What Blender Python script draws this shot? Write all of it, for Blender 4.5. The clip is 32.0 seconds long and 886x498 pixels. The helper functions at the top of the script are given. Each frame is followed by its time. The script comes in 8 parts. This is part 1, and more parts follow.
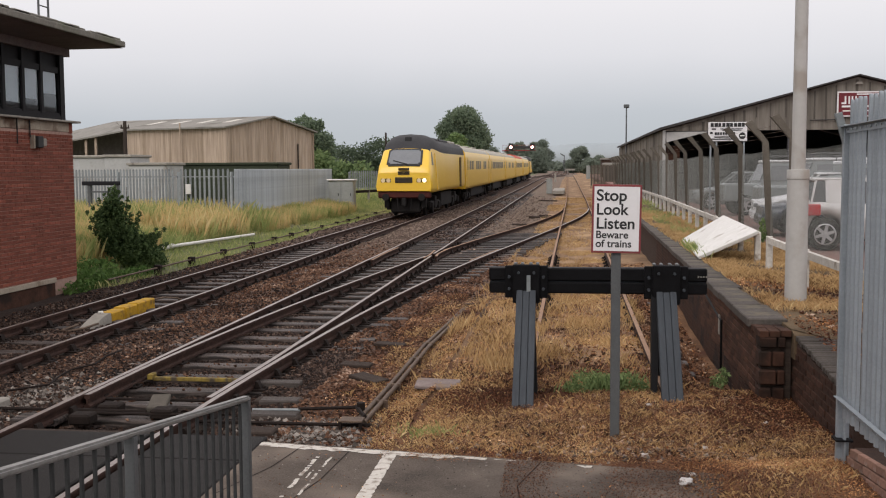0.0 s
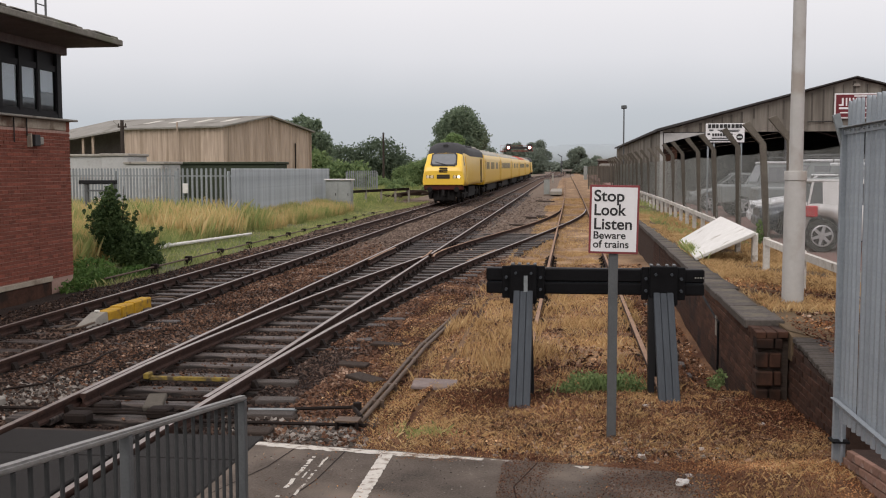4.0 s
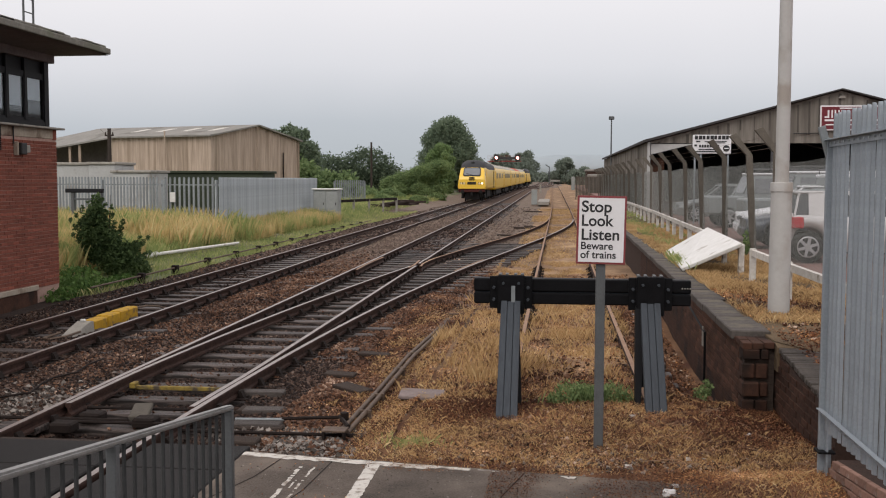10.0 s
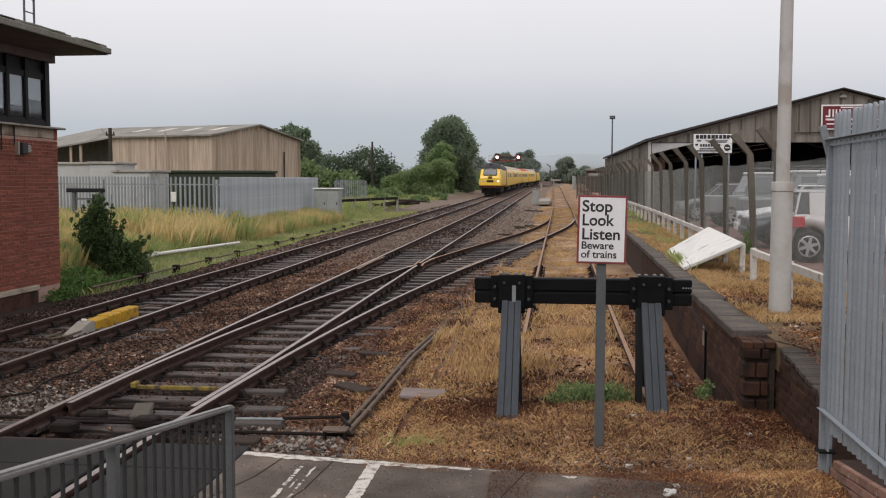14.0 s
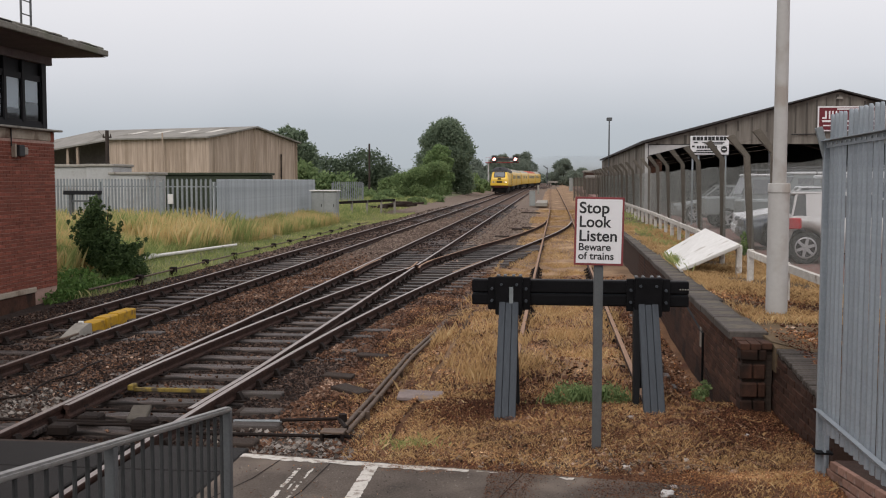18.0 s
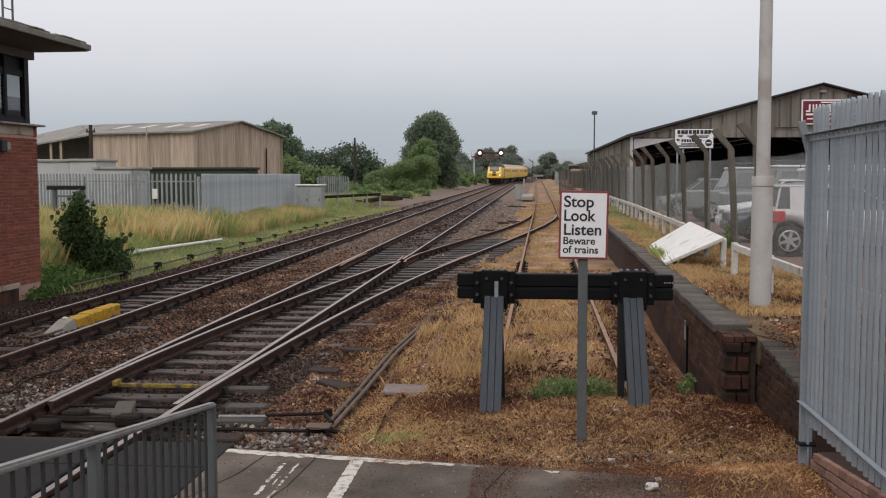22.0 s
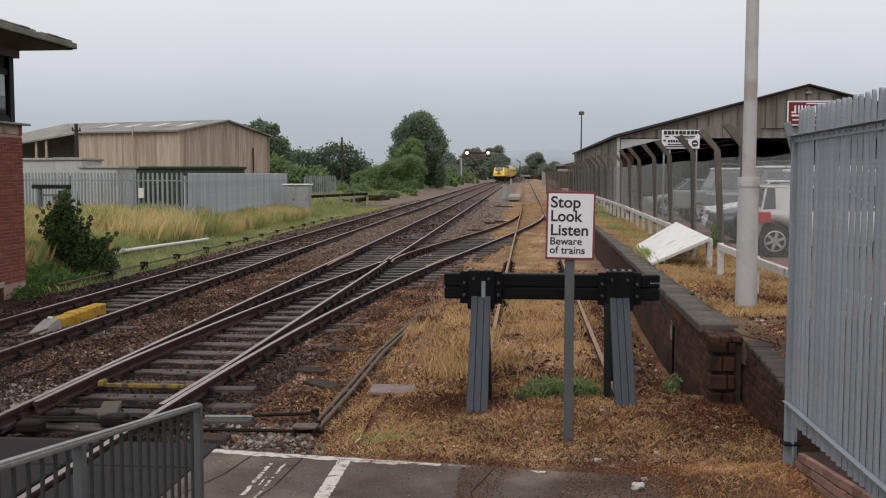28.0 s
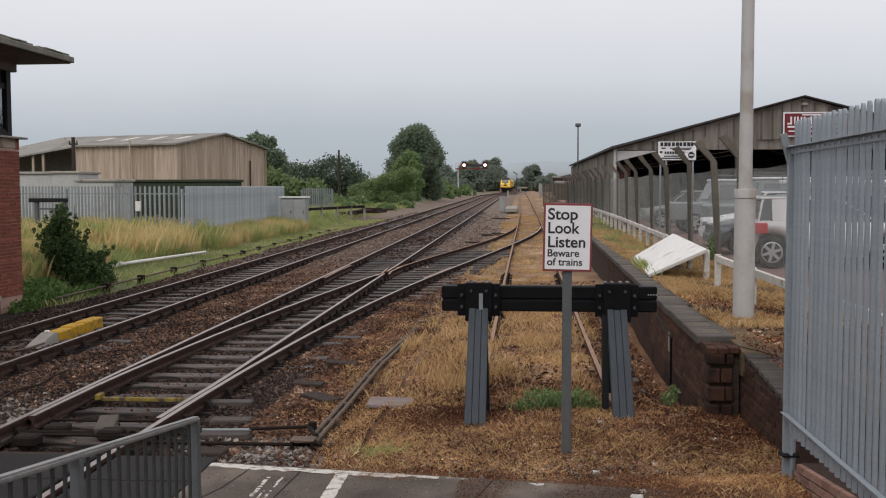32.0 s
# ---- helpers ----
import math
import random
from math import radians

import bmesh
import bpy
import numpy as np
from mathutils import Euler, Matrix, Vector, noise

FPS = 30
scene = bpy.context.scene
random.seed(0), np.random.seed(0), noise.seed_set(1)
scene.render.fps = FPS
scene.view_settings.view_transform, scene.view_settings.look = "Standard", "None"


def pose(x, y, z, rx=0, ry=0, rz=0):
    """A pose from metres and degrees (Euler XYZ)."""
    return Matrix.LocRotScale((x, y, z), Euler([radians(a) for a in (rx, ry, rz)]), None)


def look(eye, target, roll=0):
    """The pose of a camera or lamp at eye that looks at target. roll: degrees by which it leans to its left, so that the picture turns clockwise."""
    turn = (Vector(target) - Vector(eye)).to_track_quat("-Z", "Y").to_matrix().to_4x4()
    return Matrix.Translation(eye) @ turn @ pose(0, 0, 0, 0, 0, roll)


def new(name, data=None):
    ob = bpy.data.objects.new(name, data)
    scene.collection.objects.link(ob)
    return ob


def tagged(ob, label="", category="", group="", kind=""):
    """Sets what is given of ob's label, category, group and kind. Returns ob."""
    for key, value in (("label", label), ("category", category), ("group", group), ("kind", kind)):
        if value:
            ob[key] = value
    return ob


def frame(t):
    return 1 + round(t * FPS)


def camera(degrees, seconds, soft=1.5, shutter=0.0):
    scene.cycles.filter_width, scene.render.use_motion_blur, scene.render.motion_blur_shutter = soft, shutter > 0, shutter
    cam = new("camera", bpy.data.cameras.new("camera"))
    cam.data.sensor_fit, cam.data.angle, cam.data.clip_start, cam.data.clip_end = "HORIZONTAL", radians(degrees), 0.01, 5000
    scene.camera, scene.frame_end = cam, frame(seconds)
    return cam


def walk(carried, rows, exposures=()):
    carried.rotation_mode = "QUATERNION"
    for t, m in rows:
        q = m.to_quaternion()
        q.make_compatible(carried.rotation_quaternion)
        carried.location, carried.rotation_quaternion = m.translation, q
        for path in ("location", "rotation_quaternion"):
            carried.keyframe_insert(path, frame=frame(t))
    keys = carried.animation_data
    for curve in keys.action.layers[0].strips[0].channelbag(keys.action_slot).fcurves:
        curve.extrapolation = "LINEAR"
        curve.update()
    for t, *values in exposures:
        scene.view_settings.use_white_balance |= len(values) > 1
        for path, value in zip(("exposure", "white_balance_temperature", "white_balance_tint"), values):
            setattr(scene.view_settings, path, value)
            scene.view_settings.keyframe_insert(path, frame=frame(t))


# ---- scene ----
cam = camera(47.1, 32.0, soft=1.1)
# seconds, eye, turn in degrees: a hand-held camera on the platform ramp
PATH = [
    (0.0, 0.000, 0.000, 2.420, 85.495, 0.299, 7.040),
    (0.5, 0.000, 0.002, 2.419, 85.522, 0.312, 7.114),
    (1.0, -0.002, -0.001, 2.419, 85.596, 0.232, 7.137),
    (1.5, -0.003, 0.001, 2.417, 85.628, 0.157, 6.965),
    (2.0, -0.003, -0.001, 2.420, 85.609, 0.202, 6.998),
    (2.5, -0.000, 0.009, 2.416, 85.543, 0.230, 6.993),
    (3.0, -0.004, 0.004, 2.417, 85.512, 0.272, 7.055),
    (3.5, -0.002, 0.011, 2.417, 85.526, 0.194, 6.971),
    (5.5, -0.003, 0.005, 2.416, 85.434, -0.150, 6.849),
    (6.0, -0.001, -0.002, 2.415, 85.616, -0.215, 6.702),
    (6.5, -0.004, 0.001, 2.421, 85.772, -0.254, 6.022),
    (7.0, -0.001, -0.002, 2.418, 86.027, -0.257, 5.806),
    (7.5, -0.001, 0.001, 2.421, 86.018, -0.152, 5.878),
    (8.0, -0.003, 0.004, 2.418, 86.091, -0.129, 5.972),
    (8.5, -0.004, 0.005, 2.419, 86.021, -0.133, 5.927),
    (9.0, -0.004, 0.007, 2.418, 86.001, -0.094, 5.965),
    (9.5, -0.004, 0.002, 2.421, 86.028, -0.141, 6.095),
    (10.0, -0.003, 0.001, 2.419, 86.064, -0.168, 6.213),
    (10.5, -0.007, 0.001, 2.417, 86.017, -0.214, 6.246),
    (11.0, -0.002, -0.001, 2.420, 85.975, -0.246, 6.326),
    (11.5, -0.004, -0.008, 2.421, 85.982, -0.270, 6.285),
    (12.0, -0.002, 0.005, 2.420, 86.122, -0.290, 6.367),
    (12.5, -0.006, -0.003, 2.419, 86.091, -0.274, 6.400),
    (13.0, -0.003, 0.001, 2.420, 85.980, -0.281, 6.371),
    (13.5, -0.000, -0.003, 2.421, 85.996, -0.169, 6.306),
    (14.0, -0.000, 0.002, 2.421, 86.031, -0.136, 6.266),
    (14.5, -0.001, 0.002, 2.420, 86.053, -0.198, 6.278),
    (16.5, 0.001, -0.003, 2.419, 86.037, -0.019, 5.998),
    (17.0, 0.002, 0.001, 2.421, 86.082, 0.041, 6.016),
    (17.5, -0.000, 0.005, 2.422, 86.108, 0.036, 6.066),
    (18.0, -0.001, -0.006, 2.420, 86.141, -0.075, 6.100),
    (18.5, 0.003, 0.002, 2.421, 85.960, -0.107, 5.925),
    (19.0, 0.003, 0.004, 2.419, 85.595, 0.248, 5.170),
    (19.5, 0.004, 0.011, 2.421, 85.250, 0.210, 5.579),
    (20.0, 0.006, 0.010, 2.419, 85.473, 0.573, 5.818),
    (20.5, 0.009, 0.001, 2.422, 85.390, 0.376, 5.836),
    (21.0, 0.012, -0.001, 2.425, 85.566, 0.326, 5.631),
    (21.5, 0.012, -0.009, 2.425, 85.645, 0.206, 5.458),
    (22.0, 0.010, -0.005, 2.423, 85.801, 0.072, 5.301),
    (22.5, 0.008, -0.001, 2.425, 85.857, -0.019, 5.340),
    (23.0, 0.007, 0.002, 2.422, 85.928, 0.034, 5.264),
    (23.5, 0.008, -0.000, 2.427, 86.375, 0.055, 5.186),
    (24.0, 0.014, -0.006, 2.428, 86.690, 0.301, 4.982),
    (24.5, 0.013, -0.005, 2.427, 86.473, 0.318, 4.807),
    (25.0, 0.011, -0.009, 2.429, 86.239, 0.285, 4.810),
    (25.5, 0.012, -0.012, 2.427, 86.139, 0.261, 4.790),
    (27.5, 0.012, -0.004, 2.427, 85.784, 0.021, 4.603),
    (28.0, 0.010, -0.010, 2.427, 85.789, -0.074, 4.580),
    (28.5, 0.013, -0.010, 2.427, 85.954, -0.092, 4.572),
    (29.0, 0.013, -0.011, 2.428, 86.032, -0.033, 4.550),
    (29.5, 0.010, -0.012, 2.428, 86.122, 0.046, 4.591),
    (30.0, 0.011, -0.010, 2.429, 86.164, 0.114, 4.516),
    (30.5, 0.012, -0.012, 2.429, 86.262, 0.164, 4.515),
    (31.0, 0.011, -0.014, 2.431, 86.345, 0.188, 4.464),
    (31.5, 0.011, -0.015, 2.429, 86.439, 0.160, 4.511),
    (32.0, 0.009, -0.012, 2.428, 86.477, 0.112, 4.411),
]
walk(cam, [(t, pose(*p)) for t, *p in PATH], exposures=[(0.0, 0.38, 6800, 13), (32.0, 0.22, 6550, 11)])

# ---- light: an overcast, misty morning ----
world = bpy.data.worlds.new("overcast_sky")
scene.world = world
world.use_nodes = True
wn, wl = world.node_tree.nodes, world.node_tree.links
wn.clear()
w_out, w_bg = wn.new("ShaderNodeOutputWorld"), wn.new("ShaderNodeBackground")
w_sky, w_hsv, w_mix = wn.new("ShaderNodeTexSky"), wn.new("ShaderNodeHueSaturation"), wn.new("ShaderNodeMix")
w_sky.sky_type, w_sky.sun_disc = "NISHITA", False
w_sky.sun_elevation, w_sky.sun_rotation, w_sky.dust_density = radians(48), radians(200), 6.0
w_hsv.inputs["Saturation"].default_value, w_hsv.inputs["Value"].default_value = 0.12, 0.10
w_tc, w_sep, w_ramp = wn.new("ShaderNodeTexCoord"), wn.new("ShaderNodeSeparateXYZ"), wn.new("ShaderNodeValToRGB")
w_noise = wn.new("ShaderNodeTexNoise")
w_noise.inputs["Scale"].default_value, w_noise.inputs["Detail"].default_value = 2.2, 4.0
w_add = wn.new("ShaderNodeMath")
w_add.operation = "MULTIPLY_ADD"
w_add.inputs[1].default_value, w_add.inputs[2].default_value = 0.07, -0.035
w_sum = wn.new("ShaderNodeMath")
els = w_ramp.color_ramp.elements
els[0].position, els[0].color = 0.0, (0.40, 0.45, 0.49, 1)
els[1].position, els[1].color = 1.0, (0.95, 0.94, 0.99, 1)
for at, col in ((0.045, (0.44, 0.49, 0.54, 1)), (0.10, (0.60, 0.63, 0.68, 1)), (0.19, (0.74, 0.75, 0.79, 1)), (0.45, (0.88, 0.87, 0.92, 1))):
    e = els.new(at)
    e.color = col
wl.new(w_tc.outputs["Generated"], w_sep.inputs[0])
wl.new(w_tc.outputs["Generated"], w_noise.inputs["Vector"])
wl.new(w_noise.outputs["Fac"], w_add.inputs[0])
wl.new(w_sep.outputs["Z"], w_sum.inputs[0])
wl.new(w_add.outputs[0], w_sum.inputs[1])
wl.new(w_sum.outputs[0], w_ramp.inputs["Fac"])
wl.new(w_sky.outputs[0], w_hsv.inputs["Color"])
w_mix.data_type = "RGBA"
w_mix.inputs["Factor"].default_value = 0.88
wl.new(w_hsv.outputs[0], w_mix.inputs["A"])
wl.new(w_ramp.outputs[0], w_mix.inputs["B"])
wl.new(w_mix.outputs["Result"], w_bg.inputs["Color"])
w_bg.inputs["Strength"].default_value = 1.0
wl.new(w_bg.outputs[0], w_out.inputs[0])
sun = new("sun", bpy.data.lights.new("sun", "SUN"))
sun.data.energy, sun.data.angle, sun.data.color = 0.7, radians(30), (1.0, 0.97, 0.93)
sun.matrix_basis = look((0, 0, 30), (6, 17, 12))


# ---- materials ----
def mat(name, c1, c2=None, scale=8.0, rough=0.8, bump=0.3, metal=0.0, fine=6.0, vary=0.0, rust=None, rust_at=0.6, glow=0.0, trans=0.0, rough2=None, stretch=None, spec=0.5):
    """Two tones mixed by a coarse and a fine noise, optional rust or stain patches, brightness by object."""
    m = bpy.data.materials.new(name)
    m.use_nodes = True
    n, l = m.node_tree.nodes, m.node_tree.links
    b = n["Principled BSDF"]
    c2 = c2 or tuple(c * 0.75 for c in c1)
    tc = n.new("ShaderNodeTexCoord")
    vec = tc.outputs["Object"]
    if stretch:
        mp = n.new("ShaderNodeMapping")
        mp.inputs["Scale"].default_value = stretch
        l.new(vec, mp.inputs["Vector"])
        vec = mp.outputs["Vector"]
    big, small = n.new("ShaderNodeTexNoise"), n.new("ShaderNodeTexNoise")
    for t, s, d in ((big, scale, 5.0), (small, scale * fine, 6.0)):
        t.inputs["Scale"].default_value, t.inputs["Detail"].default_value, t.inputs["Roughness"].default_value = s, d, 0.65
        l.new(vec, t.inputs["Vector"])
    mixf = n.new("ShaderNodeMath")
    mixf.operation = "MULTIPLY_ADD"
    mixf.inputs[1].default_value = 0.55
    half = n.new("ShaderNodeMath")
    half.operation = "MULTIPLY"
    half.inputs[1].default_value = 0.45
    l.new(small.outputs["Fac"], half.inputs[0])
    l.new(big.outputs["Fac"], mixf.inputs[0])
    l.new(half.outputs[0], mixf.inputs[2])
    spread = n.new("ShaderNodeMapRange")
    spread.inputs["From Min"].default_value, spread.inputs["From Max"].default_value = 0.36, 0.64
    l.new(mixf.outputs[0], spread.inputs["Value"])
    cm = n.new("ShaderNodeMix")
    cm.data_type = "RGBA"
    cm.inputs["A"].default_value, cm.inputs["B"].default_value = (*c1, 1), (*c2, 1)
    l.new(spread.outputs["Result"], cm.inputs["Factor"])
    col = cm.outputs["Result"]
    if rust:
        rn = n.new("ShaderNodeTexNoise")
        rn.inputs["Scale"].default_value, rn.inputs["Detail"].default_value = scale * 0.6, 8.0
        l.new(vec, rn.inputs["Vector"])
        rr = n.new("ShaderNodeMapRange")
        rr.inputs["From Min"].default_value, rr.inputs["From Max"].default_value = rust_at - 0.06, rust_at + 0.06
        l.new(rn.outputs["Fac"], rr.inputs["Value"])
        rm = n.new("ShaderNodeMix")
        rm.data_type = "RGBA"
        rm.inputs["B"].default_value = (*rust, 1)
        l.new(col, rm.inputs["A"])
        l.new(rr.outputs["Result"], rm.inputs["Factor"])
        col = rm.outputs["Result"]
    if vary:
        oi, hv, vr = n.new("ShaderNodeObjectInfo"), n.new("ShaderNodeHueSaturation"), n.new("ShaderNodeMapRange")
        vr.inputs["To Min"].default_value, vr.inputs["To Max"].default_value = 1 - vary, 1 + vary
        l.new(oi.outputs["Random"], vr.inputs["Value"])
        l.new(vr.outputs["Result"], hv.inputs["Value"])
        l.new(col, hv.inputs["Color"])
        col = hv.outputs["Color"]
    l.new(col, b.inputs["Base Color"])
    b.inputs["Metallic"].default_value = metal
    b.inputs["Specular IOR Level"].default_value = spec if rough < 0.6 else min(spec, 0.2)
    ro = n.new("ShaderNodeMapRange")
    ro.inputs["To Min"].default_value, ro.inputs["To Max"].default_value = rough, rough2 if rough2 is not None else min(1.0, rough + 0.12)
    l.new(small.outputs["Fac"], ro.inputs["Value"])
    l.new(ro.outputs["Result"], b.inputs["Roughness"])
    if bump:
        bp = n.new("ShaderNodeBump")
        bp.inputs["Strength"].default_value, bp.inputs["Distance"].default_value = bump, 0.01
        l.new(small.outputs["Fac"], bp.inputs["Height"])
        l.new(bp.outputs["Normal"], b.inputs["Normal"])
    if glow:
        b.inputs["Emission Color"].default_value, b.inputs["Emission Strength"].default_value = (*c1, 1), glow
    if trans:
        b.inputs["Transmission Weight"].default_value = trans
    return m


def island_mat(name, c1, c2, rough=0.9, trans=0.0, extra=None, patchy=0.0, patch=1.2, gain=2.2):
    """Loose pieces in one mesh, coloured piece by piece."""
    m = bpy.data.materials.new(name)
    m.use_nodes = True
    n, l = m.node_tree.nodes, m.node_tree.links
    b = n["Principled BSDF"]
    g, r = n.new("ShaderNodeNewGeometry"), n.new("ShaderNodeValToRGB")
    r.color_ramp.elements[0].color, r.color_ramp.elements[1].color = (*c1, 1), (*c2, 1)
    for at, c in extra or ():
        e = r.color_ramp.elements.new(at)
        e.color = (*c, 1)
    fac = g.outputs["Random Per Island"]
    if patchy:
        tc, nz, ma, mb = n.new("ShaderNodeTexCoord"), n.new("ShaderNodeTexNoise"), n.new("ShaderNodeMath"), n.new("ShaderNodeMath")
        nz.inputs["Scale"].default_value, nz.inputs["Detail"].default_value = patch, 3.0
        l.new(tc.outputs["Object"], nz.inputs["Vector"])
        ma.operation = mb.operation = "MULTIPLY_ADD"
        ma.inputs[1].default_value, ma.inputs[2].default_value = patchy * gain, 0.5 - 0.5 * (1 - patchy * 0.5) - patchy * gain * 0.5
        mb.inputs[1].default_value = 1 - patchy * 0.5
        l.new(nz.outputs["Fac"], ma.inputs[0])
        l.new(fac, mb.inputs[0])
        l.new(ma.outputs[0], mb.inputs[2])
        fac = mb.outputs[0]
    l.new(fac, r.inputs["Fac"])
    l.new(r.outputs["Color"], b.inputs["Base Color"])
    b.inputs["Roughness"].default_value = rough
    b.inputs["Specular IOR Level"].default_value = 0.12
    if trans:
        t, mx, out = n.new("ShaderNodeBsdfTranslucent"), n.new("ShaderNodeMixShader"), n["Material Output"]
        l.new(r.outputs["Color"], t.inputs["Color"])
        mx.inputs[0].default_value = trans
        l.new(b.outputs[0], mx.inputs[1])
        l.new(t.outputs[0], mx.inputs[2])
        l.new(mx.outputs[0], out.inputs["Surface"])
    return m


M_BALLAST = mat("ballast_bed", (0.138, 0.093, 0.071), (0.047, 0.030, 0.023), 3.0, 0.95, 1.0, fine=14, rust=(0.098, 0.056, 0.038), rust_at=0.6)
M_STONE = island_mat("ballast_stone", (0.013, 0.007, 0.005), (0.42, 0.295, 0.22), 0.8, extra=[(0.32, (0.044, 0.022, 0.013)), (0.58, (0.122, 0.061, 0.037)), (0.82, (0.195, 0.112, 0.072)), (0.95, (0.30, 0.205, 0.148))], patchy=0.62, patch=0.9)
M_STONEDARK = island_mat("oil_stained_stone", (0.006, 0.004, 0.003), (0.18, 0.132, 0.105), 0.6, extra=[(0.5, (0.022, 0.013, 0.010)), (0.8, (0.070, 0.041, 0.029))], patchy=0.4, patch=0.8)
M_STONEGREY = island_mat("grey_stone", (0.040, 0.034, 0.029), (0.29, 0.26, 0.23), 0.7, extra=[(0.5, (0.095, 0.080, 0.069))])
# low-contrast stone tones that stand for haze over the far ballast
M_STONEFAR = island_mat("hazed_stone", (0.070, 0.050, 0.039), (0.250, 0.192, 0.155), 0.8, extra=[(0.5, (0.140, 0.102, 0.080))])
M_RAIL = mat("rusty_rail_side", (0.068, 0.036, 0.027), (0.019, 0.010, 0.008), 9, 0.75, 0.4, 0.0)
M_RAILTOP = mat("polished_rail_head", (0.36, 0.31, 0.285), (0.20, 0.165, 0.15), 6, 0.36, 0.1, 0.6)
M_RAILRUST = mat("rusted_rail_head", (0.36, 0.235, 0.16), (0.21, 0.13, 0.088), 9, 0.8, 0.4, 0.1)
M_SLEEPER = mat("weathered_sleeper", (0.110, 0.087, 0.076), (0.034, 0.025, 0.021), 4, 0.5, 0.8, vary=0.35, stretch=(1, 9, 9), spec=0.35, rust=(0.015, 0.011, 0.009), rust_at=0.52)
M_BOARD = mat("worn_grey_timber", (0.105, 0.090, 0.081), (0.042, 0.034, 0.029), 5, 0.6, 0.8, vary=0.2, stretch=(1, 9, 9))
M_CHAIR = mat("iron_chair", (0.020, 0.013, 0.010), (0.010, 0.007, 0.006), 20, 0.8, 0.5)
M_STRAW = island_mat("dry_straw", (0.179, 0.103, 0.048), (0.780, 0.616, 0.347), 0.9, trans=0.3, extra=[(0.25, (0.358, 0.227, 0.107)), (0.6, (0.582, 0.400, 0.199)), (0.85, (0.538, 0.356, 0.173))], patchy=0.6, patch=1.1)
M_LITTER = island_mat("dead_leaf_litter", (0.022, 0.009, 0.006), (0.80, 0.52, 0.29), 0.9, extra=[(0.24, (0.062, 0.022, 0.012)), (0.48, (0.165, 0.062, 0.027)), (0.72, (0.385, 0.185, 0.078)), (0.93, (0.60, 0.335, 0.157))], patchy=0.9, patch=1.05, gain=2.6)
M_CLOD = island_mat("soil_clod", (0.026, 0.014, 0.008), (0.546, 0.414, 0.315), 0.9, extra=[(0.45, (0.072, 0.032, 0.018)), (0.8, (0.169, 0.090, 0.053))])
M_MOULD = island_mat("rotten_leaves", (0.018, 0.008, 0.005), (0.260, 0.121, 0.061), 0.9, extra=[(0.5, (0.058, 0.021, 0.012)), (0.8, (0.130, 0.052, 0.025))])
M_TALL = island_mat("tall_yellow_grass", (0.185, 0.250, 0.085), (0.66, 0.57, 0.30), 0.9, trans=0.35, extra=[(0.35, (0.33, 0.37, 0.14)), (0.60, (0.53, 0.44, 0.20)), (0.84, (0.64, 0.46, 0.225))], patchy=0.9, patch=0.62)
M_GREENGRASS = island_mat("green_grass", (0.138, 0.193, 0.068), (0.552, 0.497, 0.235), 0.85, trans=0.3, extra=[(0.5, (0.276, 0.324, 0.118))], patchy=0.7, patch=0.4)
M_WEED = island_mat("green_weed", (0.100, 0.155, 0.060), (0.250, 0.325, 0.140), 0.8, trans=0.35)
M_NETTLE = island_mat("nettle_leaves", (0.030, 0.075, 0.020), (0.16, 0.26, 0.075), 0.8, trans=0.35, patchy=0.5, patch=1.4)
M_LEAFDARK = island_mat("dark_leaves", (0.024, 0.046, 0.020), (0.125, 0.185, 0.072), 0.75, trans=0.25, patchy=0.4, patch=1.6)
M_LEAFMID = island_mat("hedge_leaves", (0.115, 0.180, 0.080), (0.25, 0.325, 0.145), 0.8, trans=0.45, patchy=0.5, patch=0.6)
M_LEAFOLIVE = island_mat("olive_leaves", (0.118, 0.180, 0.078), (0.262, 0.340, 0.150), 0.8, trans=0.45, patchy=0.5, patch=0.6)
# darker copy of the tree leaves; the spreading tree's shade is in its colour
M_LEAFSHADE = island_mat("shade_green_leaves", (0.080, 0.112, 0.076), (0.150, 0.190, 0.124), 0.8, trans=0.5, patchy=0.5, patch=0.5)
M_LEAFLIGHT = island_mat("light_green_leaves", (0.125, 0.20, 0.085), (0.28, 0.37, 0.16), 0.8, trans=0.45, patchy=0.5, patch=0.6)
# greyed and lightened leaf green: distance haze is mixed into the colour
M_LEAFFAR = island_mat("hazed_far_leaves", (0.165, 0.200, 0.160), (0.238, 0.275, 0.218), 0.9, trans=0.45)
# raised above plain leaf green; mist in front of these trees is painted in
M_LEAFTREE = island_mat("tree_leaves", (0.140, 0.190, 0.130), (0.235, 0.290, 0.190), 0.8, trans=0.6, patchy=0.5, patch=0.5)
M_BARK = mat("bark", (0.06, 0.045, 0.035), (0.035, 0.028, 0.022), 6, 0.95, 0.8)
M_FIELD = mat("field_soil", (0.190, 0.182, 0.112), (0.098, 0.100, 0.062), 0.8, 0.95, 0.8, fine=25, rust=(0.14, 0.16, 0.080), rust_at=0.55)
M_DIRT = mat("litter_soil", (0.240, 0.130, 0.068), (0.075, 0.037, 0.022), 1.4, 0.95, 1.0, fine=18, rust=(0.080, 0.034, 0.020), rust_at=0.54)
# paler ballast bed for far stretches, with distance haze put into its colour
M_HAZEBED = mat("hazed_ballast_bed", (0.215, 0.165, 0.130), (0.105, 0.078, 0.060), 2.0, 0.95, 1.0, fine=14)
M_OILBED = mat("oily_ballast_bed", (0.050, 0.034, 0.027), (0.016, 0.011, 0.009), 3.0, 0.9, 1.0, fine=14)
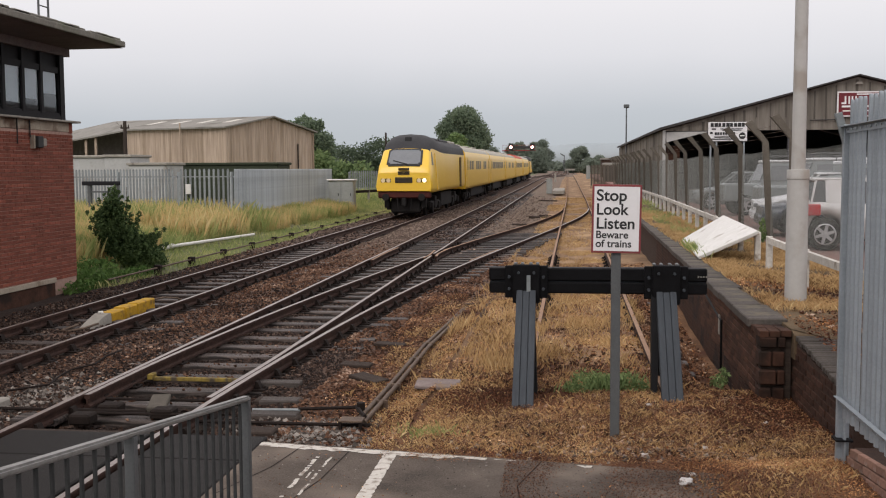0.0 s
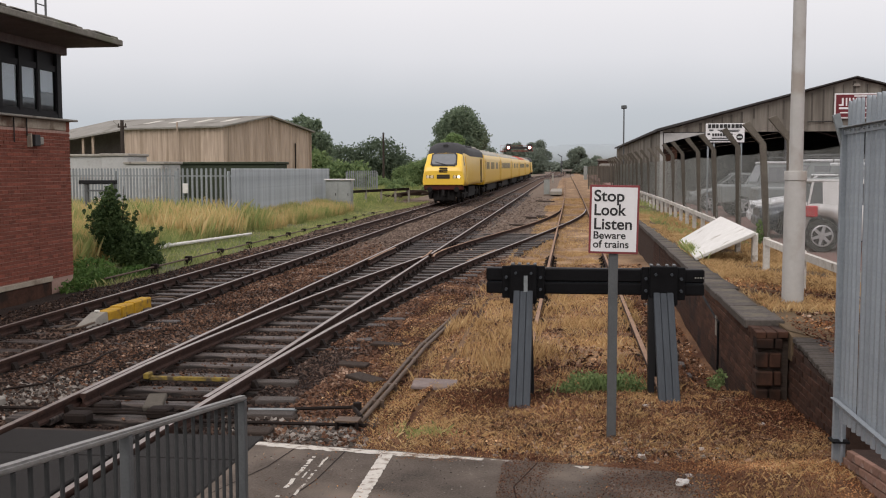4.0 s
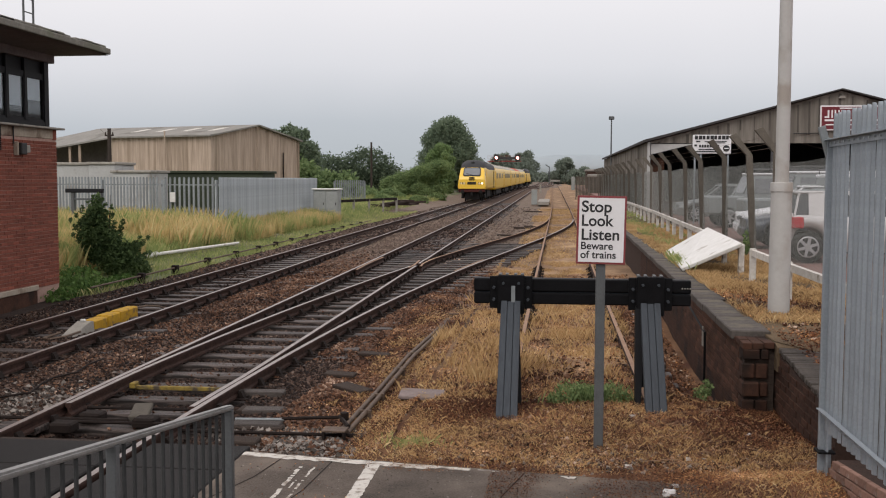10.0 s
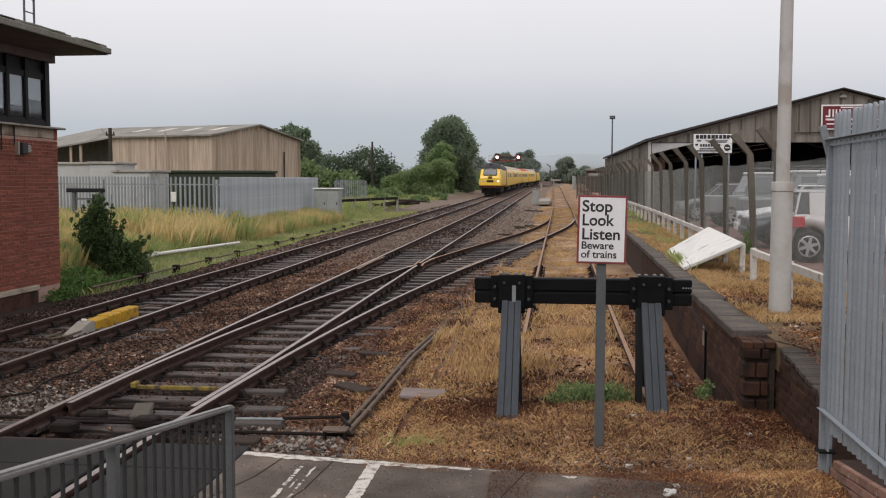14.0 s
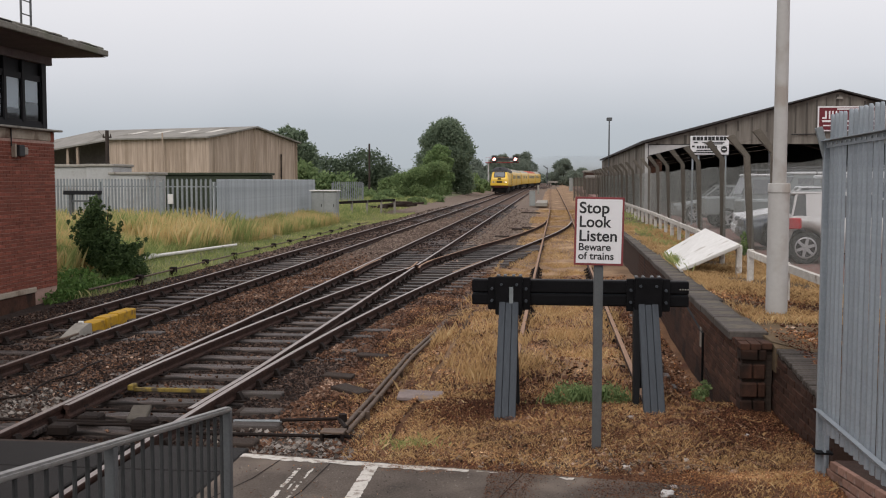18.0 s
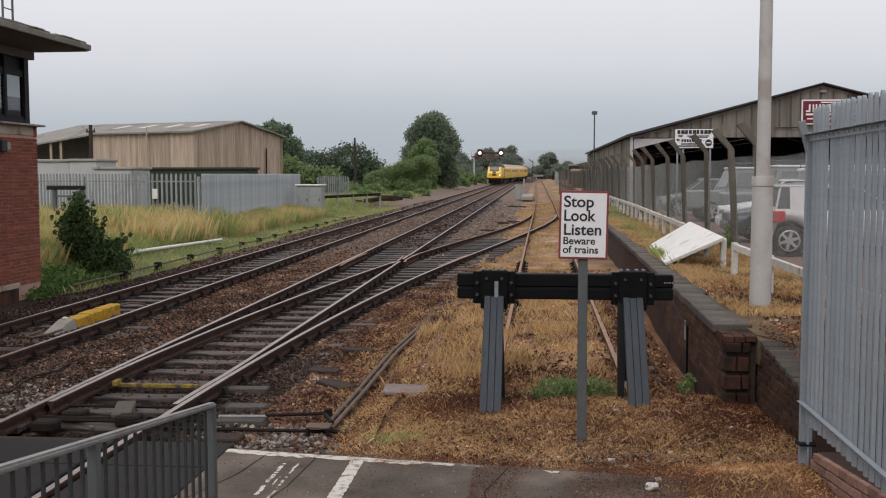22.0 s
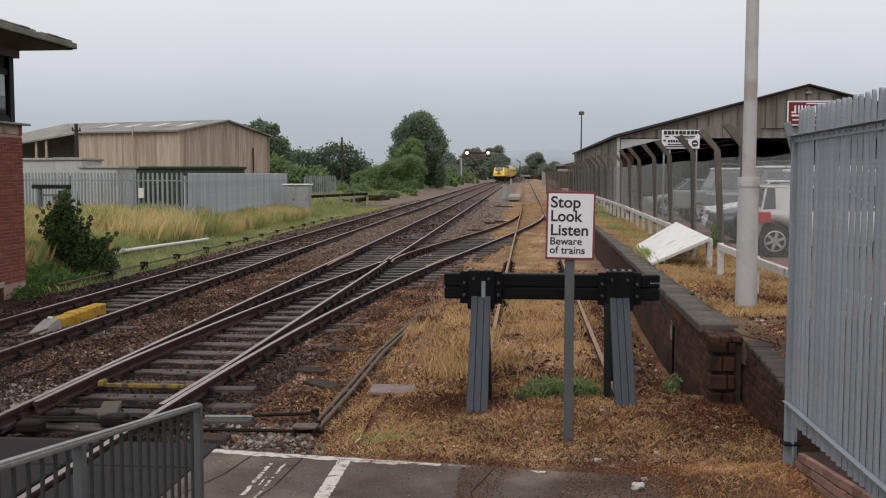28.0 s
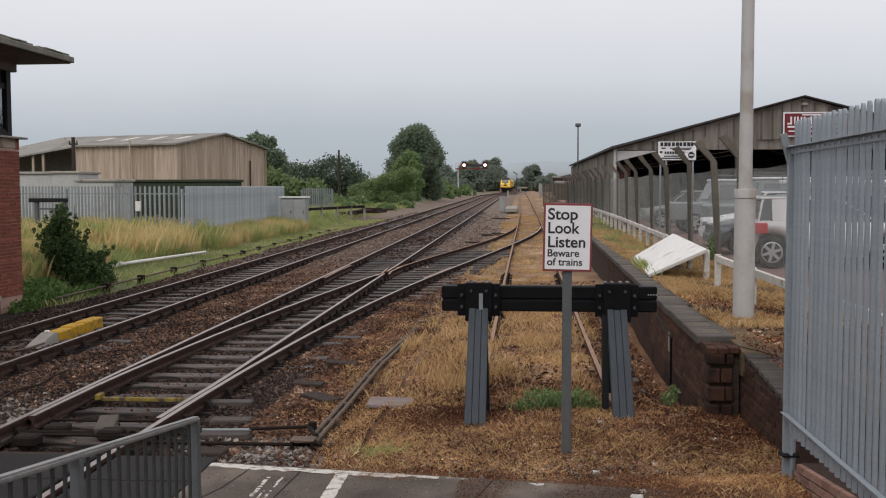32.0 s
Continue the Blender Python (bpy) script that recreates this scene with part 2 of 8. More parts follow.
M_STRAWSOIL = mat("straw_covered_soil", (0.33, 0.212, 0.122), (0.115, 0.070, 0.045), 0.9, 0.95, 1.0, fine=22, rust=(0.41, 0.28, 0.165), rust_at=0.60)
M_ASPHALT = mat("worn_asphalt", (0.150, 0.121, 0.099), (0.040, 0.032, 0.026), 1.3, 0.8, 1.0, fine=48, rust=(0.175, 0.141, 0.114), rust_at=0.57)
M_DECK = mat("rubber_crossing_deck", (0.015, 0.013, 0.012), (0.009, 0.008, 0.007), 3.0, 0.65, 0.35, fine=30, vary=0.12)
M_LINE = mat("worn_white_paint", (0.60, 0.57, 0.52), (0.46, 0.43, 0.38), 22, 0.75, 0.5, rust=(0.24, 0.20, 0.165), rust_at=0.58)
M_WHITE = mat("white_painted_timber", (0.72, 0.71, 0.68), (0.58, 0.57, 0.53), 5, 0.55, 0.2, rust=(0.28, 0.24, 0.19), rust_at=0.68)
M_FENCEWHITE = mat("dirty_white_fence_paint", (0.62, 0.60, 0.56), (0.40, 0.37, 0.32), 7, 0.65, 0.3, rust=(0.20, 0.16, 0.12), rust_at=0.62, vary=0.12)
M_YELLOWDULL = mat("dirty_yellow_paint", (0.30, 0.215, 0.045), (0.12, 0.085, 0.03), 12, 0.75, 0.4, rust=(0.07, 0.055, 0.04), rust_at=0.56)
M_BRICK = mat("red_brick", (0.285, 0.094, 0.062), (0.165, 0.053, 0.038), 9, 0.9, 0.6, vary=0.30)
M_MORTAR = mat("mortar", (0.46, 0.31, 0.26), (0.30, 0.19, 0.155), 12, 0.95, 0.5)
M_OLDBRICK = mat("sooty_brick", (0.088, 0.040, 0.025), (0.046, 0.023, 0.015), 3, 0.92, 0.7, vary=0.4, rust=(0.030, 0.018, 0.014), rust_at=0.57)
# sooty brick; on the signal box plinth its darkness also stands for shade
M_SOOTSHADE = mat("soot_and_shade_brick", (0.062, 0.029, 0.019), (0.030, 0.015, 0.010), 4, 0.92, 0.8, vary=0.35, rust=(0.020, 0.013, 0.010), rust_at=0.55)
M_OLDTIMBER = mat("rotten_dark_timber", (0.062, 0.046, 0.037), (0.030, 0.022, 0.018), 7, 0.85, 0.8, stretch=(1, 7, 7))
M_OLDMORTAR = mat("sooty_mortar", (0.062, 0.038, 0.029), (0.036, 0.023, 0.018), 9, 0.95, 0.6)
M_PALEBRICK = mat("pale_worn_brick", (0.27, 0.16, 0.12), (0.19, 0.11, 0.085), 9, 0.92, 0.7, vary=0.25, rust=(0.36, 0.30, 0.26), rust_at=0.6)
M_COPING = mat("slate_blue_coping", (0.090, 0.078, 0.068), (0.046, 0.039, 0.034), 4, 0.7, 0.6, vary=0.22, rust=(0.105, 0.088, 0.064), rust_at=0.60)
M_CONC = mat("weathered_concrete", (0.34, 0.32, 0.28), (0.24, 0.225, 0.20), 4, 0.9, 0.5, rust=(0.15, 0.13, 0.11), rust_at=0.64)
M_CONCPOST = mat("mossy_concrete_post", (0.13, 0.115, 0.095), (0.085, 0.075, 0.062), 4, 0.95, 0.6, vary=0.2)
M_GALV = mat("galvanised_steel", (0.30, 0.335, 0.36), (0.23, 0.26, 0.285), 3.5, 0.5, 0.15, 0.35, fine=12, vary=0.08, rough2=0.7)
M_GALVOLD = mat("dull_galvanised_steel", (0.297, 0.323, 0.332), (0.206, 0.224, 0.228), 2.5, 0.6, 0.2, 0.3, vary=0.18)
# lighter galvanised copy; light on one fence run is put into its colour
M_GALVPALE = mat("brightened_galvanised_steel", (0.43, 0.465, 0.485), (0.33, 0.36, 0.375), 2.0, 0.6, 0.15, 0.1, vary=0.12)
# darker than the post paint: the bars' shade is put into the colour
M_BARS = mat("shade_grey_bars", (0.050, 0.052, 0.052), (0.030, 0.031, 0.031), 6, 0.6, 0.2)
M_HANDRAIL = mat("worn_handrail", (0.27, 0.265, 0.255), (0.15, 0.148, 0.142), 6, 0.45, 0.2, 0.2)
M_GREYPAINT = mat("grey_painted_steel", (0.105, 0.112, 0.115), (0.070, 0.074, 0.076), 5, 0.5, 0.2, 0.1, fine=14)
M_POST = mat("lamp_column_paint", (0.445, 0.435, 0.415), (0.395, 0.385, 0.365), 3, 0.65, 0.15, rust=(0.33, 0.30, 0.265), rust_at=0.64)
M_BLACK = mat("black_bitumen_steel", (0.0035, 0.0035, 0.004), (0.007, 0.007, 0.008), 6, 0.5, 0.3, spec=0.10)
M_RAILLEG = mat("grey_black_rail_strut", (0.052, 0.060, 0.068), (0.034, 0.039, 0.045), 4, 0.6, 0.3, 0.0, spec=0.2, stretch=(8, 1, 1))
M_SIGNWHITE = mat("sign_white", (0.74, 0.73, 0.73), (0.69, 0.68, 0.68), 4, 0.45, 0.0)
M_SIGNRED = mat("sign_red_border", (0.22, 0.034, 0.038), (0.18, 0.03, 0.032), 6, 0.5, 0.0)
M_SIGNBLACK = mat("sign_black_letters", (0.012, 0.012, 0.013), (0.016, 0.016, 0.016), 6, 0.55, 0.0)
M_YELLOW = mat("rail_yellow_paint", (0.83, 0.53, 0.045), (0.78, 0.49, 0.04), 1.2, 0.26, 0.03, spec=0.7)
M_YELLOWBOX = mat("yellow_ramp_box", (0.56, 0.33, 0.025), (0.36, 0.20, 0.02), 7, 0.6, 0.3, rust=(0.14, 0.09, 0.05), rust_at=0.64)
M_TROOF = mat("dark_train_roof", (0.045, 0.045, 0.047), (0.032, 0.032, 0.034), 2, 0.6, 0.1)
M_TROOFGREY = mat("grey_train_roof", (0.42, 0.40, 0.34), (0.33, 0.315, 0.27), 2, 0.6, 0.1)
M_TROOFRED = mat("red_roof_boxes", (0.50, 0.085, 0.05), (0.40, 0.07, 0.045), 2, 0.6, 0.1)
M_UNDER = mat("black_underframe", (0.022, 0.020, 0.019), (0.012, 0.011, 0.011), 3, 0.8, 0.2)
M_TGLASS = mat("tinted_train_glass", (0.16, 0.17, 0.18), (0.13, 0.14, 0.15), 2, 0.12, 0.0, spec=0.8)
M_DARKGLASS = mat("dark_coach_glass", (0.19, 0.165, 0.10), (0.15, 0.13, 0.08), 2, 0.35, 0.0, spec=0.4)
M_LAMP = mat("lit_headlamp", (1.0, 0.82, 0.52), (1.0, 0.82, 0.52), 2, 0.3, 0.0, glow=1.5)
M_LAMPDIM = mat("unlit_headlamp", (0.80, 0.66, 0.42), (0.66, 0.52, 0.33), 2, 0.25, 0.0)
M_GRILLE = mat("dirty_side_grille", (0.13, 0.085, 0.025), (0.07, 0.05, 0.02), 9, 0.8, 0.4)
M_SIGLIGHT = mat("lit_signal_lens", (1.0, 0.55, 0.50), (1.0, 0.55, 0.50), 2, 0.3, 0.0, glow=7.0)
# red of the signal arm, also painted round each lens as its halo
M_SIGHALO = mat("red_arm_and_halo", (0.30, 0.035, 0.035), (0.22, 0.03, 0.03), 2, 0.6, 0.0)
M_BUFFRED = mat("red_buffer_beam", (0.09, 0.022, 0.016), (0.045, 0.014, 0.012), 3, 0.7, 0.1)
M_CLAD = mat("fibre_cement_cladding", (0.52, 0.415, 0.33), (0.30, 0.235, 0.18), 1.6, 0.9, 0.3, fine=4, stretch=(1, 1, 0.05), rust=(0.26, 0.20, 0.145), rust_at=0.62)
M_CLADGREY = mat("grey_shed_cladding", (0.235, 0.215, 0.185), (0.125, 0.113, 0.097), 1.2, 0.9, 0.3, fine=4, stretch=(1, 1, 0.06), rust=(0.085, 0.075, 0.063), rust_at=0.58)
M_CLADSTAIN = mat("rain_stained_cladding", (0.115, 0.104, 0.090), (0.060, 0.054, 0.047), 2.0, 0.9, 0.2, stretch=(1, 1, 0.1))
M_ROOFCEM = mat("cement_sheet_roof", (0.27, 0.26, 0.235), (0.20, 0.19, 0.17), 0.6, 0.9, 0.3, rust=(0.15, 0.14, 0.12), rust_at=0.62)
M_ROOFDARK = mat("dark_roof_edge", (0.055, 0.052, 0.050), (0.04, 0.038, 0.037), 1, 0.8, 0.2)
# dark wall grey that carries the shade of unlit interiors
M_INNER = mat("shade_dark_interior", (0.095, 0.095, 0.100), (0.060, 0.060, 0.064), 1, 0.95, 0.1)
M_ROOFLIGHT = mat("rooflight_sheet", (0.58, 0.56, 0.50), (0.46, 0.44, 0.39), 1, 0.6, 0.1)
M_BOXROOF = mat("mossy_felt_fascia", (0.24, 0.23, 0.20), (0.135, 0.13, 0.11), 3, 0.9, 0.5, rust=(0.15, 0.155, 0.115), rust_at=0.6)
M_SOFFIT = mat("dark_soffit_boards", (0.19, 0.165, 0.16), (0.13, 0.11, 0.107), 3, 0.85, 0.2)
M_FRAME = mat("dark_window_frame", (0.013, 0.013, 0.015), (0.009, 0.009, 0.010), 5, 0.55, 0.1, spec=0.2)
# blind colour raised to stand for sky reflected in the panes
M_BLIND = mat("sky_pale_blind", (0.72, 0.77, 0.80), (0.60, 0.65, 0.68), 3, 0.8, 0.0, stretch=(1, 1, 12))
M_BAND = mat("stained_concrete_band", (0.43, 0.375, 0.30), (0.29, 0.24, 0.19), 3, 0.9, 0.4, rust=(0.14, 0.09, 0.065), rust_at=0.6)
M_CAB = mat("grey_cabinet_paint", (0.30, 0.315, 0.30), (0.235, 0.25, 0.24), 2, 0.55, 0.1, rust=(0.19, 0.18, 0.15), rust_at=0.66)
M_GREENDARK = mat("dark_green_container", (0.045, 0.055, 0.035), (0.032, 0.04, 0.026), 1.5, 0.7, 0.1)
M_WHITEBLD = mat("off_white_cabin", (0.45, 0.45, 0.44), (0.36, 0.36, 0.35), 1.5, 0.7, 0.1, rust=(0.27, 0.25, 0.22), rust_at=0.62)
M_SILVER = mat("silver_car_paint", (0.56, 0.55, 0.54), (0.50, 0.49, 0.48), 2, 0.28, 0.0, 0.25, rough2=0.3)
M_WHITECAR = mat("white_car_paint", (0.66, 0.67, 0.68), (0.60, 0.61, 0.62), 2, 0.25, 0.0)
M_NAVY = mat("dark_blue_car_paint", (0.05, 0.06, 0.075), (0.04, 0.048, 0.06), 2, 0.22, 0.0, 0.3)
M_GREYVAN = mat("grey_van_paint", (0.26, 0.285, 0.285), (0.21, 0.23, 0.23), 2, 0.35, 0.0, 0.2)
M_CARGLASS = mat("car_glass", (0.035, 0.04, 0.042), (0.03, 0.034, 0.036), 2, 0.08, 0.0, spec=0.8)
M_TYRE = mat("tyre_rubber", (0.018, 0.018, 0.018), (0.026, 0.025, 0.024), 12, 0.85, 0.3)
M_ALLOY = mat("alloy_wheel", (0.50, 0.50, 0.51), (0.42, 0.42, 0.43), 8, 0.35, 0.0, 0.7)
M_TAIL = mat("red_tail_lamp", (0.50, 0.03, 0.04), (0.40, 0.025, 0.03), 4, 0.25, 0.0)
M_MESH = mat("chain_link_wire", (0.29, 0.30, 0.28), (0.23, 0.24, 0.22), 3, 0.7, 0.0, 0.1)
M_YARD = mat("reddish_yard_paving", (0.23, 0.135, 0.115), (0.17, 0.105, 0.09), 1.2, 0.9, 0.5, fine=25)
M_TERRACE = mat("dock_top_soil", (0.150, 0.105, 0.060), (0.091, 0.065, 0.042), 2, 0.95, 1.0, fine=20)
# hill colour set near the horizon sky's, so it carries the haze
M_HILL = mat("hazed_hillside", (0.40, 0.45, 0.48), (0.37, 0.42, 0.45), 0.01, 1.0, 0.0)
M_SIGNMAROON = mat("maroon_signboard", (0.16, 0.028, 0.035), (0.13, 0.025, 0.03), 3, 0.6, 0.0)
M_WOODPOLE = mat("telegraph_pole_wood", (0.055, 0.043, 0.036), (0.038, 0.031, 0.026), 4, 0.9, 0.4)
M_RODGREY = mat("galvanised_rod", (0.165, 0.120, 0.088), (0.075, 0.052, 0.040), 9, 0.6, 0.3, 0.3)
M_SLABGREY = mat("purple_grey_slab", (0.25, 0.205, 0.19), (0.16, 0.125, 0.115), 6, 0.9, 0.4, rust=(0.22, 0.15, 0.09), rust_at=0.62)
M_TWIG = mat("dry_twig", (0.30, 0.20, 0.13), (0.16, 0.10, 0.065), 9, 0.9, 0.3)
M_PLASTIC = mat("scrap_plastic", (0.50, 0.49, 0.47), (0.38, 0.36, 0.34), 9, 0.5, 0.1)


# ---- mesh helpers ----
def box(bm, x0, x1, y0, y1, z0, z1, m=None, bevel=0.0):
    vs = [bm.verts.new((x, y, z)) for x in (x0, x1) for y in (y0, y1) for z in (z0, z1)]
    fs = [bm.faces.new([vs[i] for i in f]) for f in ((0, 1, 3, 2), (4, 6, 7, 5), (0, 4, 5, 1), (2, 3, 7, 6), (0, 2, 6, 4), (1, 5, 7, 3))]
    if bevel:
        made = bmesh.ops.bevel(bm, geom=list({e for f in fs for e in f.edges}), offset=bevel, segments=1, affect="EDGES", profile=0.5)
        vs = list({v for f in made["faces"] for v in f.verts} | {v for v in vs if v.is_valid})
    if m is not None:
        bmesh.ops.transform(bm, matrix=m, verts=vs)
    return vs


def tube(bm, p0, p1, r0, r1=None, n=10, caps=True):
    p0, p1 = Vector(p0), Vector(p1)
    r1 = r0 if r1 is None else r1
    q = (p1 - p0).to_track_quat("Z", "Y").to_matrix()
    a, b = [], []
    for i in range(n):
        d = q @ Vector((math.cos(i * math.tau / n), math.sin(i * math.tau / n), 0))
        a.append(bm.verts.new(p0 + d * r0))
        b.append(bm.verts.new(p1 + d * r1))
    fs = []
    for i in range(n):
        f = bm.faces.new((a[i], a[(i + 1) % n], b[(i + 1) % n], b[i]))
        f.smooth = n > 6
        fs.append(f)
    if caps:
        for ring in (a[::-1], b):
            for e in bm.faces.new(ring).edges:
                e.smooth = False
    return fs


def loft(bm, rings, closed=True, cap0=True, cap1=True, smooth=True):
    """Skins rings of equal length."""
    rows = [[bm.verts.new(p) for p in r] for r in rings]
    k = len(rows[0])
    faces = []
    for a, b in zip(rows, rows[1:]):
        for i in range(k if closed else k - 1):
            f = bm.faces.new((a[i], a[(i + 1) % k], b[(i + 1) % k], b[i]))
            f.smooth = smooth
            faces.append(f)
    for wanted, ring in ((cap0, rows[0][::-1]), (cap1, rows[-1])):
        if wanted and closed:
            for e in bm.faces.new(ring).edges:
                e.smooth = False
    return rows, faces


def prism(bm, pts, a, b, axis="y"):
    """A polygon of 2D points drawn out between a and b along an axis."""
    def at(p, d):
        return {"y": (p[0], d, p[1]), "x": (d, p[0], p[1]), "z": (p[0], p[1], d)}[axis]
    va, vb = [bm.verts.new(at(p, a)) for p in pts], [bm.verts.new(at(p, b)) for p in pts]
    bm.faces.new(va), bm.faces.new(vb[::-1])
    for i in range(len(pts)):
        j = (i + 1) % len(pts)
        bm.faces.new((va[j], va[i], vb[i], vb[j]))


def mesh_of(name, bm, mats):
    bmesh.ops.recalc_face_normals(bm, faces=bm.faces)
    me = bpy.data.meshes.new(name)
    bm.to_mesh(me)
    bm.free()
    for m in mats if isinstance(mats, (list, tuple)) else [mats]:
        me.materials.append(m)
    return me


def part(name, bm, material, parent, label=""):
    """One mesh object under a thing or a part."""
    me = bm if isinstance(bm, bpy.types.Mesh) else mesh_of(name, bm, material)
    ob = new(name, me)
    ob.parent = parent
    return tagged(ob, label)


def thing(name, label, category, group="", kind="", at=None):
    ob = new(name)
    if at is not None:
        ob.matrix_basis = at
    return tagged(ob, label, category, group, kind)


def solo(name, bm, material, label, category, group="", kind="", at=None):
    """A thing of one single mesh."""
    ob = new(name, mesh_of(name, bm, material))
    if at is not None:
        ob.matrix_basis = at
    return tagged(ob, label, category, group, kind)


def raw(name, verts, faces, material, smooth=False):
    me = bpy.data.meshes.new(name)
    me.from_pydata(verts, [], faces)
    if smooth:
        me.polygons.foreach_set("use_smooth", [True] * len(me.polygons))
    me.materials.append(material)
    return me


def B():
    return bmesh.new()


def smooth01(s):
    s = min(1.0, max(0.0, s))
    return s * s * (3 - 2 * s)


# ---- the plan: lines of the tracks (x of the centre at y), rail tops at z = 0 ----
def slew(y):
    return 3.45 * smooth01((y - 196) / 84)


def grade(y):
    """The line's climb away from the crossing, shaped to fit the camera's view."""
    d = max(0.0, min(y, 420.0) - 9.0)
    return 0.0024 * d + 3.2e-6 * d * d


def grade_at(x, y):
    """Fitted to the view: the siding starts level, the running lines climb all along."""
    f = smooth01((x - slew(y) + 3.6) / 2.2)
    return grade(y) * (1 - f + f * smooth01((y - 60) / 140))


def centre_far(y):
    return -7.85 + slew(y)


def centre_near(y):
    return -4.50 + slew(y)


def centre_turnout(y):
    return -4.50 + 4.95 * smooth01((y - 8) / 56)


def centre_siding(y):
    return 0.29 + 0.30 * smooth01((y - 8) / 80) - 0.35 * smooth01((y - 90) / 200)


DOCK = 0.72   # top of the old loading dock and of the yard behind it


# ---- ground: one sheet to the horizon ----
def ground_z(x, y):
    z = -0.245 + 0.02 * math.sin(x * 1.7 + y * 0.6) + 0.015 * math.sin(x * 4.1 - y * 2.3)
    if -9.9 < x < -1.5 and y < 60:
        a = abs(x + 7.85)
        out = smooth01((a - 0.80) / 0.2) * smooth01(max(-5.30 - x, x - centre_turnout(y) - 0.80) / 0.2)
        z += 0.075 * out + 0.012 * smooth01((x + 5.25) / 0.15) * smooth01((centre_turnout(y) + 0.75 - x) / 0.15) + 0.035 * (1 - smooth01((a - 0.6) / 0.15))
    if -9.9 < x - slew(y) < -3.2:
        z += 0.058 * smooth01((y - 30) / 14)
    if x < -9.9:
        z += -0.06 * smooth01((-9.9 - x) / 0.8) + 0.43 * smooth01((-11.2 - x) / 4.0)
    if x > -1.9:
        z += 0.045 * smooth01((x + 1.9) / 0.5) + 0.13 * smooth01((x + 1.9) / 0.7) * smooth01((24 - y) / 12) + 0.05 * smooth01((12 - y) / 3)
        z += 0.035 * smooth01((x - 0.8) / 0.7) * smooth01((8.5 - y) / 0.5)
        z -= 0.30 * smooth01((x - 1.30) / 0.55) * smooth01((y - 11.3) / 1.5) * smooth01((23 - y) / 7)
    return z + grade_at(x, y)


def build_ground():
    xs = np.concatenate([[-1600, -700, -300, -140, -80, -50, -36, -28, -23, -19.5], np.arange(-17, -10.4, 0.25), np.arange(-10.4, 2.6, 0.13), [6, 14, 40, 120, 400, 1600]])
    ys = np.concatenate([[-60, -20, -5, 2, 5, 7], np.arange(8.0, 40, 0.3), np.arange(40, 90, 0.6), [95, 105, 120, 140, 165, 195, 230, 270, 320, 400, 430, 550, 900, 1600, 2600]])
    verts = [(x, y, ground_z(x, y) if abs(x) < 200 and y < 430 else -0.2 + grade(y)) for y in ys for x in xs]
    k = len(xs)
    faces = [(j * k + i, j * k + i + 1, (j + 1) * k + i + 1, (j + 1) * k + i) for j in range(len(ys) - 1) for i in range(k - 1)]
    me = raw("ground", verts, faces, M_BALLAST, True)
    me.materials.append(M_DIRT)
    me.materials.append(M_FIELD)
    me.materials.append(M_STRAWSOIL)
    me.materials.append(M_OILBED)
    me.materials.append(M_HAZEBED)
    idx = []
    for p in me.polygons:
        c = p.center
        wob = 0.45 * noise.noise(Vector((c.x * 0.9, c.y * 0.35, 3.0))) + 0.25 * noise.noise(Vector((c.x * 3.1, c.y * 1.3, 8.0)))
        right = -2.45 + wob if c.y < 16 else -1.55 + wob * 0.8
        right = -1.22 + slew(c.y) if c.y > 30 else right
        if c.x > right:
            idx.append(3 if c.y > 13 + 4 * wob and not (c.x > 1.3 + 0.4 * wob and c.y < 24) else 1)
        elif c.x < -9.95 + wob + slew(c.y) - 1.6 * smooth01((26 - c.y) / 3.5) - 3.4 * smooth01((c.y - 50) / 25):
            idx.append(2)
        else:
            idx.append(4 if c.y < 15 + 3 * wob and -5.3 < c.x < centre_turnout(c.y) + 1.2 + 0.5 * wob else 5 if c.y > 38 and c.x > -3.45 + slew(c.y) or c.y > 60 and c.x < -9.2 + slew(c.y) else 4 if c.x < -8.55 + 0.5 * wob and c.y < 27 + 6 * wob else 0)
    me.polygons.foreach_set("material_index", idx)
    tagged(new("ground", me), "brown stone ballast, dry straw soil and rough grass", "ground", kind="structure")


build_ground()


